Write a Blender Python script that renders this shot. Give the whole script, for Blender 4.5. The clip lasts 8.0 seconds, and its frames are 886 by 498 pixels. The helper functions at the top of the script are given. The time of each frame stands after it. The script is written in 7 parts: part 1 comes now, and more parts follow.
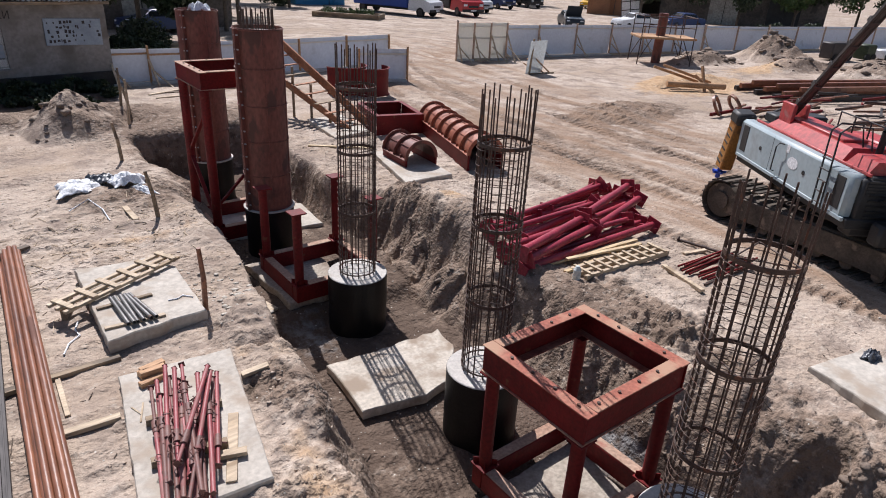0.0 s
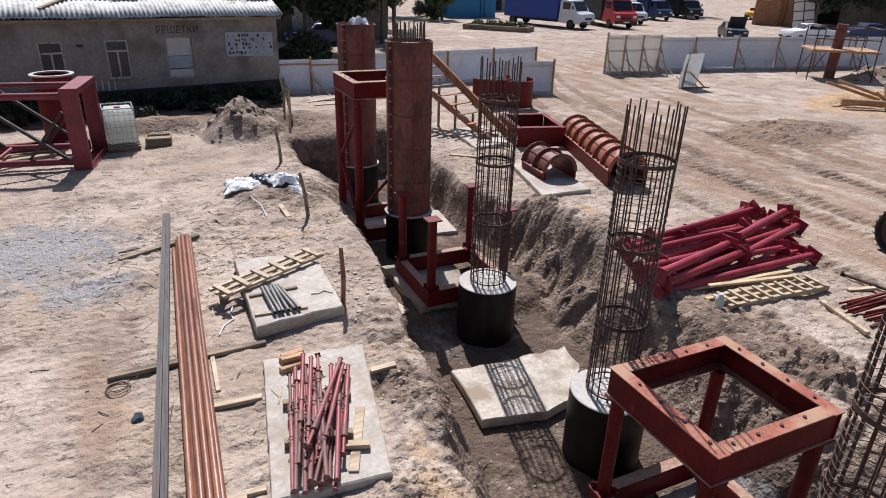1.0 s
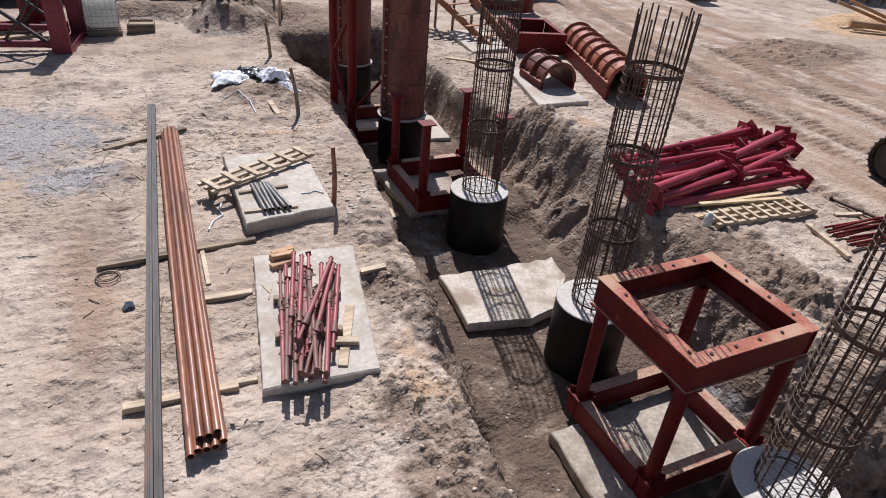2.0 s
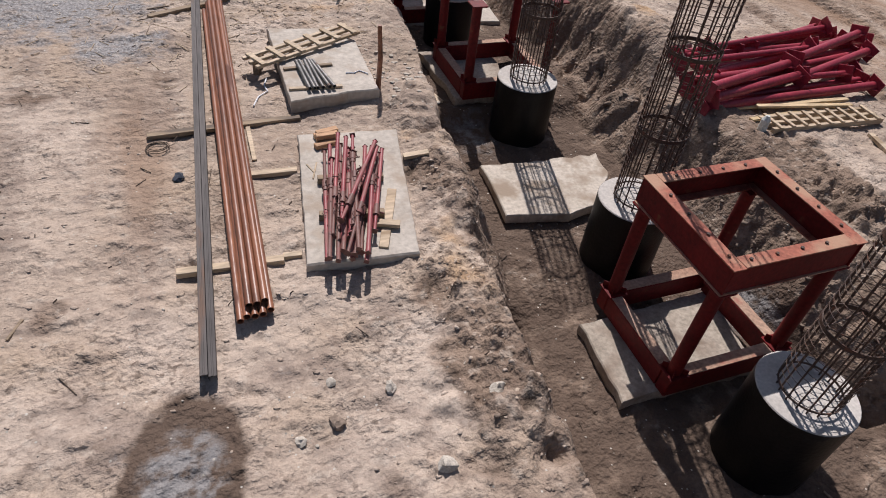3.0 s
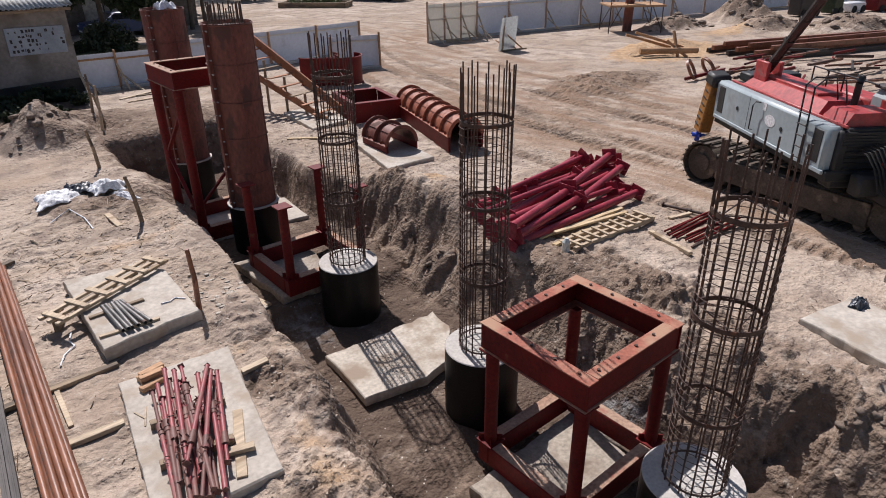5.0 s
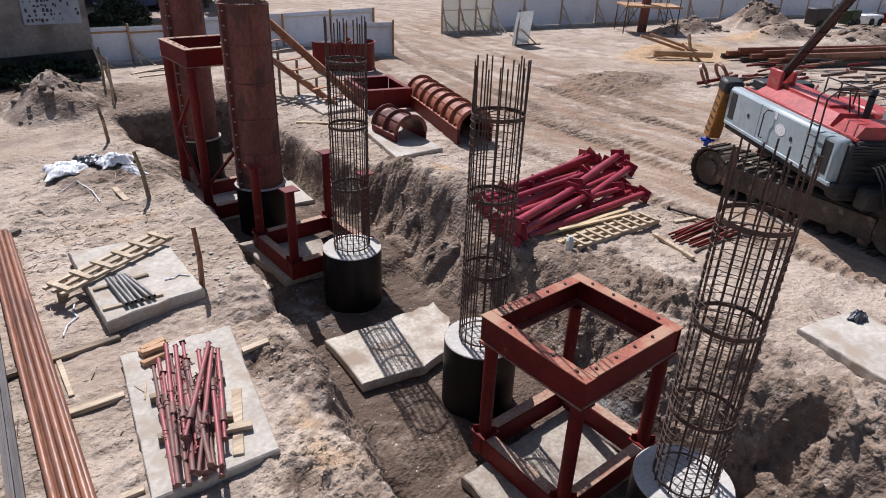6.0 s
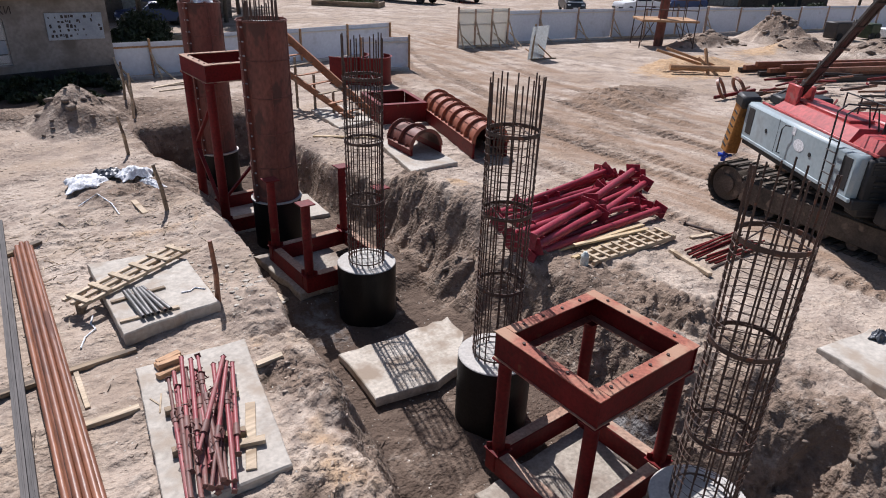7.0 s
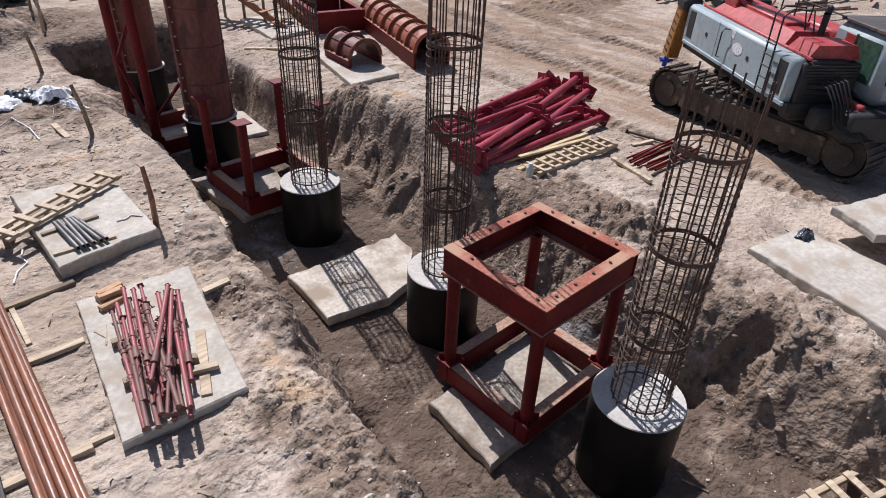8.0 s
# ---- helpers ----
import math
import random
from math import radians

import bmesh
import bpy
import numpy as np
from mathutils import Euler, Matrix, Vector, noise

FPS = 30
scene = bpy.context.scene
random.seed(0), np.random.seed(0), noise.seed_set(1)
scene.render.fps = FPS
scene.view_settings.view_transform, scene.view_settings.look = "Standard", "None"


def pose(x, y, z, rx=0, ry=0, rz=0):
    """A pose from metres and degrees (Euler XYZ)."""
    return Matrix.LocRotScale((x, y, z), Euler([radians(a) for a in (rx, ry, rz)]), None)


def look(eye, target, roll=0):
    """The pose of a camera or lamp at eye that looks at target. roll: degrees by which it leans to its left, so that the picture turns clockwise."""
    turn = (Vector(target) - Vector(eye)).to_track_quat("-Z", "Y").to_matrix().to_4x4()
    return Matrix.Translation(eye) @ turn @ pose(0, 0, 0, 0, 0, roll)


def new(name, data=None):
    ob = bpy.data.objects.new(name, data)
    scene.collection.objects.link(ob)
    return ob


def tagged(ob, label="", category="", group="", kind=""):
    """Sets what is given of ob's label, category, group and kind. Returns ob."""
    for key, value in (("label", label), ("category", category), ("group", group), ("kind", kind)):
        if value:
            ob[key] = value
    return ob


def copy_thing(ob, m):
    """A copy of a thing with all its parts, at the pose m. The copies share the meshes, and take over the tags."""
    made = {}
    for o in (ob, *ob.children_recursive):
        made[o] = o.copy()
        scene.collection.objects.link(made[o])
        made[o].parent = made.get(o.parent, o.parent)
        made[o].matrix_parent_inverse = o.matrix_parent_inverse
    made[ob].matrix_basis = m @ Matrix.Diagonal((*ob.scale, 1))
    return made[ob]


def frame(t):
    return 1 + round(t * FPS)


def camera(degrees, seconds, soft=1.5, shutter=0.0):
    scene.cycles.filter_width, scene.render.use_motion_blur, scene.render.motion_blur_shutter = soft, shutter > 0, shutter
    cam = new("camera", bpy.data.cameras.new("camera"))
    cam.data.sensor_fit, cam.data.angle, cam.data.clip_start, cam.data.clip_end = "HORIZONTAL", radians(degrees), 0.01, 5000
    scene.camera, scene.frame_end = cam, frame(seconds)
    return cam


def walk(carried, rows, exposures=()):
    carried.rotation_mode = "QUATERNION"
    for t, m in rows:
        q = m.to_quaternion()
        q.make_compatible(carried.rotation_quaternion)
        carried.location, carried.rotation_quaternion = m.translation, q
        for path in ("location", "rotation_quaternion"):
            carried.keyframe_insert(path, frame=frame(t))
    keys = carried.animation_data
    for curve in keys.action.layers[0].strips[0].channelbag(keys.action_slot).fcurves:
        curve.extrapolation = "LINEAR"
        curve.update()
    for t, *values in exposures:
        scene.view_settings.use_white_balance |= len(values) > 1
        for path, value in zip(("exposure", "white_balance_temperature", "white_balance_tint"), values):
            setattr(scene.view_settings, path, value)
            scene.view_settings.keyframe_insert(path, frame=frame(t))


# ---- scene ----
cam = camera(70.2, 8.0, 1.0)
PATH = [
    (0, (-4.934, -2.037, 4.976), (-3.802, -0.613, 4.144), 3.1),
    (0.5, (-4.925, -2.022, 4.944), (-4.042, -0.454, 4.071), 0.8),
    (1, (-4.93, -2.078, 5.005), (-4.153, -0.427, 4.188), 1.7),
    (1.5, (-4.889, -2.049, 4.917), (-4.095, -0.417, 4.076), 3.0),
    (1.7, (-4.935, -2.039, 4.918), (-4.147, -0.451, 3.991), 3.9),
    (2.8, (-5.072, -2.052, 4.9), (-4.364, -0.712, 3.595), 7.6),
    (3, (-5.104, -2.057, 4.913), (-4.486, -0.714, 3.566), 7.3),
    (3.5, (-5.157, -2.035, 4.961), (-4.889, -0.613, 3.58), 5.7),
    (4, (-5.016, -2.037, 4.941), (-4.418, -0.624, 3.658), 2.7),
    (4.2, (-4.969, -2.024, 4.946), (-4.229, -0.668, 3.674), -1.4),
    (4.4, (-4.948, -2.004, 4.953), (-4.038, -0.738, 3.700), -2.7),
    (4.5, (-4.946, -2.0, 4.954), (-3.95, -0.728, 3.774), -2.0),
    (4.7, (-4.963, -2.024, 4.952), (-3.846, -0.699, 3.954), -1.1),
    (5.8, (-5.059, -2.039, 4.964), (-3.927, -0.587, 4.185), 1.4),
    (6, (-5.057, -2.041, 4.97), (-3.915, -0.668, 4.07), 2.3),
    (6.1, (-5.051, -2.034, 4.982), (-3.877, -0.706, 4.055), 1.9),
    (6.2, (-5.039, -2.016, 4.998), (-3.865, -0.710, 4.041), 2.3),
    (6.3, (-5.027, -1.996, 5.014), (-3.869, -0.682, 4.048), 2.2),
    (6.4, (-5.017, -1.978, 5.027), (-3.873, -0.620, 4.107), 1.3),
    (6.5, (-5.013, -1.971, 5.032), (-3.895, -0.568, 4.149), 1.1),
    (6.6, (-5.016, -1.977, 5.031), (-3.876, -0.552, 4.213), 1.1),
    (6.8, (-5.032, -2.009, 5.022), (-3.914, -0.563, 4.211), 1.1),
    (7, (-5.042, -2.03, 5.008), (-3.927, -0.614, 4.141), 2.0),
    (7.2, (-5.033, -2.026, 4.994), (-3.906, -0.658, 4.068), 2.5),
    (7.4, (-5.017, -2.016, 4.984), (-3.873, -0.670, 4.045), 2.3),
    (7.5, (-5.01, -2.011, 4.983), (-3.877, -0.675, 4.018), 2.8),
    (7.7, (-5.003, -2.003, 4.994), (-3.867, -0.695, 3.995), 2.8),
    (7.9, (-5.001, -1.997, 5.022), (-3.834, -0.756, 3.974), 3.0),
    (8, (-5.001, -1.994, 5.038), (-3.84, -0.794, 3.937), 2.6),
]
EXPOSURES = [(0, 0.28, 6180, 15), (1.7, 0.28, 6150, 15), (3.0, -0.08, 6480, 17), (3.5, -0.04, 6680, 17), (4.0, 0.02, 6680, 17.5), (4.7, 0.04, 6550, 17), (5.8, 0.24, 6120, 15), (8, 0.23, 6080, 15)]
walk(cam, [(t, look(eye, target, roll)) for t, eye, target, roll in PATH], EXPOSURES)

# ---- light ----
SUN_WAY = Vector((0.150, 0.600, 0.786))          # towards the sun
world = bpy.data.worlds.new("sky")
scene.world = world
world.use_nodes = True
wt = world.node_tree
sky = wt.nodes.new("ShaderNodeTexSky")
sky.sky_type, sky.sun_disc = "NISHITA", False
sky.sun_elevation, sky.sun_rotation = math.asin(SUN_WAY.z), math.atan2(SUN_WAY.x, SUN_WAY.y)
sky.dust_density = 1.5
wt.links.new(sky.outputs[0], wt.nodes["Background"].inputs[0])
wt.nodes["Background"].inputs[1].default_value = 0.066
sun = new("sun", bpy.data.lights.new("sun", "SUN"))
sun.data.energy, sun.data.angle, sun.data.color = 5.0, radians(0.53), (1.0, 0.97, 0.93)
sun.matrix_world = look((0, 0, 40), Vector((0, 0, 40)) - SUN_WAY)


# ---- materials ----
def surface(name, dark, light, scale=3.0, rough=0.7, metal=0.0, bump=0.3, bump_scale=40.0, spot=None, spot_scale=6.0,
            spot_cut=0.6, spot_rough=0.85, stretch=(1, 1, 1), fine=0.35, gloss=0.5, milky=0.0, soft=0.06):
    """A surface of two tones at two scales, with fine relief and, if spot is given, patches of a third tone (rust, dirt, wear)."""
    m = bpy.data.materials.new(name)
    m.use_nodes = True
    nt = m.node_tree
    n, link = nt.nodes, nt.links.new
    bsdf = n["Principled BSDF"]
    co, info, add, sc = n.new("ShaderNodeTexCoord"), n.new("ShaderNodeObjectInfo"), n.new("ShaderNodeVectorMath"), n.new("ShaderNodeVectorMath")
    link(info.outputs["Random"], add.inputs[1])
    mul = n.new("ShaderNodeVectorMath")
    mul.operation = "MULTIPLY"
    mul.inputs[1].default_value = (13, 17, 19)
    link(info.outputs["Random"], mul.inputs[0])
    link(mul.outputs[0], add.inputs[1])
    link(co.outputs["Object"], add.inputs[0])
    sc.operation = "MULTIPLY"
    sc.inputs[1].default_value = stretch
    link(add.outputs[0], sc.inputs[0])

    def tex(s, detail=6.0):
        t = n.new("ShaderNodeTexNoise")
        t.inputs["Scale"].default_value, t.inputs["Detail"].default_value = s, detail
        link(sc.outputs[0], t.inputs["Vector"])
        return t

    def ramp(src, lo, hi):
        r = n.new("ShaderNodeMapRange")
        r.inputs[1].default_value, r.inputs[2].default_value = lo, hi
        link(src, r.inputs[0])
        return r.outputs[0]

    def mix(fac, a, b):
        x = n.new("ShaderNodeMix")
        x.data_type = "RGBA"
        for sock, v in ((x.inputs[6], a), (x.inputs[7], b)):
            if isinstance(v, tuple):
                sock.default_value = (*v, 1)
            else:
                link(v, sock)
        if isinstance(fac, float):
            x.inputs[0].default_value = fac
        else:
            link(fac, x.inputs[0])
        return x.outputs[2]

    big, small = tex(scale), tex(scale * 11)
    col = mix(ramp(big.outputs[0], 0.3, 0.7), dark, light)
    shade = n.new("ShaderNodeMix")
    shade.data_type, shade.blend_type = "RGBA", "MULTIPLY"
    shade.inputs[0].default_value = 1.0
    link(col, shade.inputs[6])
    g = n.new("ShaderNodeMapRange")
    g.inputs[1].default_value, g.inputs[2].default_value, g.inputs[3].default_value, g.inputs[4].default_value = 0.3, 0.7, 1 - fine, 1 + fine * 0.6
    link(small.outputs[0], g.inputs[0])
    link(g.outputs[0], shade.inputs[7])
    col = shade.outputs[2]
    bsdf.inputs["Roughness"].default_value, bsdf.inputs["Metallic"].default_value = rough, metal
    bsdf.inputs["Specular IOR Level"].default_value = gloss
    if milky:
        bsdf.inputs["Subsurface Weight"].default_value, bsdf.inputs["Subsurface Scale"].default_value = milky, 0.6
        bsdf.inputs["Subsurface Radius"].default_value = (1.0, 1.0, 0.9)
    if spot:
        mask = ramp(tex(spot_scale, 8.0).outputs[0], spot_cut, spot_cut + soft)
        col = mix(mask, col, spot)
        r = n.new("ShaderNodeMapRange")
        r.inputs[3].default_value, r.inputs[4].default_value = rough, spot_rough
        link(mask, r.inputs[0])
        link(r.outputs[0], bsdf.inputs["Roughness"])
        if metal > 0:
            q = n.new("ShaderNodeMapRange")
            q.inputs[3].default_value, q.inputs[4].default_value = metal, 0.0
            link(mask, q.inputs[0])
            link(q.outputs[0], bsdf.inputs["Metallic"])
    link(col, bsdf.inputs["Base Color"])
    if bump:
        b = n.new("ShaderNodeBump")
        b.inputs["Strength"].default_value, b.inputs["Distance"].default_value = bump, 0.02
        link(tex(bump_scale).outputs[0], b.inputs["Height"])
        link(b.outputs[0], bsdf.inputs["Normal"])
    return m


def soil_material():
    """Dry trampled sand, dug soil where the attribute 'dug' says so, grey crushed stone where 'gravel' says so, wet
    patches and painted shade by one more attribute.
    """
    m = bpy.data.materials.new("sandy_soil")
    m.use_nodes = True
    nt = m.node_tree
    n, link = nt.nodes, nt.links.new
    bsdf = n["Principled BSDF"]
    bsdf.inputs["Roughness"].default_value = 0.95
    bsdf.inputs["Specular IOR Level"].default_value = 0.15
    co = n.new("ShaderNodeTexCoord")

    def tex(s, detail=6.0, rough=0.55, kind="ShaderNodeTexNoise"):
        t = n.new(kind)
        t.inputs["Scale"].default_value = s
        t.inputs["Detail"].default_value = detail
        t.inputs["Roughness"].default_value = rough
        link(co.outputs["Object"], t.inputs["Vector"])
        return t.outputs[0]

    def rng(src, a, b, c=0.0, d=1.0):
        r = n.new("ShaderNodeMapRange")
        for k, v in enumerate((a, b, c, d)):
            r.inputs[k + 1].default_value = v
        link(src, r.inputs[0])
        return r.outputs[0]

    def mix(fac, a, b, blend="MIX"):
        x = n.new("ShaderNodeMix")
        x.data_type, x.blend_type = "RGBA", blend
        for sock, v in ((x.inputs[6], a), (x.inputs[7], b)):
            if isinstance(v, tuple):
                sock.default_value = (*v, 1)
            else:
                link(v, sock)
        if isinstance(fac, float):
            x.inputs[0].default_value = fac
        else:
            link(fac, x.inputs[0])
        return x.outputs[2]

    def attr(name):
        a = n.new("ShaderNodeAttribute")
        a.attribute_name = name
        return a.outputs["Fac"]

    def math_(op, a, b):
        x = n.new("ShaderNodeMath")
        x.operation, x.use_clamp = op, True
        for sock, v in zip(x.inputs, (a, b)):
            if isinstance(v, float):
                sock.default_value = v
            else:
                link(v, sock)
        return x.outputs[0]

    sand = mix(rng(tex(0.28, 5.0), 0.36, 0.64), (0.355, 0.277, 0.213), (0.5, 0.415, 0.342))
    sand = mix(rng(tex(0.75, 6.0), 0.5, 0.68, 0.0, 0.75), sand, (0.36, 0.275, 0.2))
    sand = mix(rng(tex(1.1, 8.0, 0.62), 0.47, 0.63, 0.0, 0.85), sand, (0.235, 0.182, 0.147))
    sand = mix(rng(tex(4.0, 5.0), 0.57, 0.68, 0.0, 0.5), sand, (0.22, 0.17, 0.14))
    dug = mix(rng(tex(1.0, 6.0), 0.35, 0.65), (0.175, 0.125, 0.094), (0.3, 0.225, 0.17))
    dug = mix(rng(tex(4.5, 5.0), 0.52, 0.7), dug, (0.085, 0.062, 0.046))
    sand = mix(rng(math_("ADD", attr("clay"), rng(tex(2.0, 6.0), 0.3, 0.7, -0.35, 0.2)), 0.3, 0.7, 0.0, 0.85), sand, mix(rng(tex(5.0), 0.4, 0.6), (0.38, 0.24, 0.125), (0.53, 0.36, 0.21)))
    # Mask of dug soil, with some bank shade painted into it.
    dug_shade_at = rng(math_("ADD", attr("dug"), rng(tex(2.2), 0.3, 0.7, -0.25, 0.25)), 0.35, 0.65)
    col = mix(dug_shade_at, sand, dug)
    stone = mix(rng(tex(30.0, 2.0), 0.35, 0.65), (0.15, 0.15, 0.155), (0.36, 0.355, 0.35))
    gravel_at = rng(math_("ADD", attr("gravel"), rng(tex(2.2, 8.0, 0.7), 0.3, 0.7, -0.6, 0.3)), 0.15, 0.6, 0.0, 0.9)
    col = mix(gravel_at, col, stone)
    churned = rng(tex(0.8, 5.0), 0.34, 0.58)
    specks = rng(math_("MULTIPLY", rng(tex(12.0, 3.0, 0.5), 0.56, 0.66), churned), 0.2, 0.9, 0.0, 0.75)
    col = mix(specks, col, (0.15, 0.115, 0.09))
    col = mix(rng(tex(16.0, 3.0, 0.5), 0.6, 0.7, 0.0, 0.5), col, (0.2, 0.155, 0.12))
    col = mix(rng(tex(7.0, 3.0, 0.5), 0.58, 0.7, 0.0, 0.35), col, (0.56, 0.49, 0.41))
    streak = n.new("ShaderNodeVectorMath")
    streak.operation = "MULTIPLY"
    streak.inputs[1].default_value = (1.7, 0.3, 1.0)
    link(co.outputs["Object"], streak.inputs[0])
    lines = n.new("ShaderNodeTexNoise")
    lines.inputs["Scale"].default_value, lines.inputs["Detail"].default_value = 1.0, 8.0
    link(streak.outputs[0], lines.inputs["Vector"])
    col = mix(math_("MULTIPLY", rng(lines.outputs[0], 0.42, 0.62, 0.0, 0.85), attr("rut")), col, (0.265, 0.176, 0.118))
    # Wet patch and painted shade share one dark brown to grey tone.
    damp_shade_at = rng(math_("ADD", attr("damp_shade"), rng(tex(2.5, 8.0), 0.3, 0.7, -0.2, 0.2)), 0.42, 0.62)
    col = mix(damp_shade_at, col, mix(rng(math_("MULTIPLY", rng(attr("damp_shade"), 0.75, 1.2), rng(tex(5.0, 7.0, 0.65), 0.36, 0.62)), 0.15, 0.75), (0.115, 0.082, 0.062), (0.24, 0.23, 0.222)))
    grain = rng(tex(45.0, 3.0), 0.25, 0.75, 0.84, 1.14)
    col = mix(1.0, col, grain, "MULTIPLY")
    peb = n.new("ShaderNodeTexVoronoi")
    peb.inputs["Scale"].default_value = 22.0
    link(co.outputs["Object"], peb.inputs["Vector"])
    pick = n.new("ShaderNodeSeparateColor")
    link(peb.outputs["Color"], pick.inputs[0])
    is_peb = math_("MULTIPLY", rng(peb.outputs["Distance"], 0.28, 0.2), rng(pick.outputs[0], 0.95, 0.96))
    col = mix(is_peb, col, mix(pick.outputs[1], (0.24, 0.22, 0.19), (0.58, 0.54, 0.47)))
    link(col, bsdf.inputs["Base Color"])
    b = n.new("ShaderNodeBump")
    b.inputs["Strength"].default_value, b.inputs["Distance"].default_value = 1.0, 0.065
    loose = math_("MAXIMUM", rng(tex(0.8, 5.0), 0.42, 0.62, 0.3, 1.0), dug_shade_at)
    wide = n.new("ShaderNodeVectorMath")
    wide.operation = "MULTIPLY"
    wide.inputs[1].default_value = (8.0, 10.0, 9.0)
    link(co.outputs["Object"], wide.inputs[0])
    scuff = n.new("ShaderNodeTexNoise")
    scuff.inputs["Scale"].default_value, scuff.inputs["Detail"].default_value = 1.0, 4.0
    link(wide.outputs[0], scuff.inputs["Vector"])
    relief = math_("MULTIPLY", math_("ADD", rng(tex(9.5, 4.0, 0.5), 0.2, 0.8, 0.0, 0.5), rng(tex(24.0, 3.0), 0.25, 0.75, 0.0, 0.2)), loose)
    lump = n.new("ShaderNodeTexVoronoi")
    lump.inputs["Scale"].default_value = 13.0
    shift = n.new("ShaderNodeMix")
    shift.data_type, shift.blend_type = "RGBA", "ADD"
    shift.inputs[0].default_value = 0.12
    link(co.outputs["Object"], shift.inputs[6])
    warp = n.new("ShaderNodeTexNoise")
    warp.inputs["Scale"].default_value = 6.0
    link(co.outputs["Object"], warp.inputs["Vector"])
    link(warp.outputs[1], shift.inputs[7])
    link(shift.outputs[2], lump.inputs["Vector"])
    relief = math_("ADD", relief, math_("MULTIPLY", rng(lump.outputs["Distance"], 0.1, 0.6, 0.16, 0.0), loose))
    relief = math_("ADD", relief, rng(scuff.outputs[0], 0.5, 0.66, 0.0, 0.16))
    link(relief, b.inputs["Height"])
    link(b.outputs[0], bsdf.inputs["Normal"])
    return m


M_SOIL = soil_material()
M_CONC = surface("concrete", (0.39, 0.345, 0.29), (0.53, 0.485, 0.42), 1.3, 0.9, bump=0.55, bump_scale=9, spot=(0.35, 0.285, 0.22), spot_scale=2.2, spot_cut=0.5, fine=0.2, soft=0.16)
M_TANCONC = surface("dusty_concrete", (0.42, 0.365, 0.295), (0.58, 0.52, 0.44), 1.6, 0.92, bump=0.6, bump_scale=9, spot=(0.29, 0.225, 0.165), spot_scale=2.6, spot_cut=0.46, fine=0.25, soft=0.18)
# Soiled concrete; its dark tone also stands for column shade on one slab.
M_DIRTYSHADECONC = surface("soiled_shaded_concrete", (0.31, 0.265, 0.21), (0.46, 0.4, 0.33), 2.0, 0.93, bump=0.6, bump_scale=10, spot=(0.2, 0.15, 0.11), spot_scale=2.0, spot_cut=0.48, fine=0.3, soft=0.18)
M_CAP = surface("fresh_concrete", (0.42, 0.39, 0.355), (0.54, 0.51, 0.465), 2.5, 0.85, bump=0.2, bump_scale=24, spot=(0.37, 0.315, 0.255), spot_scale=3.0, spot_cut=0.6, fine=0.18, soft=0.15)
M_BITUMEN = surface("bitumen_coat", (0.005, 0.005, 0.005), (0.011, 0.01, 0.01), 3, 0.42, bump=0.2, bump_scale=25, spot=(0.02, 0.017, 0.015), spot_scale=3, spot_cut=0.66, gloss=0.2)
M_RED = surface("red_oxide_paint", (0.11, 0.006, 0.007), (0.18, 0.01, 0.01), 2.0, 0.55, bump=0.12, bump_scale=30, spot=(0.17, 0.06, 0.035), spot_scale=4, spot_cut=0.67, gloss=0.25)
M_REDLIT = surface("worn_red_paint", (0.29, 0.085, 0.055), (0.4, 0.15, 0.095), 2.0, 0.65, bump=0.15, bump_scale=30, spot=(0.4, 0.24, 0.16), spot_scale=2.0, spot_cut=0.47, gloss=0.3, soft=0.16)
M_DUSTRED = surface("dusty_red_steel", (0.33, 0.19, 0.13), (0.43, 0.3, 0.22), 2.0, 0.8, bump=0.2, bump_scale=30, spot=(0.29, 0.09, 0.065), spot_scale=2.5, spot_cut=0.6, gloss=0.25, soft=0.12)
M_CRIMSON = surface("crimson_primer", (0.25, 0.02, 0.036), (0.37, 0.038, 0.06), 2.0, 0.42, bump=0.08, bump_scale=30, spot=(0.22, 0.09, 0.07), spot_scale=5, spot_cut=0.7)
M_FORM = surface("rusty_form_steel", (0.135, 0.035, 0.025), (0.215, 0.07, 0.047), 1.6, 0.6, bump=0.2, bump_scale=22, spot=(0.1, 0.045, 0.035), spot_scale=3, spot_cut=0.56, stretch=(1, 1, 0.5))
M_SHELL = surface("orange_primer_steel", (0.25, 0.065, 0.034), (0.38, 0.125, 0.062), 2.0, 0.6, bump=0.2, bump_scale=22, spot=(0.2, 0.075, 0.05), spot_scale=4, spot_cut=0.58)
M_REBAR = surface("rebar_steel", (0.04, 0.022, 0.016), (0.095, 0.05, 0.034), 5, 0.6, bump=0.4, bump_scale=90, spot=(0.14, 0.06, 0.035), spot_scale=9, spot_cut=0.6)
M_PIPE = surface("rusty_pipe_steel", (0.16, 0.06, 0.032), (0.3, 0.122, 0.064), 1.6, 0.4, gloss=0.5, bump=0.12, bump_scale=40, spot=(0.14, 0.06, 0.04), spot_scale=3, spot_cut=0.6, stretch=(1, 0.2, 1))
M_GREY = surface("mill_steel", (0.05, 0.045, 0.043), (0.105, 0.092, 0.086), 1.5, 0.62, 0.1, gloss=0.3, bump=0.08, bump_scale=40, spot=(0.2, 0.12, 0.08), spot_scale=2.5, spot_cut=0.62, stretch=(1, 0.15, 1))
M_WOOD = surface("raw_pine", (0.4, 0.3, 0.195), (0.58, 0.465, 0.33), 2.0, 0.75, bump=0.25, bump_scale=25, spot=(0.3, 0.22, 0.14), spot_scale=3, spot_cut=0.6, stretch=(0.2, 1, 1))
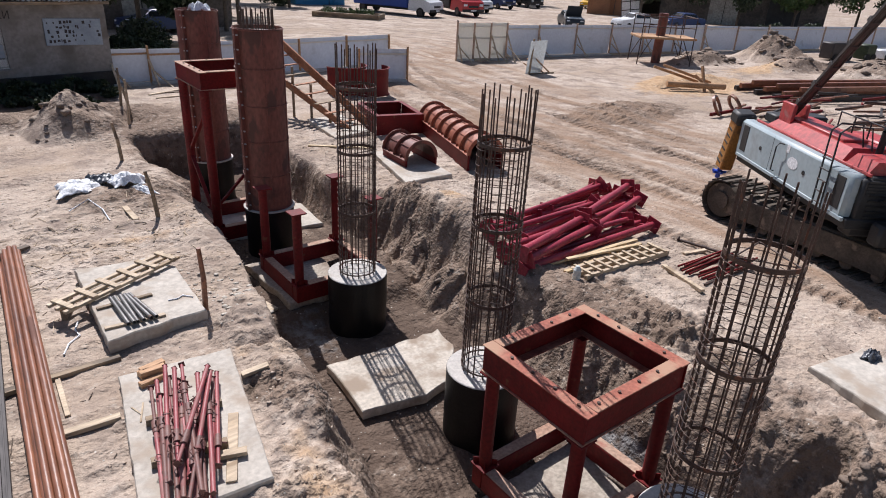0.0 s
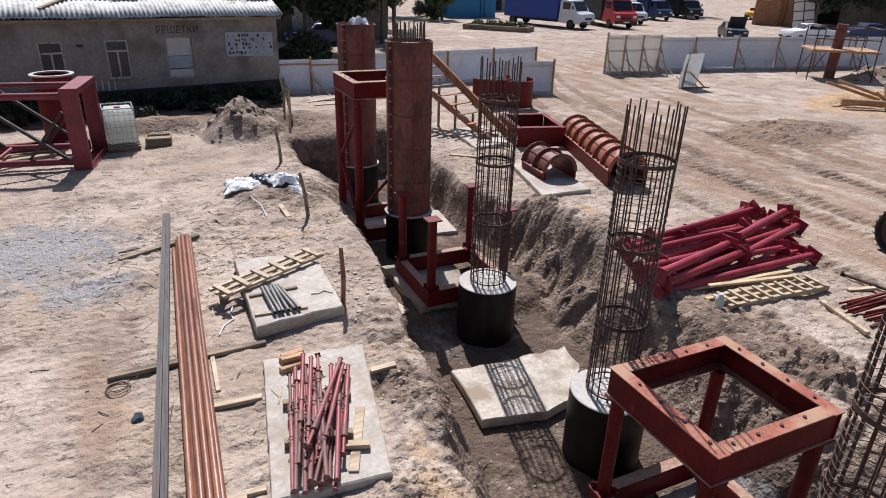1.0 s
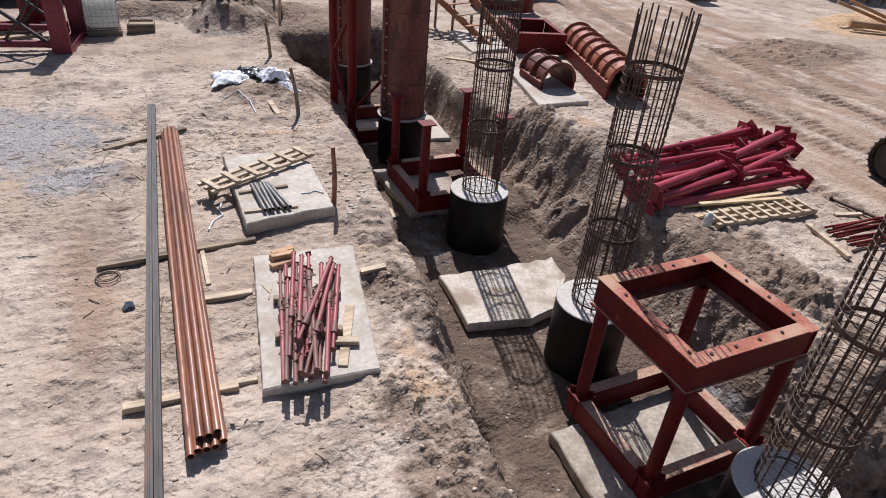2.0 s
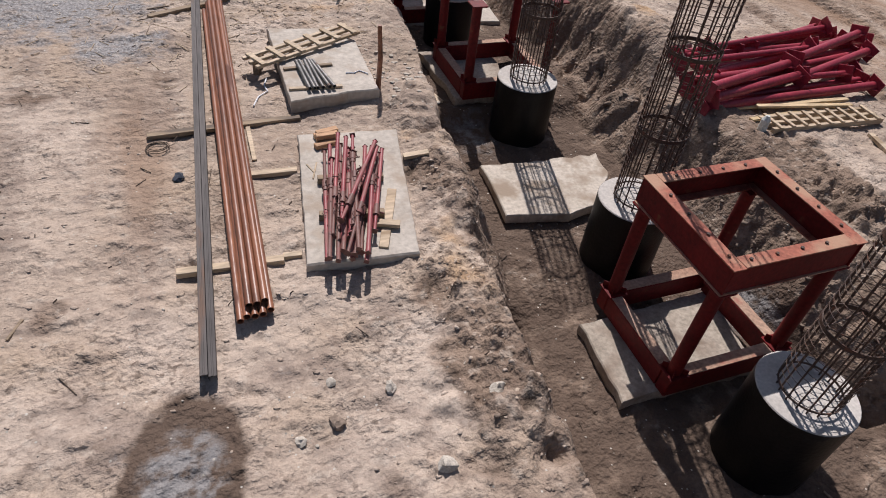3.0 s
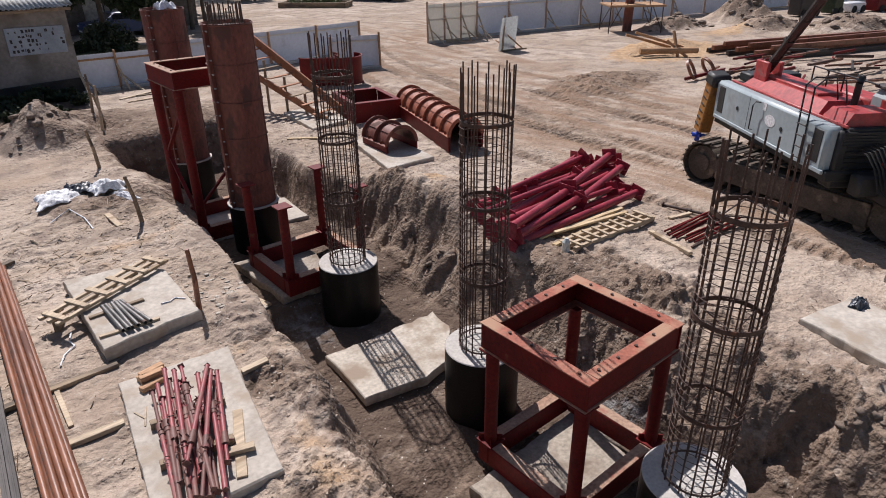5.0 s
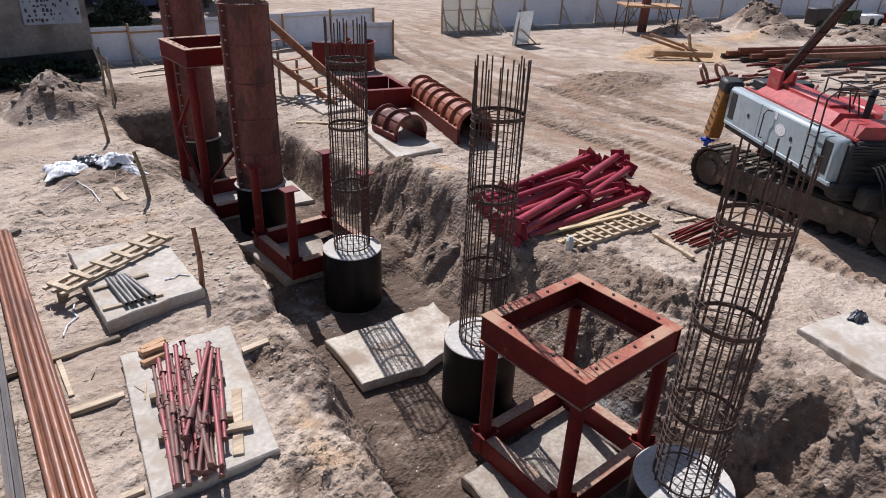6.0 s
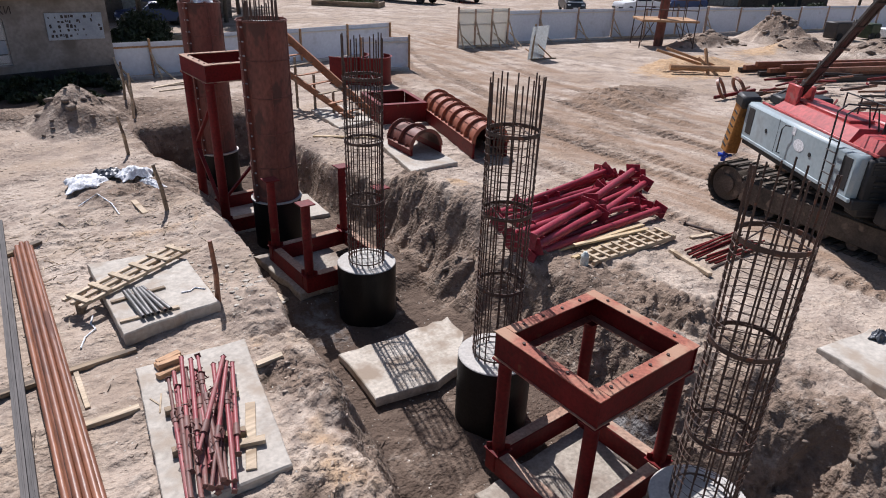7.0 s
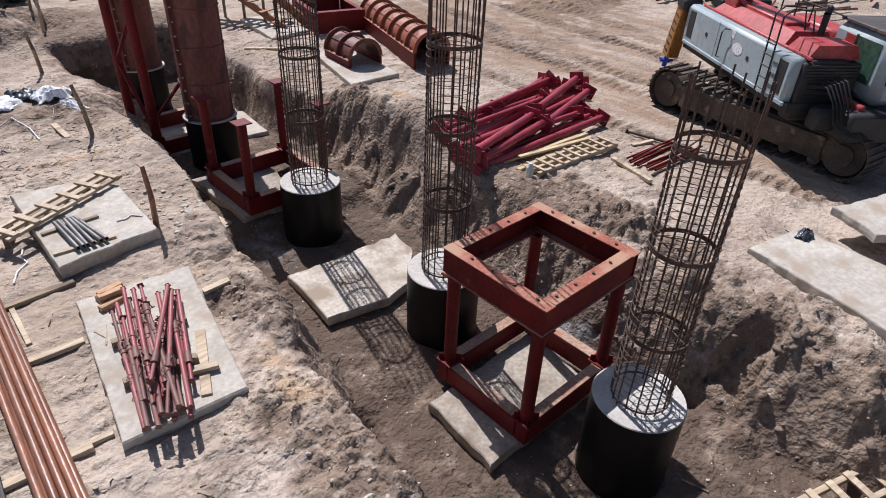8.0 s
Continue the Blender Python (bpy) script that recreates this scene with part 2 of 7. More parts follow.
M_ORANGEWOOD = surface("orange_pine_post", (0.36, 0.2, 0.1), (0.5, 0.3, 0.16), 2, 0.8, bump=0.2, bump_scale=20)
M_GALV = surface("galvanised_wire", (0.42, 0.43, 0.44), (0.55, 0.56, 0.57), 3, 0.5, 0.2, bump=0.0)
M_STAIR = surface("orange_brown_board", (0.28, 0.115, 0.055), (0.42, 0.19, 0.095), 2, 0.75, bump=0.2, bump_scale=20, spot=(0.3, 0.2, 0.13), spot_scale=3, spot_cut=0.6)
M_WOODY = surface("yellow_plank", (0.46, 0.33, 0.17), (0.6, 0.46, 0.28), 2.0, 0.75, bump=0.25, bump_scale=25, stretch=(0.2, 1, 1))
M_OLDWOOD = surface("weathered_wood", (0.2, 0.15, 0.1), (0.36, 0.27, 0.18), 2.0, 0.85, bump=0.3, bump_scale=25, spot=(0.13, 0.1, 0.075), spot_scale=3, spot_cut=0.58, stretch=(0.2, 1, 1))


def let_light_through(m, share):
    """Lets part of the light pass through a thin-walled plastic."""
    n, link = m.node_tree.nodes, m.node_tree.links.new
    thin, mixer = n.new("ShaderNodeBsdfTranslucent"), n.new("ShaderNodeMixShader")
    thin.inputs[0].default_value, mixer.inputs[0].default_value = (0.9, 0.91, 0.88, 1), share
    link(n["Principled BSDF"].outputs[0], mixer.inputs[1])
    link(thin.outputs[0], mixer.inputs[2])
    link(mixer.outputs[0], n["Material Output"].inputs[0])
    return m


# ---- building helpers ----
class Geo:
    """Vertices and faces of one mesh, put together from simple solids."""

    def __init__(self):
        self.v, self.f = [], []

    def add(self, verts, faces):
        k = len(self.v)
        self.v += [tuple(p) for p in verts]
        self.f += [tuple(i + k for i in f) for f in faces]
        return self

    def box(self, centre, size, turn=None, bevel=0.004):
        """A box with chamfered edges; turn: a 3x3 or 4x4 rotation about its centre."""
        h = Vector(size) / 2
        b = min(bevel, min(h) * 0.45)
        c, rot = Vector(centre), (turn.to_3x3() if turn else Matrix.Identity(3))
        vs, index = [], {}
        for sx in (-1, 1):
            for sy in (-1, 1):
                for sz in (-1, 1):
                    for ax in range(3):
                        p = Vector((sx * h.x, sy * h.y, sz * h.z))
                        for o in range(3):
                            if o != ax:
                                p[o] -= (sx, sy, sz)[o] * b
                        index[(sx, sy, sz, ax)] = len(vs)
                        vs.append(c + rot @ p)
        fs = []
        for ax in range(3):
            a, d = (ax + 1) % 3, (ax + 2) % 3
            for s in (-1, 1):
                quad = []
                for p, q in ((-1, -1), (1, -1), (1, 1), (-1, 1)):
                    key = [0, 0, 0]
                    key[ax], key[a], key[d] = s, p, q
                    quad.append(index[(*key, ax)])
                fs.append(tuple(quad if s > 0 else quad[::-1]))
            for p in (-1, 1):
                for q in (-1, 1):
                    lo, hi = [0, 0, 0], [0, 0, 0]
                    lo[ax], hi[ax] = -1, 1
                    lo[a] = hi[a] = p
                    lo[d] = hi[d] = q
                    quad = (index[(*lo, a)], index[(*hi, a)], index[(*hi, d)], index[(*lo, d)])
                    fs.append(quad if p * q < 0 else quad[::-1])
        for sx in (-1, 1):
            for sy in (-1, 1):
                for sz in (-1, 1):
                    tri = tuple(index[(sx, sy, sz, ax)] for ax in range(3))
                    fs.append(tri if sx * sy * sz > 0 else tri[::-1])
        return self.add(vs, fs)

    def beam(self, a, b, wide, high, up=(0, 0, 1), bevel=0.004):
        """A box from a to b."""
        a, b = Vector(a), Vector(b)
        y = (b - a).normalized()
        x = y.cross(Vector(up))
        x = x.normalized() if x.length > 1e-4 else y.orthogonal().normalized()
        rot = Matrix((x, y, x.cross(y))).transposed()
        return self.box((a + b) / 2, (wide, (b - a).length, high), rot, bevel)

    def rod(self, a, b, r, n=10, r2=None, caps=True, bore=0.0):
        """A round bar from a to b, tapered to r2; bore: the radius of the hole of a tube."""
        a, b = Vector(a), Vector(b)
        z = (b - a).normalized()
        x = z.orthogonal().normalized()
        y = z.cross(x)
        r2 = r if r2 is None else r2
        ring = [(math.cos(2 * math.pi * i / n), math.sin(2 * math.pi * i / n)) for i in range(n)]
        vs = [a + r * (c * x + s * y) for c, s in ring] + [b + r2 * (c * x + s * y) for c, s in ring]
        fs = [(i, (i + 1) % n, n + (i + 1) % n, n + i) for i in range(n)]
        if bore:
            vs += [a + bore * (c * x + s * y) for c, s in ring] + [b + bore * (c * x + s * y) for c, s in ring]
            for i in range(n):
                j = (i + 1) % n
                fs += [(2 * n + j, 2 * n + i, 3 * n + i, 3 * n + j), (j, i, 2 * n + i, 2 * n + j), (n + i, n + j, 3 * n + j, 3 * n + i)]
        elif caps:
            fs += [tuple(range(n - 1, -1, -1)), tuple(range(n, 2 * n))]
        return self.add(vs, fs)

    def sweep(self, pts, r, n=6, closed=False):
        """A round bar along points."""
        pts = [Vector(p) for p in pts]
        k = len(pts)
        vs, fs = [], []
        for i, p in enumerate(pts):
            a, b = (pts[i - 1], pts[(i + 1) % k]) if closed else (pts[max(i - 1, 0)], pts[min(i + 1, k - 1)])
            t = (b - a).normalized()
            ref = Vector((0, 0, 1)) if abs(t.z) < 0.9 else Vector((1, 0, 0))
            x = t.cross(ref).normalized()
            y = x.cross(t)
            vs += [p + r * (math.cos(2 * math.pi * j / n) * x + math.sin(2 * math.pi * j / n) * y) for j in range(n)]
        for i in range(k if closed else k - 1):
            q = (i + 1) % k
            fs += [(i * n + j, q * n + j, q * n + (j + 1) % n, i * n + (j + 1) % n) for j in range(n)]
        if not closed:
            fs += [tuple(range(n)), tuple(range((k - 1) * n + n - 1, (k - 1) * n - 1, -1))]
        return self.add(vs, fs)

    def arc(self, centre, r, thick, z0, z1, a0=0.0, a1=360.0, n=40, m=None):
        """A curved wall (part of a tube) about the z axis; m: a pose laid over it."""
        full = abs(a1 - a0) >= 359.9
        c = Vector(centre)
        vs, fs = [], []
        k = n if full else n + 1
        for i in range(k):
            a = radians(a0 + (a1 - a0) * i / n)
            d = Vector((math.cos(a), math.sin(a), 0))
            for rr, z in ((r, z0), (r, z1), (r - thick, z1), (r - thick, z0)):
                vs.append(c + d * rr + Vector((0, 0, z)))
        for i in range(n):
            j = (i + 1) % k
            for q in range(4):
                w = (q + 1) % 4
                fs.append((4 * i + q, 4 * j + q, 4 * j + w, 4 * i + w))
        if not full:
            fs += [(0, 1, 2, 3), (4 * n + 3, 4 * n + 2, 4 * n + 1, 4 * n)]
        if m is not None:
            vs = [m @ v for v in vs]
        return self.add(vs, fs)

    def mesh(self, name, material):
        me = bpy.data.meshes.new(name)
        me.from_pydata(self.v, [], self.f)
        me.materials.append(material)
        me.polygons.foreach_set("use_smooth", [True] * len(me.polygons))
        me.set_sharp_from_angle(angle=radians(38))
        return me


def part(name, geo, material, parent, label=""):
    """Links geometry, or a mesh that is there already, as one part under a thing or a part."""
    ob = new(name, geo if isinstance(geo, bpy.types.Mesh) else geo.mesh(name, material))
    ob.parent = parent
    return tagged(ob, label)


def thing(name, m, label, category, group="", kind=""):
    """A thing's Empty at its base, at pose m."""
    ob = new(name)
    ob.empty_display_size = 0.2
    ob.matrix_world = m
    return tagged(ob, label, category, group, kind)


def solid(name, geo, material, m, label, category, group="", kind=""):
    """A thing that is one mesh."""
    ob = new(name, geo if isinstance(geo, bpy.types.Mesh) else geo.mesh(name, material))
    ob.matrix_world = m
    return tagged(ob, label, category, group, kind)


# ---- ground ----
LATTICES = {}


def lattice(seed):
    if seed not in LATTICES:
        LATTICES[seed] = np.random.RandomState(seed).rand(256, 256)
    return LATTICES[seed]


def vnoise(x, y, seed):
    g = lattice(seed)
    xi, yi = np.floor(x).astype(int), np.floor(y).astype(int)
    u, v = x - xi, y - yi
    u, v = u * u * (3 - 2 * u), v * v * (3 - 2 * v)
    a, b = g[xi & 255, yi & 255], g[(xi + 1) & 255, yi & 255]
    c, d = g[xi & 255, (yi + 1) & 255], g[(xi + 1) & 255, (yi + 1) & 255]
    return (a * (1 - u) + b * u) * (1 - v) + (c * (1 - u) + d * u) * v


def fbm(x, y, seed, octaves=4, gain=0.5):
    s, w, tot = 0.0, 1.0, 0.0
    for k in range(octaves):
        s, tot = s + w * vnoise(x * 2**k + 7.3 * k, y * 2**k + 3.1 * k, seed + k), tot + w
        w *= gain
    return s / tot - 0.5


def step(a, b, x):
    t = np.clip((x - a) / (b - a), 0, 1)
    return t * t * (3 - 2 * t)


PIT_FLOOR = -1.08
# heaps of spoil and sand: x, y, half widths, height, roughness
HEAPS = [
    (-2.3, 18.5, 0.85, 0.95, 1.1, 0.32), (-4.6, 19.8, 1.6, 0.6, 0.4, 0.3), (-0.6, 19.4, 0.8, 0.8, 0.25, 0.2),
    (2.85, 7.5, 0.6, 1.4, 0.5, 0.3), (2.6, 9.2, 0.4, 0.5, 0.12, 0.2), (2.55, 4.2, 0.4, 1.0, 0.12, 0.3),
    (-2.6, 12.4, 1.0, 0.9, 0.16, 0.2), (-2.2, 4.4, 0.35, 1.6, 0.1, 0.2), (0.5, 17.2, 2.2, 0.8, 0.3, 0.3),
    (39.5, 19.4, 1.5, 1.6, 1.7, 0.45), (33.0, 20.6, 2.2, 1.0, 0.55, 0.5), (36.5, 16.4, 2.4, 1.1, 0.55, 0.4), (38.5, 12.5, 3.2, 1.4, 0.8, 0.5), (24.6, 16.2, 2.2, 1.1, 0.3, 0.3),
    (1.2, 19.2, 2.2, 1.6, 0.22, 0.5), (-2.75, 1.7, 0.6, 1.2, 0.07, 0.4), (-3.0, 0.0, 0.7, 1.0, 0.05, 0.4), (15.8, 12.9, 2.2, 1.0, 0.17, 0.3),
]


def clods(x, y, freq, seed, fill=0.7):
    """Rounded lumps of soil, each with its own size and height, 0 to 1."""
    g, h = lattice(seed), lattice(seed + 1)
    u = x * freq + 0.35 * fbm(x * freq * 0.9, y * freq * 0.9, seed + 4, 2)
    v = y * freq + 0.35 * fbm(x * freq * 0.9 + 31, y * freq * 0.9, seed + 5, 2)
    xi, yi = np.floor(u).astype(int), np.floor(v).astype(int)
    out = np.zeros_like(u)
    for i in (-1, 0, 1):
        for j in (-1, 0, 1):
            cx, cy = (xi + i) & 255, (yi + j) & 255
            a, b, c = g[cx, cy], h[cx, cy], g[cy, (cx + 57) & 255]
            dx, dy = u - (xi + i + 0.15 + 0.7 * a), v - (yi + j + 0.15 + 0.7 * b)
            wide = 0.3 + 0.45 * c
            top = np.where(h[cy, (cx + 91) & 255] < fill, 0.35 + 0.65 * g[(cx + 13) & 255, cy], 0.0)
            q = 1 - (np.abs(dx + (a - 0.5) * dy) ** 2.4 + np.abs(dy) ** 2.4) / wide ** 2.4
            out = np.maximum(out, top * np.sqrt(np.clip(q, 0, 1)) * (1 + 0.5 * (b - 0.5) * dx / wide))
    return out


def bump_at(x, y, cx, cy, wx, wy):
    return np.exp(-(((x - cx) / wx) ** 2 + ((y - cy) / wy) ** 2))


def pit_amount(x, y):
    """0 on the yard, 1 on the floor of the dig."""
    wob = 0.42 * fbm(x * 0.9, y * 0.9, 41, 4, 0.5) + 0.4 * fbm(x * 0.3 + 9, y * 0.3, 61, 2)
    wob_r = 0.5 * fbm(x * 0.6, y * 0.6, 43, 2, 0.45) + 0.35 * fbm(x * 0.3 + 9, y * 0.3, 61, 2)
    left = np.interp(y, (-5, -2, 0.1, 1.4, 2.5, 3.5, 5.0, 6.3, 8.3, 10.2, 12.5, 14.6, 17), (-3.2, -3.05, -2.8, -2.55, -2.45, -2.3, -2.05, -1.75, -1.5, -1.35, -1.4, -1.5, -1.2))
    right = np.interp(y, (-5, -2.0, -0.8, -0.1, 0.3, 0.8, 1.9, 4.4, 5.5, 7, 8.5, 9.5, 12, 17), (3.2, 3.0, 2.7, 2.6, 2.4, 2.25, 2.25, 2.3, 2.45, 2.55, 2.75, 2.6, 2.3, 2.1))
    soft_l = np.interp(y, (-5, 3, 5, 6.5, 9, 11.5, 13.0, 14.2, 15.2, 17), (0.6, 0.6, 0.5, 0.32, 0.28, 0.5, 1.4, 1.8, 0.5, 0.3))
    soft_r = np.interp(y, (-5, -0.3, 2, 5, 6, 8.3, 9.6, 11, 17), (1.3, 1.1, 0.95, 0.8, 1.1, 1.15, 0.55, 0.45, 0.5))
    l = np.clip((x - left + wob) / soft_l, 0, 1)
    r = np.clip((right - x + wob_r) / soft_r, 0, 1)
    l, r = 0.45 * l + 0.55 * l * l * (3 - 2 * l), 0.45 * r + 0.55 * r * r * (3 - 2 * r)
    far = step(0, 1, (16.6 - y + wob) / 0.6)
    near = step(0, 1, (y + 5.0 + wob) / 0.8)
    return l * r * far * near


def height(x, y):
    pit = pit_amount(x, y)
    z = PIT_FLOOR * pit + 0.24 * step(0.7, 1.0, pit) * step(6.75, 7.1, y) * step(9.6, 9.2, y) - 0.12 * step(0.8, 1.0, pit) * step(3.0, 2.4, y)
    slope = 4 * pit * (1 - pit)
    right = x > 0.6
    # grooves that the digging bucket left, running down the right-hand bank
    groove = np.abs(fbm(x * 0.42 + y * 0.36, y * 0.62 - x * 0.5, 15, 2, 0.35))
    z = z + np.where(right, slope * (0.15 - (0.55 + 0.55 * step(0.5, 2.5, y)) * groove), 0)
    z = z + slope * np.where(right, (0.3 + 0.3 * step(0.5, 2.5, y) + 0.3 * step(3, 5, y)) * fbm(x * 0.65, y * 0.65, 12, 2, 0.4), 0.5 * fbm(x * 1.3, y * 1.3, 11, 3, 0.45))
    rim = np.interp(y, (-5, 0.1, 1.5, 3.0, 5.0, 8.3, 14.6), (-3.3, -2.95, -2.75, -2.65, -2.4, -1.9, -1.8))
    bank = np.exp(-(((x - rim) / 0.5) ** 2)) * step(-4, -2, y) * step(15, 12, y) * (1 - 0.7 * pit)
    z = z + bank * (0.04 + 0.24 * fbm(x * 1.1, y * 1.1, 17, 4, 0.5))
    rough = np.maximum(slope * np.where(right, 1.0 - 0.55 * step(3.2, 4.6, y), 0.8), 0.8 * bank)
    for hx, hy, wx, wy, hh, rr in HEAPS:
        d = np.sqrt(((x - hx) / wx) ** 2 + ((y - hy) / wy) ** 2) + rr * 1.6 * fbm(x * 1.2, y * 1.2, 21, 4)
        body = np.clip(1.25 - d * 0.75, 0, 1)
        cone = np.clip(1.14 - np.sqrt(d * d + 0.08) * 0.68, 0, 1.05)
        z = z + hh * np.where(hh > 0.9, cone * (1 + 0.5 * fbm(x * 2.2, y * 2.2, 24, 4, 0.6)), body * body * (3 - 2 * body)) * (1 - 0.9 * pit)
        rough = rough + 0.6 * np.clip(1.7 - d, 0, 1)
    spoil = bump_at(x, y, 2.9, 3.0, 0.9, 2.0) + 0.9 * bump_at(x, y, 2.7, -0.5, 0.9, 1.7) + 0.6 * bump_at(x, y, -3.15, 1.6, 0.4, 1.0)
    rough = np.clip(np.maximum(rough, 0.8 * spoil), 0, 1)
    # bulges and gullies of the dumped spoil on the right-hand bank
    dumped = np.where(right, slope ** 0.6 * step(3.0, 4.2, y) * step(11.5, 9.5, y), 0)
    wx, wy = x + 0.5 * fbm(x * 0.9, y * 0.9, 101, 3), y + 0.5 * fbm(x * 0.9 + 5, y * 0.9, 104, 3)
    z = z + dumped * (0.42 * clods(wx + 0.5 * wy, wy - 0.4 * wx, 0.95, 110, 0.85) + 0.16 * clods(wx, wy, 2.3, 113, 0.7) - 0.22)
    # hollows kicked into the left-hand bank
    for cx, cy, w, deep in ((-2.02, 2.4, 0.2, 0.3), (-2.25, 3.05, 0.16, 0.25), (-3.3, 2.2, 0.15, 0.06), (-2.55, 0.55, 0.15, 0.2), (-3.05, 1.25, 0.3, 0.07), (-2.35, 1.6, 0.15, 0.2), (-2.6, 6.0, 0.2, 0.15), (-2.2, 5.2, 0.16, 0.2), (-2.6, 4.2, 0.2, 0.06), (-2.45, 3.7, 0.14, 0.15), (-2.75, 0.1, 0.16, 0.18), (-2.95, -0.5, 0.2, 0.2), (-2.6, 1.05, 0.12, 0.16), (1.75, 0.0, 0.25, 0.2)):
        z = z - deep * bump_at(x + 0.2 * fbm(x * 3, y * 3, 33, 3), y, cx, cy, w, w * 0.8)
    # a scooped hollow with a steep wall behind the first pier
    scoop = np.sqrt(((x - 1.95) / 0.6) ** 2 + ((y + 0.3 - 0.25 * (1.95 - x)) / 0.26) ** 2) + 0.7 * fbm(x * 1.4, y * 1.4, 119, 3)
    z = np.where(scoop < 1.15, np.maximum(z - 0.4 * step(1.12, 0.75, scoop), np.minimum(z, PIT_FLOOR - 0.02)), z)
    patchy = step(-0.12, 0.12, fbm(x * 0.9, y * 0.9, 35, 3))
    floor_calm = 1 - 0.75 * step(0.8, 1.0, pit)
    loose = rough ** 0.8 * floor_calm * (0.45 + 0.55 * patchy) * (1 - 0.75 * step(16.5, 17.5, y) * step(8, 4, x))
    z = z + loose * np.where(right, 1.0 + 0.7 * step(3.4, 2.2, y) * step(0.2, 1.2, y), 1.0 - 0.6 * step(3.8, 5.0, y)) * (np.where(right, 0.15, 0.035) * clods(x, y, 2.4, 51, 0.5) + np.where(right, 0.11, 0.1) * clods(x, y, 4.6, 54, 0.6) + 0.075 * clods(x, y, 8.5, 60, 0.75))
    z = z + 0.035 * step(0.85, 1.0, pit) * clods(x, y, 5.0, 57, 0.22)
    # big lumps that fell from the wall beside the first pier
    fallen = np.clip(1.5 * bump_at(x, y, 1.8, -0.55, 0.6, 0.35), 0, 1)
    z = z + fallen * (0.2 * clods(x + 0.2, y, 2.7, 63, 0.95) + 0.1 * clods(x, y + 0.1, 4.6, 65, 0.7))
    # footmarks and trodden lumps on the sand
    trod = step(-0.08, 0.15, fbm(x * 0.45 + 3, y * 0.45, 97, 3))
    close = np.exp(-(((x + 1) / 12) ** 2 + ((y - 7) / 14) ** 2)) * (1 - pit)
    close = close * (1 - 0.7 * step(5, 7, x))
    z = z + close * (0.008 + 0.02 * trod) * (clods(x * 0.8, y * 1.3, 2.6, 67, 0.45) - 1.2 * clods(x * 0.7, y * 1.3, 2.4, 70, 0.35))
    z = z + close * (0.022 + 0.026 * trod) * (clods(x * 0.72, y * 1.15, 5.6, 74, 0.3) + 0.7 * clods(x * 0.8, y, 8.5, 77, 0.3))
    near = np.exp(-(((x - 1) / 40) ** 2 + ((y - 8) / 40) ** 2))
    z = z + near * (0.10 * fbm(x * 0.5, y * 0.5, 5, 3) + 0.06 * fbm(x * 2.3, y * 2.3, 31, 3, 0.5) * (1 + 2.0 * rough))
    # wheel trails on the sand beside the stacked tubes
    for tx, bend in ((-5.62, 0.012), (-6.35, 0.016), (-7.6, -0.03)):
        off = x - tx - bend * (y - 5) ** 2 - 0.25 * fbm(y * 0.4 + tx, y * 0, 73, 2)
        lane = np.exp(-((off / 0.13) ** 4)) * step(1.5, 3.5, y) * step(11, 8, y)
        z = z + lane * (-0.02 + 0.012 * np.sin(y * 27 + 6 * np.abs(off)))
    # wheel and track marks across the open yard
    along, across = y, x - 9.2 - 0.0105 * (np.clip(y, 0, 40) - 4) ** 2 * np.sign(y - 4)
    band = step(-4.5, -1.0, across) * step(7.5, 3.5, across) * step(-6, 2, y) * step(40, 30, y)
    z = z + band * ((0.03 + 0.1 * vnoise(x * 0.3, y * 0.3, 81)) * fbm(across * 0.9, along * 0.2, 79, 4, 0.45) + 0.03 * fbm(x * 2.0, y * 2.0, 83, 3, 0.5))
    tracks = np.zeros_like(z)
    for tc, sway in ((-2.4, 0.9), (-0.6, 1.3), (0.5, 1.6), (2.4, 1.2), (4.1, 1.5)):
        off = across - tc - sway * fbm(along * 0.07 + tc, along * 0, 87, 2)
        lane = np.exp(-((off / 0.3) ** 4)) * step(-0.2, 0.1, fbm(along * 0.18, along * 0 + tc, 89, 2)) * step(-6, 2, y) * step(34, 26, y)
        z = z + lane * (-0.045 + 0.03 * step(16, 14, y) * np.sin(along * 25 + 7 * np.abs(off)) * (0.3 + vnoise(x * 0.8, y * 0.8, 88)))
        tracks = np.maximum(tracks, lane)
    return z, pit, np.clip(rough, 0, 1), tracks


def axis(lo, hi, fine, reach, more=0.0, coarse=0.1):
    mid = np.arange(lo, hi + fine / 2, fine)
    if more:
        mid = np.concatenate([mid, np.arange(mid[-1] + coarse, more, coarse)])
        hi, fine = mid[-1], coarse
    out, s, p = [], fine, 0.0
    while p < reach:
        s = min(s * 1.035, 160.0)
        p += s
        out.append(p)
    out = np.array(out)
    return np.concatenate([lo - out[::-1], mid, hi + out])


GRID = []


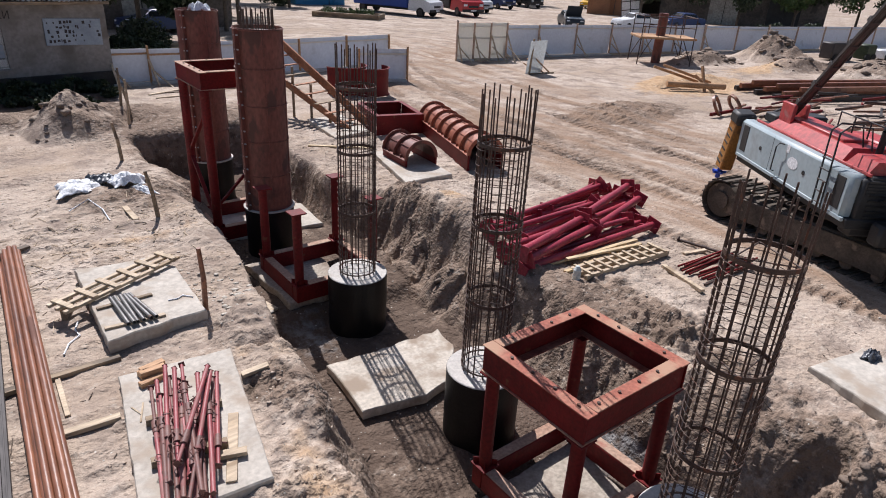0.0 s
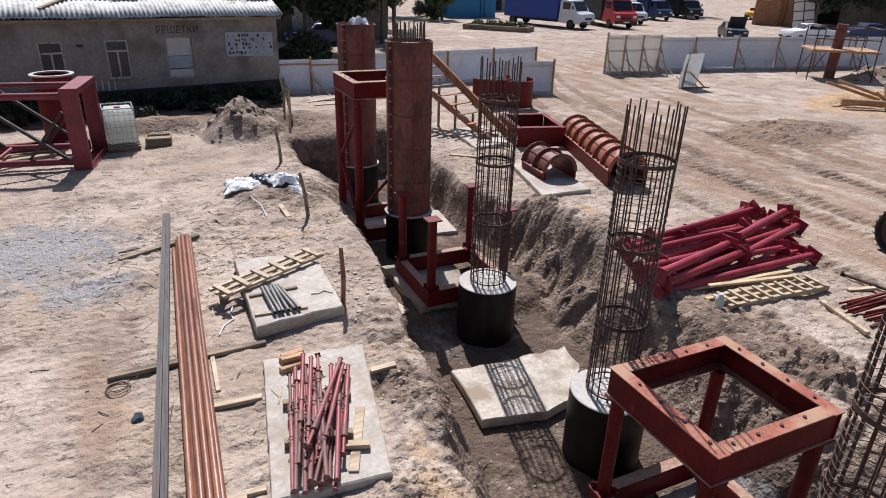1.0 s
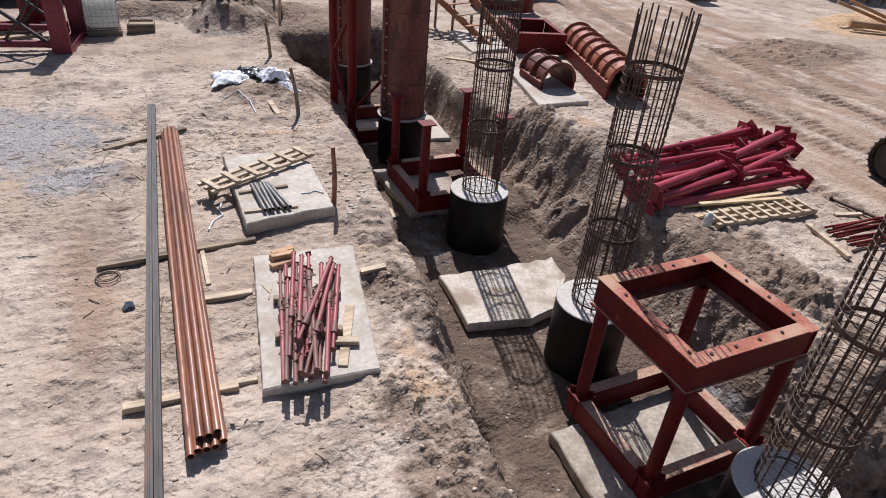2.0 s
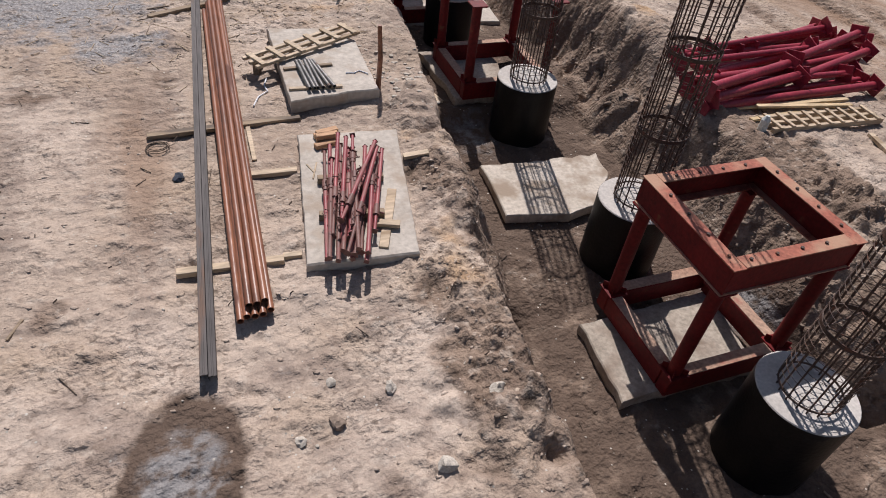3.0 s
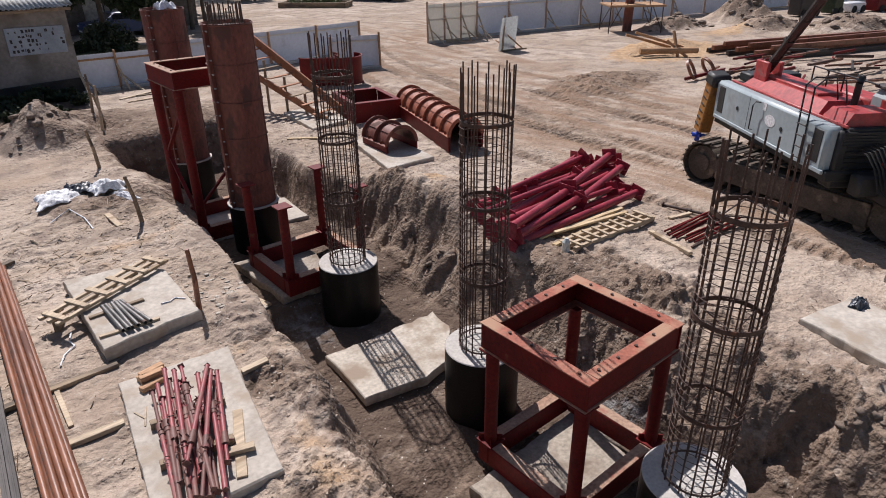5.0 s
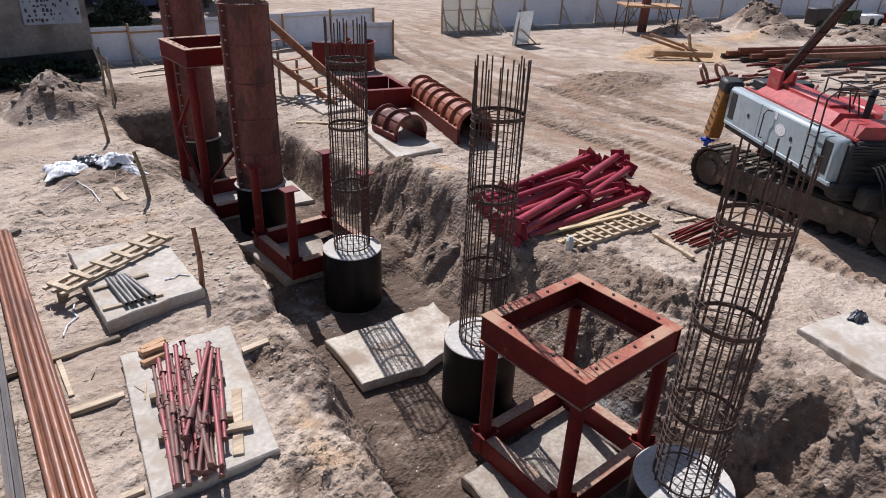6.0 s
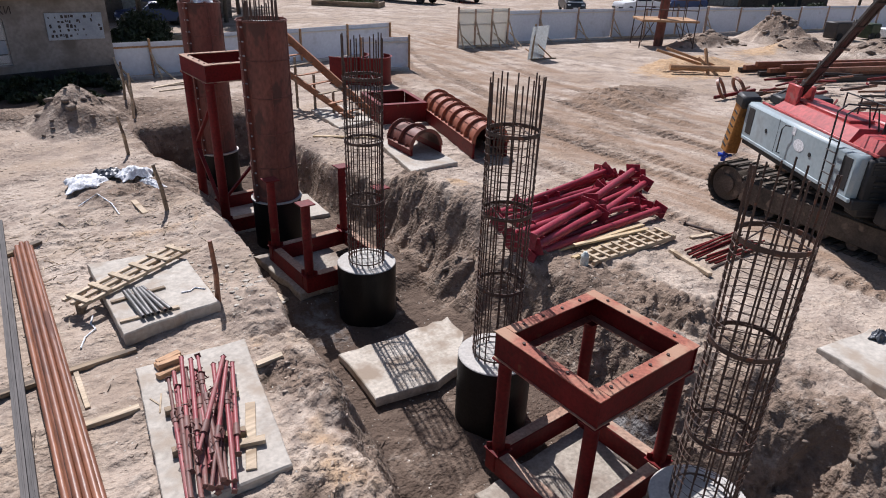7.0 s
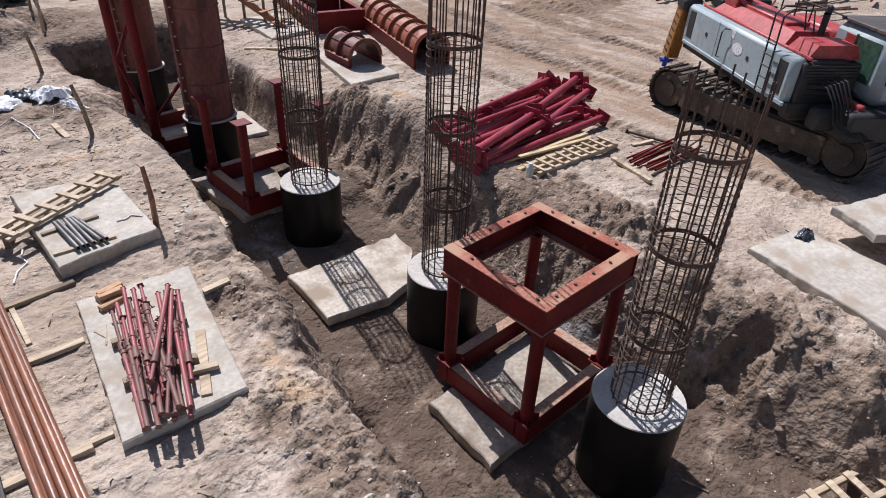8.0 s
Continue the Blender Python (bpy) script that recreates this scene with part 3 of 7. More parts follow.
def build_ground():
    xs, ys = axis(-7.2, 4.5, 0.031, 2400, 18.0, 0.08), axis(-2.5, 14.5, 0.032, 2400, 29.0, 0.1)
    gx, gy = np.meshgrid(xs, ys)
    z, pit, rough, tracks = height(gx, gy)
    GRID.extend((xs, ys, z))
    nx, ny = len(xs), len(ys)
    me = bpy.data.meshes.new("ground")
    i = np.arange(nx * ny).reshape(ny, nx)
    quads = np.stack([i[:-1, :-1], i[:-1, 1:], i[1:, 1:], i[1:, :-1]], -1).reshape(-1, 4)
    me.vertices.add(nx * ny)
    me.vertices.foreach_set("co", np.stack([gx, gy, z], -1).ravel())
    me.loops.add(quads.size)
    me.loops.foreach_set("vertex_index", quads.ravel())
    me.polygons.add(len(quads))
    me.polygons.foreach_set("loop_start", np.arange(0, quads.size, 4))
    me.polygons.foreach_set("use_smooth", np.ones(len(quads), bool))
    me.update(calc_edges=True)
    gravel = np.clip(1.2 - np.sqrt(((gx + 7.4) / 2.2) ** 2 + ((gy - 10.5) / 2.0) ** 2), 0, 1)
    gravel = np.maximum(gravel, 0.8 * np.clip(1.3 - np.sqrt(((gx + 6.4) / 0.9) ** 2 + ((gy - 8.6) / 0.8) ** 2), 0, 1))
    damp_shade = 1.25 * np.clip(1.5 - np.sqrt(((gx + 5.8 - 0.14 * (gy - 0.75)) / 0.5) ** 2 + ((gy - 0.6) / 0.9) ** 2), 0, 1)
    # Shade of the first frame's top beams, painted into the soil.
    damp_shade = damp_shade + 0.9 * bump_at(gx, gy, 1.4, 1.9, 0.5, 0.8)
    # Darker strip of ground before the house.
    damp_shade = damp_shade + 0.75 * step(20.2, 21.2, gy) * step(26.0, 25.0, gy) * step(0.4, -0.8, gx) * step(-26, -24, gx)
    # Pit floor and far hollow darkened; the spot beside pier 3 is painted shade.
    damp_shade = damp_shade + 0.62 * step(0.75, 1.0, pit) + 0.7 * bump_at(gx, gy, -0.7, 15.9, 1.0, 0.9) + 0.5 * bump_at(gx, gy, -0.9, 6.6, 0.5, 1.0)
    across = gx - 9.2 - 0.0105 * (np.clip(gy, 0, 40) - 4) ** 2 * np.sign(gy - 4)
    rut = step(-4.0, -1.5, across) * step(8.5, 5.0, across) * step(-6, 2, gy) * step(40, 30, gy)
    rut = np.maximum(rut, 0.8 * bump_at(gx, gy, -6.0, 5.5, 0.8, 2.2))
    # Dug soil tone; on the right-hand bank it also darkens for shaded faces.
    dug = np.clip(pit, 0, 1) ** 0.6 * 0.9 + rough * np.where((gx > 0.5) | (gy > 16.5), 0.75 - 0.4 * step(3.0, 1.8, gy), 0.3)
    # Churned soil spots; some, as at (-2.6, 4.2), darken for shade on the bank.
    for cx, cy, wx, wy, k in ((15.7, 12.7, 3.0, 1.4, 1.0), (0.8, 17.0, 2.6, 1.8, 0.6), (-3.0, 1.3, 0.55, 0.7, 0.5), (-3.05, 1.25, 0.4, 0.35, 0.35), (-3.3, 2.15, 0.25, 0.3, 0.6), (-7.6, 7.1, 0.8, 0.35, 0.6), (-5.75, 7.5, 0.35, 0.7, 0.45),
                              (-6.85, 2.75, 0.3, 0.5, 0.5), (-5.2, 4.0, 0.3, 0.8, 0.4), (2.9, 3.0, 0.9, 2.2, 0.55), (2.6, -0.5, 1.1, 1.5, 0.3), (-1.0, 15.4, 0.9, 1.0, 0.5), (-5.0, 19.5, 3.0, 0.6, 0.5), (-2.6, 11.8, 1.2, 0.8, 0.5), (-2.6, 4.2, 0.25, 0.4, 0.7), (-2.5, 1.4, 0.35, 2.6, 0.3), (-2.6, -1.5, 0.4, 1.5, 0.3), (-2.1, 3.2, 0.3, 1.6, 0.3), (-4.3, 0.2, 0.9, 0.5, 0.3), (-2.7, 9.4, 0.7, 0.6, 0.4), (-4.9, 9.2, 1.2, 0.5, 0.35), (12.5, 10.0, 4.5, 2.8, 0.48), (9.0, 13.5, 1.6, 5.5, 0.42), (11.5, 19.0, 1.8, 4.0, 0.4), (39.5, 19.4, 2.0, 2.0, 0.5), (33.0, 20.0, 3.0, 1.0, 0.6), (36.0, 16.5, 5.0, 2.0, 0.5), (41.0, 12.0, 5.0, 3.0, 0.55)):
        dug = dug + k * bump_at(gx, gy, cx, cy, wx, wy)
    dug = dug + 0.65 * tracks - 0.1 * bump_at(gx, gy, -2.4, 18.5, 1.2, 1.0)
    # ochre clay thrown up on the left-hand bank
    clay = bump_at(gx, gy, -2.75, 2.5, 0.32, 0.9) + 0.8 * bump_at(gx, gy, -2.35, 5.2, 0.35, 1.0) + 0.7 * bump_at(gx, gy, -2.9, 9.6, 1.6, 0.9) + 0.9 * bump_at(gx, gy, 3.2, 7.9, 0.6, 1.2)
    clay = 0.65 * clay + 2.0 * bump_at(gx, gy, 24.2, 15.4, 3.6, 1.8) + 0.9 * bump_at(gx, gy, 33.0, 17.0, 3.0, 1.2)
    for name, values in (("rut", rut), ("dug", np.clip(dug * (1 - 0.75 * np.clip(clay, 0, 1)), 0, 1)), ("clay", np.clip(clay, 0, 1)), ("gravel", gravel), ("damp_shade", damp_shade)):
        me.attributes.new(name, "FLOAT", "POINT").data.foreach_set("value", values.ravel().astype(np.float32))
    me.materials.append(M_SOIL)
    return tagged(new("ground", me), "dry trampled sandy soil with a long open dig and heaps of spoil", "ground", kind="structure")


ground = build_ground()


def ground_z(x, y):
    xs, ys, z = GRID
    i, j = int(np.searchsorted(xs, x)) - 1, int(np.searchsorted(ys, y)) - 1
    u, v = (x - xs[i]) / (xs[i + 1] - xs[i]), (y - ys[j]) / (ys[j + 1] - ys[j])
    return float((z[j, i] * (1 - u) + z[j, i + 1] * u) * (1 - v) + (z[j + 1, i] * (1 - u) + z[j + 1, i + 1] * u) * v)


# ---- the row of piers ----
PIERS = [(0.0, 0.0), (0.0, 3.14), (0.0, 6.52), (0.0, 10.27), (0.1, 14.2)]


def build_pier(x, y):
    t = thing("foundation_pier", pose(x, y, -1.3), "round concrete pier with black bitumen-coated side and bare grey top", "pier", "row of piers")
    g = Geo().rod((0, 0, 0), (0, 0, 1.285), 0.51, 48)
    part("coated_shaft", g, M_BITUMEN, t)
    g = Geo().rod((0, 0, 1.285), (0, 0, 1.297), 0.508, 48, 0.5)
    part("top_face", g, M_CAP, t, "bare pale concrete top")
    return t


def hoop_points(r, z, n=36):
    return [(r * math.cos(2 * math.pi * i / n), r * math.sin(2 * math.pi * i / n), z) for i in range(n)]


def build_cage(x, y, lift=0.0, top=3.75):
    t = thing("rebar_cage", pose(x, y, 0.0), "tall round cage of rusty reinforcing bars standing on a concrete pier", "rebar cage", "row of cages")
    bars = 18
    rng = random.Random(int(y * 10))
    for i in range(bars):
        a = 2 * math.pi * (i + 0.3 * rng.random()) / bars
        p = Vector((0.3 * math.cos(a), 0.3 * math.sin(a), 0))
        high = top - 0.1 * rng.random() - (0.35 if rng.random() < 0.12 else 0)
        q = p * (1 + rng.uniform(-0.03, 0.06)) + Vector((rng.uniform(-0.012, 0.012), rng.uniform(-0.012, 0.012), high))
        mid = p + Vector((0, 0, 2.0))
        g = Geo().sweep([p - Vector((0, 0, 0.05)), mid, q], 0.0095, 6)
        part("bar", g, M_REBAR, t)
    for z in (0.06, 1.08 + lift, 2.1 + lift, 3.1 + lift):
        flat = 0.045 if z > 0.5 else 0.02
        part("hoop", Geo().arc((0, 0, 0), 0.315, 0.012, z - flat / 2, z + flat / 2, n=40), M_REBAR, t)
    for k, z in enumerate((1.08 + lift, 2.1 + lift, 3.1 + lift)):
        g = Geo()
        for j in range(3):
            a = radians(35 + 60 * k + 120 * j)
            b = a + radians(120)
            g.rod((0.29 * math.cos(a), 0.29 * math.sin(a), z), (0.29 * math.cos(b), 0.29 * math.sin(b), z), 0.007, 6)
        part("cross_tie", g, M_REBAR, t)
    pts, turns = [], 32
    for i in range(turns * 20 + 1):
        a = 2 * math.pi * i / 20
        pts.append((0.317 * math.cos(a), 0.317 * math.sin(a), 0.04 + (3.06 + lift) * i / (turns * 20) + 0.006 * math.sin(a * 0.37)))
    part("spiral_tie", Geo().sweep(pts, 0.0042, 4), M_REBAR, t)
    return t


for px, py in PIERS:
    build_pier(px, py)
build_cage(0.0, 0.0, -0.16, 3.58)
build_cage(0.0, 3.14)
build_cage(0.0, 6.52, 0.06, 3.82)


def build_formwork(x, y, high, turn, base=0.02):
    """A column form of two bolted half shells with bands and flanges."""
    t = thing("column_formwork", pose(x, y, base, 0, 0, turn), "tall round column form of rusty bolted steel half shells", "formwork", "column forms")
    for s in (0, 180):
        g = Geo().arc((0, 0, 0), 0.475, 0.01, 0, high, s + 0.8, s + 179.2, n=28)
        shell = part("half_shell", g, M_FORM, t)
        for k in range(6):
            z = 0.03 + (high - 0.06) * k / 5
            part("band", Geo().arc((0, 0, 0), 0.492, 0.018, z - 0.008, z + 0.008, s + 3, s + 177, n=28), M_FORM, shell)
        for k in range(2):
            a = radians(s + 60 * (k + 1))
            c, sn = math.cos(a), math.sin(a)
            part("stiffener", Geo().beam((0.478 * c, 0.478 * sn, 0.04), (0.478 * c, 0.478 * sn, high - 0.04), 0.01, 0.014, (c, sn, 0), 0.002), M_FORM, shell)
    for s in (-1, 1):
        part("flange", Geo().box((s * 0.515, 0, high / 2), (0.09, 0.034, high)), M_FORM, t)
        for k in range(14):
            z = 0.12 + (high - 0.24) * k / 13
            part("bolt", Geo().rod((s * 0.525, -0.05, z), (s * 0.525, 0.05, z), 0.016, 6), M_GALV, t)
    part("concrete_ring", Geo().arc((0, 0, 0), 0.535, 0.06, -0.03, 0.0, n=40), M_CAP, t)
    return t


build_formwork(0.0, 10.27, 3.62, 18)
build_formwork(0.1, 14.2, 3.62, 35)


def stub_bars(x, y, z):
    t = thing("starter_bars", pose(x, y, z), "ring of dark starter bars rising from a filled form", "rebar")
    part("concrete_fill", Geo().rod((0, 0, -0.1), (0, 0, -0.04), 0.46, 32), M_CAP, t)
    rng = random.Random(6)
    for k in range(20):
        a = 2 * math.pi * k / 20
        p = Vector((0.31 * math.cos(a), 0.31 * math.sin(a), -0.06))
        part("bar", Geo().rod(p, p + Vector((rng.uniform(-0.02, 0.02), rng.uniform(-0.02, 0.02), 0.42 + rng.uniform(-0.06, 0.06))), 0.013, 6), M_REBAR, t)


stub_bars(0.0, 10.27, 3.6)




# ---- steel frames in the dig ----
def steel_frame(y0, y1, x0, x1, floor, top_z, beam_h, label, tops=True, plate_z=None, legs_r=0.082, braces=False):
    legs_r = 0.1 if braces else legs_r
    t = thing("steel_trestle", pose((x0 + x1) / 2, (y0 + y1) / 2, floor), label, "steel trestle", "frames between the piers")
    hx, hy, w = (x1 - x0) / 2, (y1 - y0) / 2, 0.17
    low = 0.3
    for s in (-1, 1):
        part("bottom_beam", Geo().box((s * (hx - w / 2), 0, low / 2), (w, 2 * hy - 0.36, low), bevel=0.012), M_RED, t)
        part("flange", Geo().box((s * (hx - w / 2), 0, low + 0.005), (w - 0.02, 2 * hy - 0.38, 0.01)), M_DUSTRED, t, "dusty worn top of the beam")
        part("bottom_beam", Geo().box((0, s * (hy - w / 2), low / 2), (2 * hx, w, low + 0.006), bevel=0.012), M_RED, t)
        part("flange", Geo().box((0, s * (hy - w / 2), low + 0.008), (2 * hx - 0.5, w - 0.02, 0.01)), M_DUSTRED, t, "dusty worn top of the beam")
    leg_top = (top_z - beam_h if tops else plate_z) - floor
    for sx in (-1, 1):
        for sy in (-1, 1):
            c = Vector((sx * (hx - 0.11), sy * (hy - 0.11), 0))
            leg = part("leg", Geo().rod(c + Vector((0, 0, low)), c + Vector((0, 0, leg_top)), legs_r, 20), M_RED, t)
            g = Geo().box(c + Vector((0, 0, low + 0.012)), (0.26, 0.26, 0.02))
            for k in range(4):
                a = radians(45 + 90 * k)
                g.beam(c + Vector((0.04 * math.cos(a), 0.04 * math.sin(a), low + 0.06)), c + Vector((0.15 * math.cos(a), 0.15 * math.sin(a), low + 0.06)), 0.01, 0.09)
            part("foot_plate", g, M_RED, leg)
            if tops:
                part("head_plate", Geo().box(c + Vector((0, 0, leg_top - 0.012)), (0.24, 0.24, 0.022)), M_RED, leg)
            else:
                part("head_plate", Geo().box(c + Vector((0, 0, leg_top + 0.012)), (0.27, 0.27, 0.024)), M_RED, leg)
    if braces:
        for sx in (-1, 1):
            x = sx * (hx - 0.11)
            part("brace", Geo().beam((x, -hy + 0.14, low + 0.1), (x, hy - 0.14, low + 1.35), 0.05, 0.08, (1, 0, 0)), M_RED, t)
            part("brace", Geo().beam((x, hy - 0.14, low + 1.45), (x, -hy + 0.14, low + 2.6), 0.05, 0.08, (1, 0, 0)), M_RED, t)
        part("tie_rod", Geo().rod((0.02, -hy + 0.05, low + 1.02), (0.74, -hy + 0.05, low + 1.78), 0.014, 8), M_GALV, t, "thin pale tie rod")
        part("tie_rod", Geo().rod((0.05, -hy + 0.07, low + 0.87), (0.75, -hy + 0.07, low + 0.88), 0.014, 8), M_GALV, t, "thin pale tie rod")
        part("brace", Geo().beam((-hx + 0.14, -hy + 0.1, low + 0.5), (hx - 0.14, -hy + 0.1, low + 1.9), 0.05, 0.07, (0, 1, 0)), M_RED, t)
    if tops:
        z0, z1 = top_z - beam_h - floor, top_z - floor
        for s in (-1, 1):
            for n, size, at in (("x", (0.02, 2 * hy, beam_h - 0.03), (s * (hx - 0.03), 0)), ("y", (2 * hx - 0.08, 0.02, beam_h - 0.03), (0, s * (hy - 0.03)))):
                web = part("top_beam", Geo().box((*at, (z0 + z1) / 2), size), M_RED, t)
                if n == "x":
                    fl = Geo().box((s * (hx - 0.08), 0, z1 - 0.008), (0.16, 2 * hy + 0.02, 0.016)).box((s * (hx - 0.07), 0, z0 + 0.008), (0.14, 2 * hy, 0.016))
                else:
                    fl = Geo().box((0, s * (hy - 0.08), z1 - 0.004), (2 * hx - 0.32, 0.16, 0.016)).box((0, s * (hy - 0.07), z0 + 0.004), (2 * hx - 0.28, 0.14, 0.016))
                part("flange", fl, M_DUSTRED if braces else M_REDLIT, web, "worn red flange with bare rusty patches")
                for k in range(4):
                    d = (-0.7 + 0.42 * k + 0.06 * s) * hy
                    at_ = (s * (hx - 0.09), d, z1 + 0.006) if n == "x" else (d, s * (hy - 0.09), z1 + 0.008)
                    part("bolt_hole_plug", Geo().rod(at_, (at_[0], at_[1], at_[2] + 0.014), 0.019, 8), M_REBAR, web)
    return t


FLOOR1 = -1.02
steel_frame(0.86, 2.40, -0.75, 0.98, FLOOR1, 1.03, 0.36, "square red steel frame on four legs standing on a concrete slab")
steel_frame(7.13, 8.78, -0.87, 0.85, -0.68, 1.0, 0.3, "red steel base frame with four short posts and flat head plates", tops=False, plate_z=0.98)
steel_frame(11.1, 12.75, -0.95, 0.78, -1.0, 2.7, 0.36, "tall red steel frame with four posts between two column forms", braces=True)


# ---- concrete slabs ----
def slab(name, corners, top, thick, label, seed=1, chips=(), concrete=None):
    """A worn concrete slab from its corners in plan, edges broken a little; chips: corners that are broken off."""
    rng = random.Random(seed)
    pts = []
    n = len(corners)
    for i in range(n):
        a, b = Vector(corners[i]), Vector(corners[(i + 1) % n])
        k = max(2, int((b - a).length / 0.16))
        nrm = Vector((-(b - a).y, (b - a).x)).normalized()
        for j in range(k):
            p = a.lerp(b, j / k)
            rag = chips[i] if i < len(chips) else 0.01
            pts.append(p + nrm * (rng.uniform(0, 1) * rag if 0 < j else -0.0) + Vector((rng.uniform(-0.006, 0.006), rng.uniform(-0.006, 0.006))))
    cen = sum(pts, Vector((0, 0))) / len(pts)
    bm = bmesh.new()
    lay = [[bm.verts.new((*(cen + (p - cen) * s), z)) for p in pts] for s, z in ((0.985, top), (1.0, top - 0.018), (1.002, top - thick * 0.6), (0.99, top - thick))]
    m = len(pts)
    bm.faces.new(lay[0])
    bm.faces.new(lay[3][::-1])
    for a, b in zip(lay, lay[1:]):
        for i in range(m):
            bm.faces.new((a[i], b[i], b[(i + 1) % m], a[(i + 1) % m]))
    me = bpy.data.meshes.new(name)
    bmesh.ops.recalc_face_normals(bm, faces=bm.faces)
    bmesh.ops.triangulate(bm, faces=[f for f in bm.faces if len(f.verts) > 4])
    bm.to_mesh(me)
    bm.free()
    me.materials.append(concrete or M_CONC)
    return solid(name, me, concrete or M_CONC, Matrix.Identity(4), label, "concrete slab", "loose slabs")


slab("concrete_slab", [(-4.42, 2.80), (-3.18, 2.70), (-2.71, 5.19), (-4.07, 5.32)], 0.15, 0.16, "thin grey concrete slab carrying a heap of steel props", 1)
slab("concrete_slab", [(-4.02, 6.1), (-2.66, 6.26), (-2.62, 7.9), (-2.95, 8.5), (-4.0, 8.58)], 0.19, 0.2, "broken pale concrete slab carrying a wooden ladder", 2, (0.05, 0.02, 0.06, 0.05, 0.02))
slab("concrete_slab", [(-1.27, 4.20), (-0.3, 4.00), (0.45, 4.15), (0.88, 4.85), (0.96, 5.39), (-1.17, 5.48)], -0.9, 0.16, "dusty tan concrete slab lying on the floor of the dig", 3, (0.02, 0.03, 0.06, 0.05, 0.07, 0.03), M_TANCONC)
slab("concrete_slab", [(-1.25, 0.93), (0.7, 0.9), (0.95, 2.2), (-1.15, 2.12)], FLOOR1 - 0.005, 0.19, "soil-stained concrete slab under the red steel frame", 4, (0.03, 0.02, 0.02, 0.03), M_DIRTYSHADECONC)
# Dark concrete here puts the column form's shade into the colour.
slab("concrete_slab", [(-0.98, 7.2), (0.3, 7.16), (0.42, 9.0), (-1.1, 9.1)], -0.684, 0.18, "soil-stained concrete slab under the short-posted frame, darkened for column shade", 5, (0.02, 0.06, 0.04, 0.07), M_DIRTYSHADECONC)
slab("concrete_slab", [(-1.05, 11.1), (1.0, 11.0), (1.6, 10.95), (1.75, 12.45), (1.0, 13.1), (-1.0, 13.1)], -1.004, 0.12, "grey concrete slab under the tall frame", 6)
slab("concrete_slab", [(3.0, -2.0), (4.7, -1.9), (4.8, 0.3), (3.62, 0.52)], 0.16, 0.16, "pale concrete slab at the edge of the dig", 7, (0.02, 0.02, 0.05, 0.03))
slab("concrete_slab", [(3.2, 9.76), (4.6, 9.75), (4.95, 12.2), (3.85, 12.36)], 0.13, 0.14, "white concrete slab under a short half shell", 8)




# ---- timber ----
def plank(a, b, wide, thick, z, label, material=None, name="plank", group="loose timber", category="plank"):
    """A sawn board from a to b in plan, with its underside at z (one value, or one for each end)."""
    za, zb = z if isinstance(z, tuple) else (z, z)
    g = Geo().beam((a[0], a[1], za + thick / 2), (b[0], b[1], zb + thick / 2), wide, thick, bevel=0.005)
    return solid(name, centred(g, a, b, min(za, zb)), material or M_WOOD, base_pose(a, b, min(za, zb)), label, category, group)


def base_pose(a, b, z):
    return pose((a[0] + b[0]) / 2, (a[1] + b[1]) / 2, z)


def centred(g, a, b, z):
    o = Vector(((a[0] + b[0]) / 2, (a[1] + b[1]) / 2, z))
    g.v = [tuple(Vector(p) - o) for p in g.v]
    return g


def gz(a, b, lift=-0.004):
    return (ground_z(*a) + lift, ground_z(*b) + lift)


for a, b, w, th, mat, lab in (
    ((-5.72, 3.14), (-4.62, 3.06), 0.10, 0.07, M_WOOD, "short pine batten under the long steel tubes"),
    ((-5.95, 5.80), (-3.92, 5.99), 0.11, 0.06, M_OLDWOOD, "dark-stained timber bearer under the long steel tubes"),
    ((-4.95, 4.66), (-4.20, 4.63), 0.10, 0.06, M_WOOD, "pine batten between steel tubes and slab"),
    ((-2.80, 4.58), (-2.46, 4.54), 0.10, 0.05, M_WOOD, "short pine batten end beside the slab"),
    ((-5.85, 9.62), (-4.45, 10.28), 0.12, 0.06, M_OLDWOOD, "dark timber bearer under the far tube ends"),
    ((-4.68, 4.98), (-4.66, 6.03), 0.06, 0.03, M_WOOD, "thin pine board beside the rusty tubes"),
    ((-4.62, 3.12), (-4.42, 3.1), 0.08, 0.05, M_WOOD, "pine offcut against the slab"),
    ((-2.62, 11.45), (-2.6, 10.6), 0.11, 0.03, M_WOOD, "weathered board lying on sand"),
    ((0.7, 22.6), (2.4, 23.4), 0.12, 0.04, M_WOOD, "pale board lying before the fence"),
    ((0.8, 22.0), (2.1, 22.15), 0.1, 0.04, M_WOOD, "pale board lying before the fence"),
    ((1.2, 22.9), (2.9, 22.6), 0.1, 0.04, M_OLDWOOD, "grey board lying before the fence"),
    ((2.7, 13.9), (4.3, 13.0), 0.10, 0.06, M_WOODY, "yellow board lying beside the dig"),
):
    plank(a, b, w, th, gz(a, b), lab, mat)

# ---- long steel tubes and channel ----
TUBE_R = 0.038


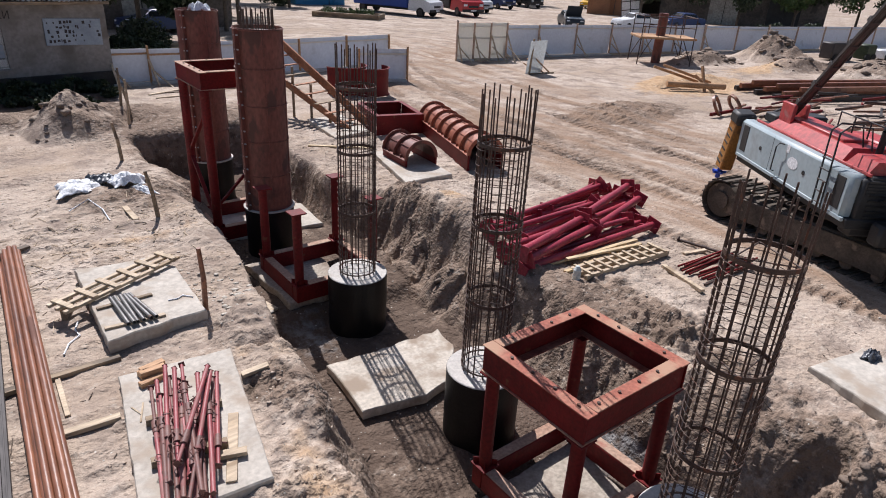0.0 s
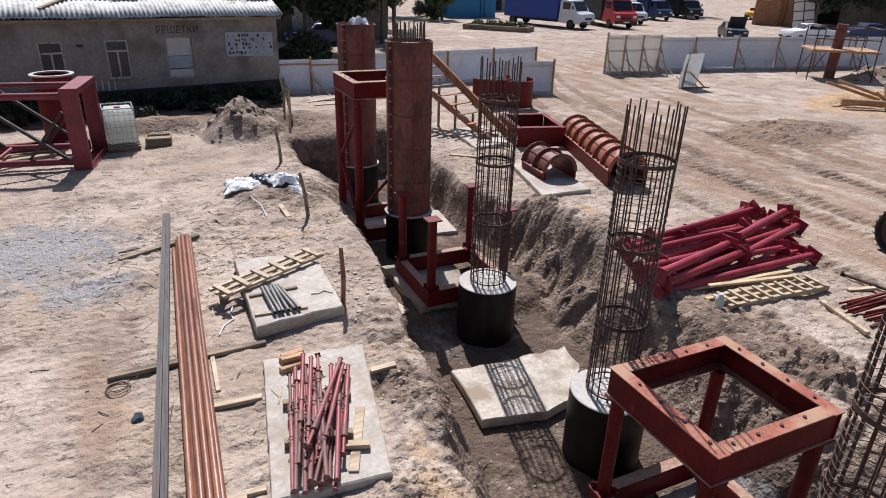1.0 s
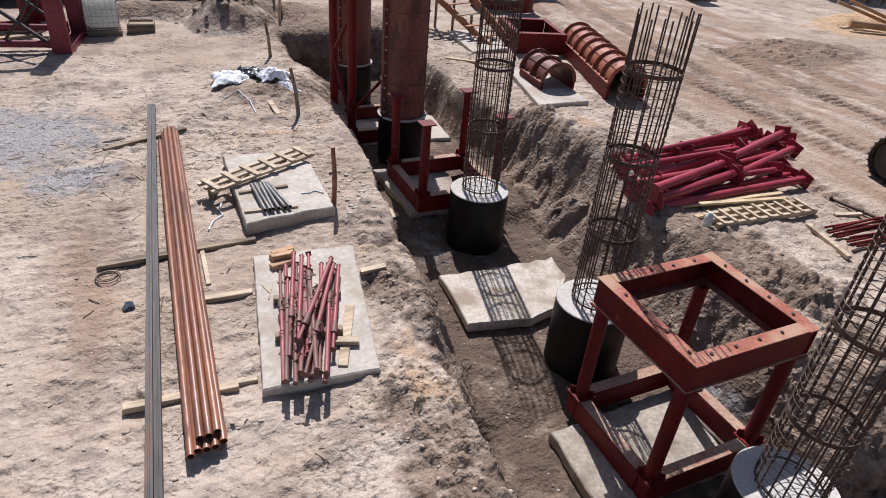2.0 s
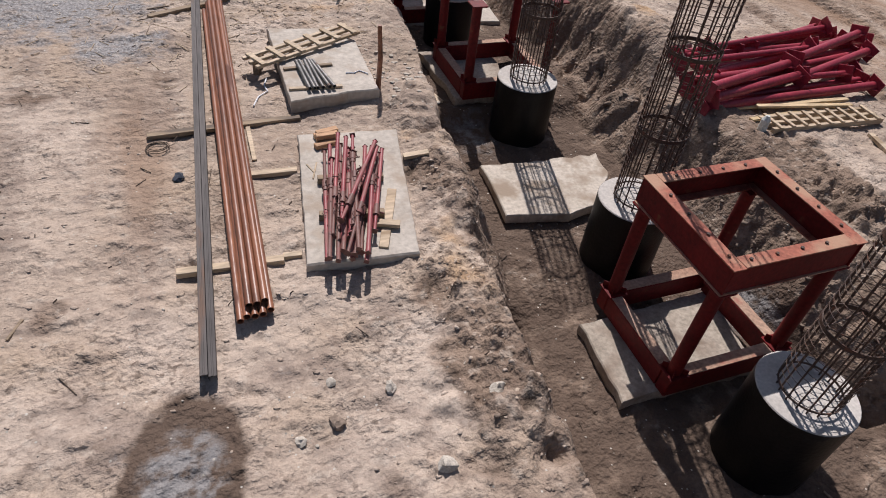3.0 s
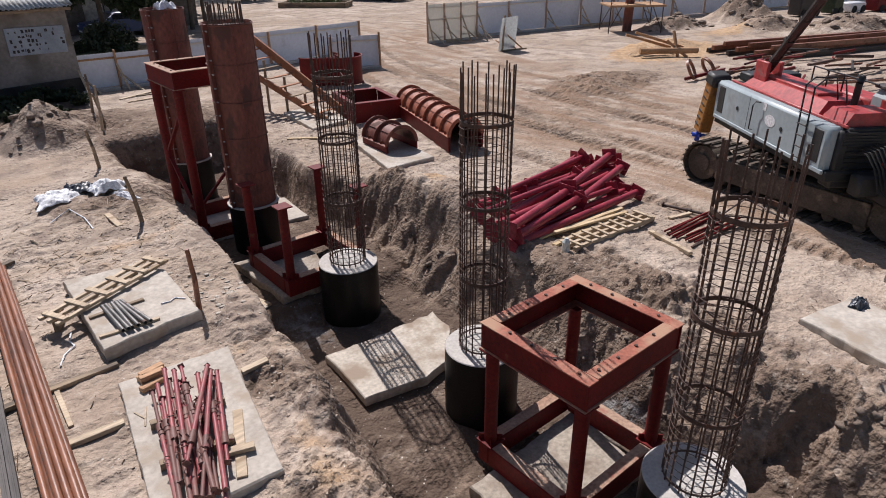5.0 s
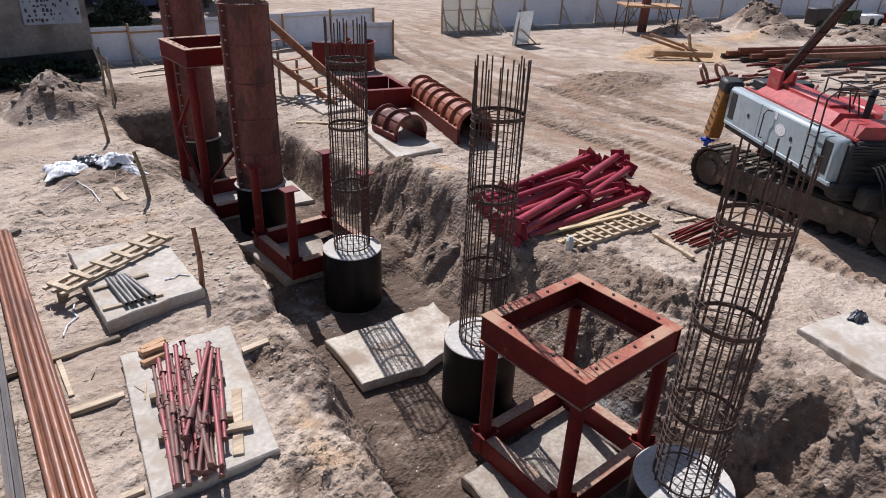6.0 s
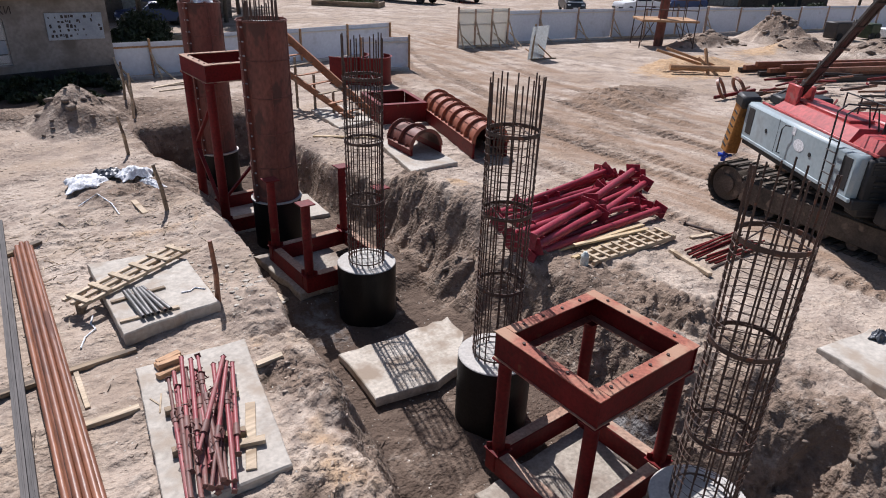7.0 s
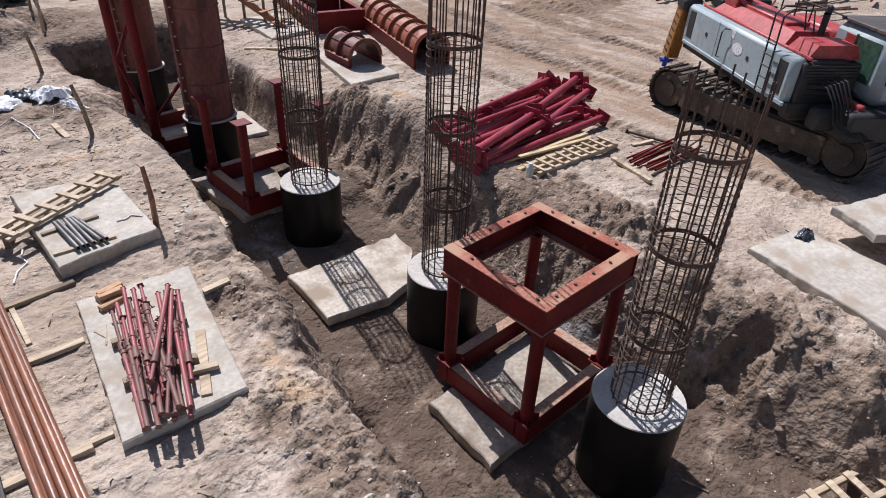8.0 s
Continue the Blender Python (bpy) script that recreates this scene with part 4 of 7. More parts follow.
def build_long_tubes():
    rng = random.Random(5)
    lay = [(-0.115, 0), (-0.038, 0), (0.039, 0), (0.116, 0), (-0.077, 1), (0.0, 1), (0.077, 1)]
    z0 = 0.085
    for k, (dx, row) in enumerate(lay):
        y0, y1 = 2.3 - 0.06 * rng.random() + (0.1 if row else 0), 10.05 - 0.2 * rng.random()
        a, b = Vector((-4.99 + dx, y0, z0 + TUBE_R + row * 0.067)), Vector((-4.74 + dx * 0.97, y1, z0 + TUBE_R + row * 0.067))
        g = Geo().rod((0, 0, 0), b - a, TUBE_R, 18, bore=TUBE_R - 0.006)
        solid("steel_tube", g, M_PIPE, Matrix.Translation(a), "long rust-brown steel tube in a bundle on bearers", "steel tube", "bundle of long tubes")
    a, b = Vector((-5.17, 2.22, z0 + 0.038)), Vector((-4.93, 9.6, z0 + 0.038))
    solid("steel_tube", Geo().rod((0, 0, 0), b - a, 0.036, 16, bore=0.031), M_PIPE, Matrix.Translation(a), "single rust-brown steel tube beside the bundle", "steel tube", "bundle of long tubes")


build_long_tubes()


def build_channels():
    for k, dx in enumerate((0.0, 0.074)):
        a, b = Vector((-5.55 + dx, 1.68 - 0.03 * k, 0.05)), Vector((-5.0 + dx, 11.4, 0.11))
        way = b - a
        x = Vector((way.y, -way.x, 0)).normalized()
        g = Geo()
        for off, z, w, h in ((0, 0.066, 0.07, 0.006), (-0.032, 0.033, 0.006, 0.066), (0.032, 0.033, 0.006, 0.066)):
            p = x * off + Vector((0, 0, z))
            g.beam(p, way + p, w, h, bevel=0.003)
        g.beam(Vector((0, 0, 0.071)), way + Vector((0, 0, 0.071)), 0.016, 0.007, bevel=0.002)
        solid("steel_channel", g, M_GREY, Matrix.Translation(a), "long grey mill-finish steel channel on timber bearers", "steel channel", "long channels")


build_channels()

# ---- steel props on the slab ----
M_PROP = surface("prop_red_paint", (0.24, 0.04, 0.048), (0.36, 0.1, 0.1), 2.5, 0.5, bump=0.1, bump_scale=40, spot=(0.27, 0.14, 0.12), spot_scale=5, spot_cut=0.55, soft=0.2, fine=0.2)
M_PROPOLD = surface("prop_rust", (0.12, 0.05, 0.042), (0.21, 0.1, 0.08), 4, 0.6, bump=0.15, bump_scale=40, spot=(0.27, 0.09, 0.085), spot_scale=5, spot_cut=0.56, soft=0.2, fine=0.2)
M_BLOCK = surface("orange_wood_block", (0.4, 0.22, 0.115), (0.56, 0.35, 0.2), 3, 0.8, bump=0.25, bump_scale=25, stretch=(0.2, 1, 1))


def build_prop(outer, inner, long=0.98):
    t = thing("steel_prop", pose(0, 0, 0), "telescopic steel prop with worn red paint, heaped on a slab", "steel prop", "heap of props")
    part("outer_tube", Geo().rod((0, -1.02, 0), (0, 0.28, 0), 0.026, 14), outer, t)
    part("inner_tube", Geo().rod((0, 0.28, 0), (0, long, 0), 0.02, 12), inner, t)
    g = Geo().rod((0, 0.2, 0), (0, 0.33, 0), 0.04, 14).rod((0, 0.25, -0.09), (0, 0.25, 0.09), 0.009, 6).rod((0, 0.14, 0), (0, 0.21, 0), 0.034, 12)
    part("collar", g, M_PROPOLD, t, "rusty threaded collar")
    pin = [(0.0, 0.36, 0.03), (0.07, 0.36, 0.05), (0.09, 0.42, 0.03), (0.05, 0.46, 0.035)]
    part("pin", Geo().sweep(pin, 0.006, 6), M_PROPOLD, t)
    for y, w in ((-1.023, 0.055), (long + 0.003, 0.07)):
        part("end_plate", Geo().box((0, y, 0), (w, 0.006, w), bevel=0.002), M_PROPOLD, t)
    return t


def lay_props():
    rng = random.Random(11)
    first = [build_prop(M_PROP, M_PROPOLD), build_prop(M_PROP, M_PROP, 0.6), build_prop(M_PROPOLD, M_PROP, 0.75)]
    used = [False] * 3
    # x and y of the middle, turn, layer
    rows = [(-4.02, 3.72, -11, 0), (-3.95, 3.8, -12, 0), (-3.88, 3.66, -13, 0), (-3.81, 3.82, -12, 0), (-3.73, 3.7, -15, 0), (-3.66, 3.62, -17, 0), (-3.58, 3.68, -16, 0), (-3.5, 3.55, -19, 0), (-3.43, 3.6, -18, 0),
            (-3.97, 3.66, -13, 1), (-3.85, 3.95, -14, 1), (-3.76, 3.72, -16, 1), (-3.68, 3.98, -12, 1), (-3.6, 3.58, -20, 1), (-3.5, 3.62, -17, 1),
            (-3.8, 3.76, -15, 2), (-3.68, 3.66, -12, 2), (-3.62, 3.52, -24, 2), (-3.62, 4.04, -13, 2), (-3.7, 3.6, -28, 3)]
    for k, (x, y, turn, layer) in enumerate(rows):
        turn = turn + 180 if k % 9 in (1, 4, 6, 8) else turn
        m = pose(x, y, 0.272 + 0.062 * layer, 1.2 * (rng.random() - 0.5), rng.uniform(-80, 80), turn)
        w = (0, 1, 2, 0, 2, 1, 0)[k % 7]
        if not used[w]:
            first[w].matrix_world, used[w] = m, True
        else:
            copy_thing(first[w], m)


lay_props()
plank((-4.14, 3.52), (-3.4, 3.40), 0.09, 0.09, 0.149, "dark timber bearer under the heap of props", M_OLDWOOD)
plank((-4.02, 4.20), (-3.22, 4.09), 0.09, 0.09, 0.149, "dark timber bearer under the heap of props", M_OLDWOOD)
plank((-3.17, 3.86), (-3.56, 2.86), 0.11, 0.025, 0.149, "pale pine board offcut lying on the slab")
plank((-3.58, 3.26), (-3.28, 3.16), 0.10, 0.05, 0.175, "short pine block lying across a board")
for k, (x, y, z, r) in enumerate(((-3.72, 5.18, 0.149, 8), (-3.71, 5.07, 0.149, 2), (-3.7, 5.15, 0.216, 14), (-3.76, 4.96, 0.149, 14), (-3.72, 5.06, 0.216, 4))):
    solid("wood_block", Geo().box((0, 0, 0.033), (0.3, 0.095, 0.066), bevel=0.006), M_BLOCK, pose(x, y, z, 0, 0, r), "orange-stained short wooden block stacked on the slab", "wood block", "stack of blocks")
for a, b in (((-4.06, 4.28), (-3.95, 4.62)), ((-4.08, 4.6), (-4.02, 4.42))):
    plank(a, b, 0.02, 0.012, 0.149, "thin wooden lath lying on the slab")


# ---- ladder and short pipes on the broken slab ----
def lattice_pallet(m, long, wide, rails, boards, label, name="wooden_pallet", thick=0.045, board_w=0.09, rise=0.03, material=None, rail_w=0.07, group="wooden pallets"):
    t = thing(name, m, label, name.split("_")[-1], group)
    mat = material or M_WOOD
    rng = random.Random(int(long * 100))
    for i in range(rails):
        y = -wide / 2 + rail_w / 2 + (wide - rail_w) * i / (rails - 1)
        part("rail", Geo().box((0, y, thick / 2), (long, rail_w, thick), bevel=0.005), mat, t)
    for i in range(boards):
        x = -long / 2 + 0.12 + (long - 0.24) * i / (boards - 1)
        turn = Euler((0, 0, radians(rng.uniform(-2, 2)))).to_matrix()
        part("board", Geo().box((x, rng.uniform(-0.01, 0.01), thick + rise / 2), (board_w, wide + rng.uniform(0, 0.05), rise), turn, 0.004), mat, t)
    return t


lattice_pallet(pose(-3.52, 7.74, 0.23, 0, -1.0, 27), 2.05, 0.42, 3, 6, "narrow pine lattice panel lying across a concrete slab", "slatted_pallet")
plank((-4.35, 7.35), (-4.2, 7.75), 0.08, 0.2, gz((-4.35, 7.35), (-4.2, 7.75)), "pine offcut propping a lattice panel", M_OLDWOOD)
plank((-3.05, 8.0), (-3.0, 8.3), 0.08, 0.04, 0.188, "pine offcut under a lattice panel", M_OLDWOOD)
plank((-3.96, 7.06), (-3.2, 7.1), 0.07, 0.035, 0.188, "dark batten under short steel pipes", M_OLDWOOD)
plank((-3.98, 6.44), (-3.2, 6.4), 0.07, 0.035, 0.188, "pine batten under short steel pipes", M_WOOD)
M_PIPEGREY = surface("dark_galvanised", (0.13, 0.125, 0.12), (0.24, 0.23, 0.22), 4, 0.45, 0.6, bump=0.1, bump_scale=40, spot=(0.13, 0.08, 0.06), spot_scale=6, spot_cut=0.6)
for k, (dx, dr) in enumerate(((0, 0), (0.062, 1), (0.124, -1), (0.19, 1), (0.255, 5), (0.31, 7))):
    g = Geo().rod((0, -0.44, 0), (0, 0.44, 0), 0.029, 16, bore=0.024)
    solid("short_pipe", g, M_PIPEGREY, pose(-3.72 + dx, 6.76, 0.252, 0, 0, 3 + dr), "short grey steel pipe lying on two battens", "pipe", "short pipes")


# ---- crimson struts ----
def build_strut(long, r):
    t = thing("steel_strut", pose(0, 0, 0), "crimson-primed tubular steel strut with square end plates", "steel strut", "heap of struts")
    part("tube", Geo().rod((-long / 2, 0, 0), (long / 2, 0, 0), r, 20), M_CRIMSON, t)
    for s in (-1, 1):
        part("end_plate", Geo().box((s * long / 2, 0, 0), (0.016, 0.32, 0.3), bevel=0.003), M_CRIMSON, t)
        for d in (-1, 1):
            x0 = s * (long / 2 - 0.01)
            a = [(x0, d * r * 0.9, -0.006), (x0, d * 0.15, -0.006), (x0 - s * 0.16, d * r * 0.95, -0.006)]
            b = [(p[0], p[1], 0.006) for p in a]
            part("gusset", Geo().add(a + b, [(0, 1, 2), (5, 4, 3), (0, 3, 4, 1), (1, 4, 5, 2), (2, 5, 3, 0)]), M_CRIMSON, t)
    return t


def lay_struts():
    rng = random.Random(21)
    kinds = [build_strut(3.9, 0.075), build_strut(2.3, 0.078), build_strut(3.2, 0.055)]
    used = [False] * 3
    # middle, turn, height of the axis, tilt, kind
    rows = [(4.3, 4.86, 3, 0.17, 0, 0), (4.6, 5.12, 1, 0.15, 0, 2), (4.4, 5.42, 4, 0.17, 0, 0), (5.0, 5.74, 6, 0.17, 0, 0), (5.0, 6.05, 2, 0.17, 0, 0), (5.4, 6.4, 5, 0.17, 0, 2), (5.2, 6.7, 4, 0.17, 0, 0),
            (3.55, 4.98, 9, 0.35, 0, 1), (3.5, 5.4, 6, 0.35, 1, 1), (5.75, 5.45, 12, 0.36, -1, 1), (4.9, 5.9, 9, 0.36, 0, 0), (5.7, 6.2, 3, 0.35, 0, 2), (4.8, 6.5, 7, 0.36, 0, 0),
            (5.8, 5.8, 14, 0.53, -1, 1), (3.9, 5.75, 8, 0.52, 2, 2), (4.9, 6.35, 10, 0.52, 0, 2), (3.4, 5.1, 15, 0.5, 1, 1), (5.6, 6.6, 16, 0.36, 0, 1), (4.3, 6.2, 1, 0.34, 0, 2), (4.1, 5.2, -4, 0.33, 0, 2)]
    for x, y, turn, z, tilt, kind in rows:
        x, turn, z = x - 0.1, turn + rng.uniform(-3, 3), z * 0.95
        m = pose(x, y, z + ground_z(x, y) * 0.5, rng.uniform(-40, 40), tilt, turn)
        if not used[kind]:
            kinds[kind].matrix_world, used[kind] = m, True
        else:
            copy_thing(kinds[kind], m)


lay_struts()
lattice_pallet(pose(4.28, 4.22, ground_z(4.28, 4.22), 0, 0, -3), 2.25, 0.42, 3, 9, "pine pallet with short slats beside the struts", "wooden_pallet", 0.09, 0.06)
for a, b, z in (((2.9, 4.80), (5.3, 4.66), 0.08), ((3.0, 4.45), (5.25, 4.52), 0.06), ((3.3, 4.7), (5.0, 4.42), 0.13)):
    plank(a, b, 0.09, 0.04, z + ground_z(4.2, 4.5), "fresh yellow plank leaning on the heap of struts", M_WOODY)
solid("plastic_bottle", Geo().rod((0, 0, 0), (0, 0, 0.2), 0.07, 14, 0.07).rod((0, 0, 0.2), (0, 0, 0.27), 0.07, 14, 0.03), surface("white_plastic", (0.62, 0.66, 0.62), (0.7, 0.74, 0.7), 3, 0.35, bump=0.05),
      pose(3.02, 4.2, ground_z(3.02, 4.2)), "white plastic bottle standing beside a pallet", "bottle")
lattice_pallet(pose(1.46, -2.3, max(ground_z(0.8, -1.8), ground_z(1.54, -2.3), ground_z(1.8, -2.0)) + 0.03, 0, -6, -20), 2.2, 1.0, 4, 8, "weathered pine pallet lying in the dig", "wooden_pallet", 0.08, 0.09)


def lay_bars():
    rng = random.Random(31)
    for k in range(14):
        y = 2.86 + 0.052 * k
        z = 0.02 + 0.035 * (k % 3) + ground_z(5.7, 3.3)
        a, b = Vector((4.98 + rng.uniform(-0.1, 0.15), y, z)), Vector((6.5 + rng.uniform(-0.2, 0.25), y - 0.05 + rng.uniform(-0.08, 0.08), z + 0.02))
        solid("steel_bar", Geo().rod((0, 0, 0), b - a, 0.02, 10), M_RED if k % 3 else M_REBAR, Matrix.Translation(a), "dark rusty steel bar in a small heap", "steel bar", "heap of bars")
    plank((4.88, 3.72), (4.6, 2.72), 0.09, 0.06, ground_z(4.7, 3.2), "pine batten at the ends of steel bars")
    plank((5.75, 3.85), (6.3, 3.72), 0.09, 0.05, ground_z(5.9, 3.7), "pine batten beside steel bars")
    a, b = Vector((6.3, 4.35, 0.06)), Vector((6.62, 3.0, 0.05))
    t = thing("steel_prop", Matrix.Translation(a + Vector((0, 0, ground_z(6.2, 3.9)))), "thin rusty prop with an end plate lying on sand", "steel prop")
    part("tube", Geo().rod((0, 0, 0), b - a, 0.028, 12), M_REBAR, t)
    part("end_plate", Geo().rod((0, 0, 0), (b - a).normalized() * 0.012, 0.07, 12), M_REBAR, t)
    part("collar", Geo().rod((b - a) * 0.35, (b - a) * 0.42, 0.045, 12), M_REBAR, t)


lay_bars()


# ---- half shells and other formwork parts ----
def half_shell_form(m, long, r, ribs, label, skirt=0.2, steel=M_SHELL):
    """A half-round form lying with its hollow down; its axis is the local y."""
    t = thing("half_shell_form", m, label, "formwork", "half shells")
    lie = Matrix(((1, 0, 0, 0), (0, 0, 1, 0), (0, 1, 0, 0), (0, 0, 0, 1)))
    part("shell", Geo().arc((0, 0, 0), r, 0.01, -long / 2, long / 2, 0, 180, 24, lie), steel, t)
    for k in range(ribs):
        y = -long / 2 + 0.012 + (long - 0.024) * k / (ribs - 1)
        part("rib", Geo().arc((0, 0, 0), r + 0.085, 0.09, y - 0.009, y + 0.009, 0, 180, 24, lie), steel, t)
    for s in (-1, 1):
        part("flange", Geo().box((s * (r + 0.045), 0, 0.008), (0.1, long, 0.016)), steel, t)
        for k in range(ribs - 1):
            y = -long / 2 + long * (k + 0.5) / (ribs - 1)
            part("gusset", Geo().box((s * (r + 0.03), y, 0.05), (0.06, 0.01, 0.08)), steel, t)
        part("side_channel", Geo().box((s * (r + 0.03), 0, -skirt / 2), (0.06, long, skirt)), M_RED, t)
    for a in (45, 90, 135):
        c, s = math.cos(radians(a)), math.sin(radians(a))
        part("stiffener", Geo().box(((r + 0.012) * c, 0, (r + 0.012) * s), (0.01, long - 0.03, 0.026), Euler((0, radians(90 - a), 0)).to_matrix()), steel, t)
    return t


half_shell_form(pose(4.36, 11.3, 0.3, 0, 0, -5), 1.25, 0.41, 3, "short rusty red-brown half-round form lying on a white slab", steel=M_FORM)
half_shell_form(pose(6.48, 11.95, 0.40, 0, 0, -18), 4.3, 0.44, 8, "long ribbed rusty orange half-round form lying on sand", 0.4)


def build_square_box():
    t = thing("steel_box", pose(6.08, 14.95, ground_z(6.08, 14.95), 0, 0, -14) @ Matrix.Diagonal((0.88, 1.16, 1, 1)), "low square box frame of red steel channels on the sand", "steel frame")
    for s in (-1, 1):
        for n, g in (("x", Geo().box((s * 0.88, 0, 0.3), (0.02, 1.76, 0.58)).box((s * 0.8, 0, 0.595), (0.17, 1.78, 0.016))),
                     ("y", Geo().box((0, s * 0.88, 0.3), (1.72, 0.02, 0.58)).box((0, s * 0.8, 0.6), (1.4, 0.17, 0.016)))):
            part("side", g, M_RED, t)


build_square_box()


def build_standing_shells():
    for k, (x, y, r, a0) in enumerate(((7.6, 20.6, 0.85, 190), (8.3, 19.8, 0.72, 200))):
        t = thing("standing_shell", pose(x, y, ground_z(x, y), 0, 0, 0), "dark red half-round steel form standing on end", "formwork", "standing shells")
        part("shell", Geo().arc((0, 0, 0), r, 0.012, 0, 1.05, a0, a0 + 180, 28), M_RED, t)
        for z in (0.02, 1.03):
            part("rib", Geo().arc((0, 0, 0), r + 0.05, 0.06, z - 0.01, z + 0.01, a0, a0 + 180, 28), M_RED, t)


build_standing_shells()
slab("concrete_slab", [(3.7, 14.2), (5.0, 14.4), (5.3, 16.7), (4.0, 16.6)], 0.12 + ground_z(4.4, 15.4), 0.14, "pale concrete slab under a stair", 9)


def build_stair():
    """A rough stair of orange boards leading down from a form."""
    t = thing("site_stair", pose(0, 0, 0), "rough stair of orange-stained boards with a red side channel", "stair")
    a, b = Vector((3.3, 18.6, 2.35)), Vector((4.6, 14.8, 0.14))
    across = Vector((0.75, 0.25, 0))
    part("stringer", Geo().beam(a + across, b + across, 0.06, 0.27), M_STAIR, t)
    part("stringer", Geo().beam(a - Vector((0, 0, 0.75)), b - Vector((0, 0.0, 0.1)) + (b - a) * -0.02, 0.06, 0.2), M_STAIR, t)
    for k in range(4):
        p = a.lerp(b, 0.12 + 0.2 * k)
        foot = Vector((p.x + 0.2, p.y, ground_z(p.x + 0.2, p.y) - 0.03))
        part("post", Geo().beam(foot, Vector((foot.x, foot.y, p.z)), 0.07, 0.07), M_OLDWOOD, t)
    for k in range(9):
        p = a.lerp(b, 0.06 + 0.105 * k)
        part("tread", Geo().beam(p - across * 0.3 - Vector((0, 0, 0.1)), p + across - Vector((0, 0, 0.1)), 0.13, 0.03), M_STAIR if k % 3 else M_OLDWOOD, t)


build_stair()


# ---- drilling rig ----
M_PANEL = surface("pale_grey_paint", (0.29, 0.35, 0.37), (0.36, 0.425, 0.445), 1.2, 0.45, bump=0.03, bump_scale=10, spot=(0.27, 0.28, 0.27), spot_scale=2.0, spot_cut=0.56, fine=0.1, soft=0.25)
M_HOOD = surface("faded_red_paint", (0.36, 0.04, 0.04), (0.45, 0.06, 0.055), 1.0, 0.45, bump=0.05, bump_scale=20, spot=(0.3, 0.09, 0.08), spot_scale=3, spot_cut=0.62)
M_BLACK = surface("black_steel", (0.012, 0.012, 0.013), (0.03, 0.03, 0.03), 3, 0.55, bump=0.1, bump_scale=30)
M_TRACK = surface("dusty_track_steel", (0.045, 0.036, 0.028), (0.12, 0.092, 0.07), 2.5, 0.85, bump=0.4, bump_scale=25, spot=(0.2, 0.15, 0.11), spot_scale=3, spot_cut=0.58)
M_YELLOW = surface("ochre_yellow_paint", (0.3, 0.12, 0.025), (0.4, 0.18, 0.035), 2, 0.5, bump=0.1, bump_scale=20, spot=(0.2, 0.1, 0.04), spot_scale=4, spot_cut=0.58)
M_BLUE = surface("blue_plastic", (0.01, 0.05, 0.4), (0.02, 0.09, 0.55), 2, 0.4, bump=0.05)
M_WHITE = surface("white_enamel", (0.7, 0.71, 0.72), (0.78, 0.79, 0.8), 2, 0.4, bump=0.04)
M_BOOM = surface("dark_boom_steel", (0.022, 0.018, 0.017), (0.05, 0.04, 0.036), 2, 0.6, bump=0.2, bump_scale=20, spot=(0.08, 0.055, 0.045), spot_scale=3, spot_cut=0.64)
M_GLASS = surface("dark_vehicle_glass", (0.012, 0.015, 0.018), (0.02, 0.025, 0.03), 1, 0.08, bump=0.0)
M_GREENGLASS = surface("green_tinted_glass", (0.03, 0.07, 0.05), (0.05, 0.1, 0.07), 1, 0.1, bump=0.0)
M_RUBBER = surface("tyre_rubber", (0.012, 0.012, 0.012), (0.03, 0.028, 0.026), 4, 0.85, bump=0.2, bump_scale=30)


def track_path(half, r, n=12):
    """Points and outward ways round a crawler track in the plane y, z."""
    pts = []
    k = 15
    for i in range(k):
        pts.append((-half + 2 * half * i / k, 2 * r, 0.0, 1.0))
    for i in range(n):
        a = math.pi / 2 - math.pi * i / n
        pts.append((half + r * math.cos(a), r + r * math.sin(a), math.cos(a), math.sin(a)))
    for i in range(k):
        pts.append((half - 2 * half * i / k, 0.0, 0.0, -1.0))
    for i in range(n):
        a = -math.pi / 2 - math.pi * i / n
        pts.append((-half + r * math.cos(a), r + r * math.sin(a), math.cos(a), math.sin(a)))
    return pts


def tapered(lo0, lo1, hi0, hi1):
    """A block whose top rectangle is smaller than its base: base corners lo0, lo1 and top corners hi0, hi1."""
    g = Geo()
    for (a, b, z), (c, d, _) in ((lo0, lo1), (hi0, hi1)):
        g.v += [(a, b, z), (c, b, z), (c, d, z), (a, d, z)]
    g.f = [(3, 2, 1, 0), (4, 5, 6, 7), (0, 1, 5, 4), (1, 2, 6, 5), (2, 3, 7, 6), (3, 0, 4, 7)]
    return g


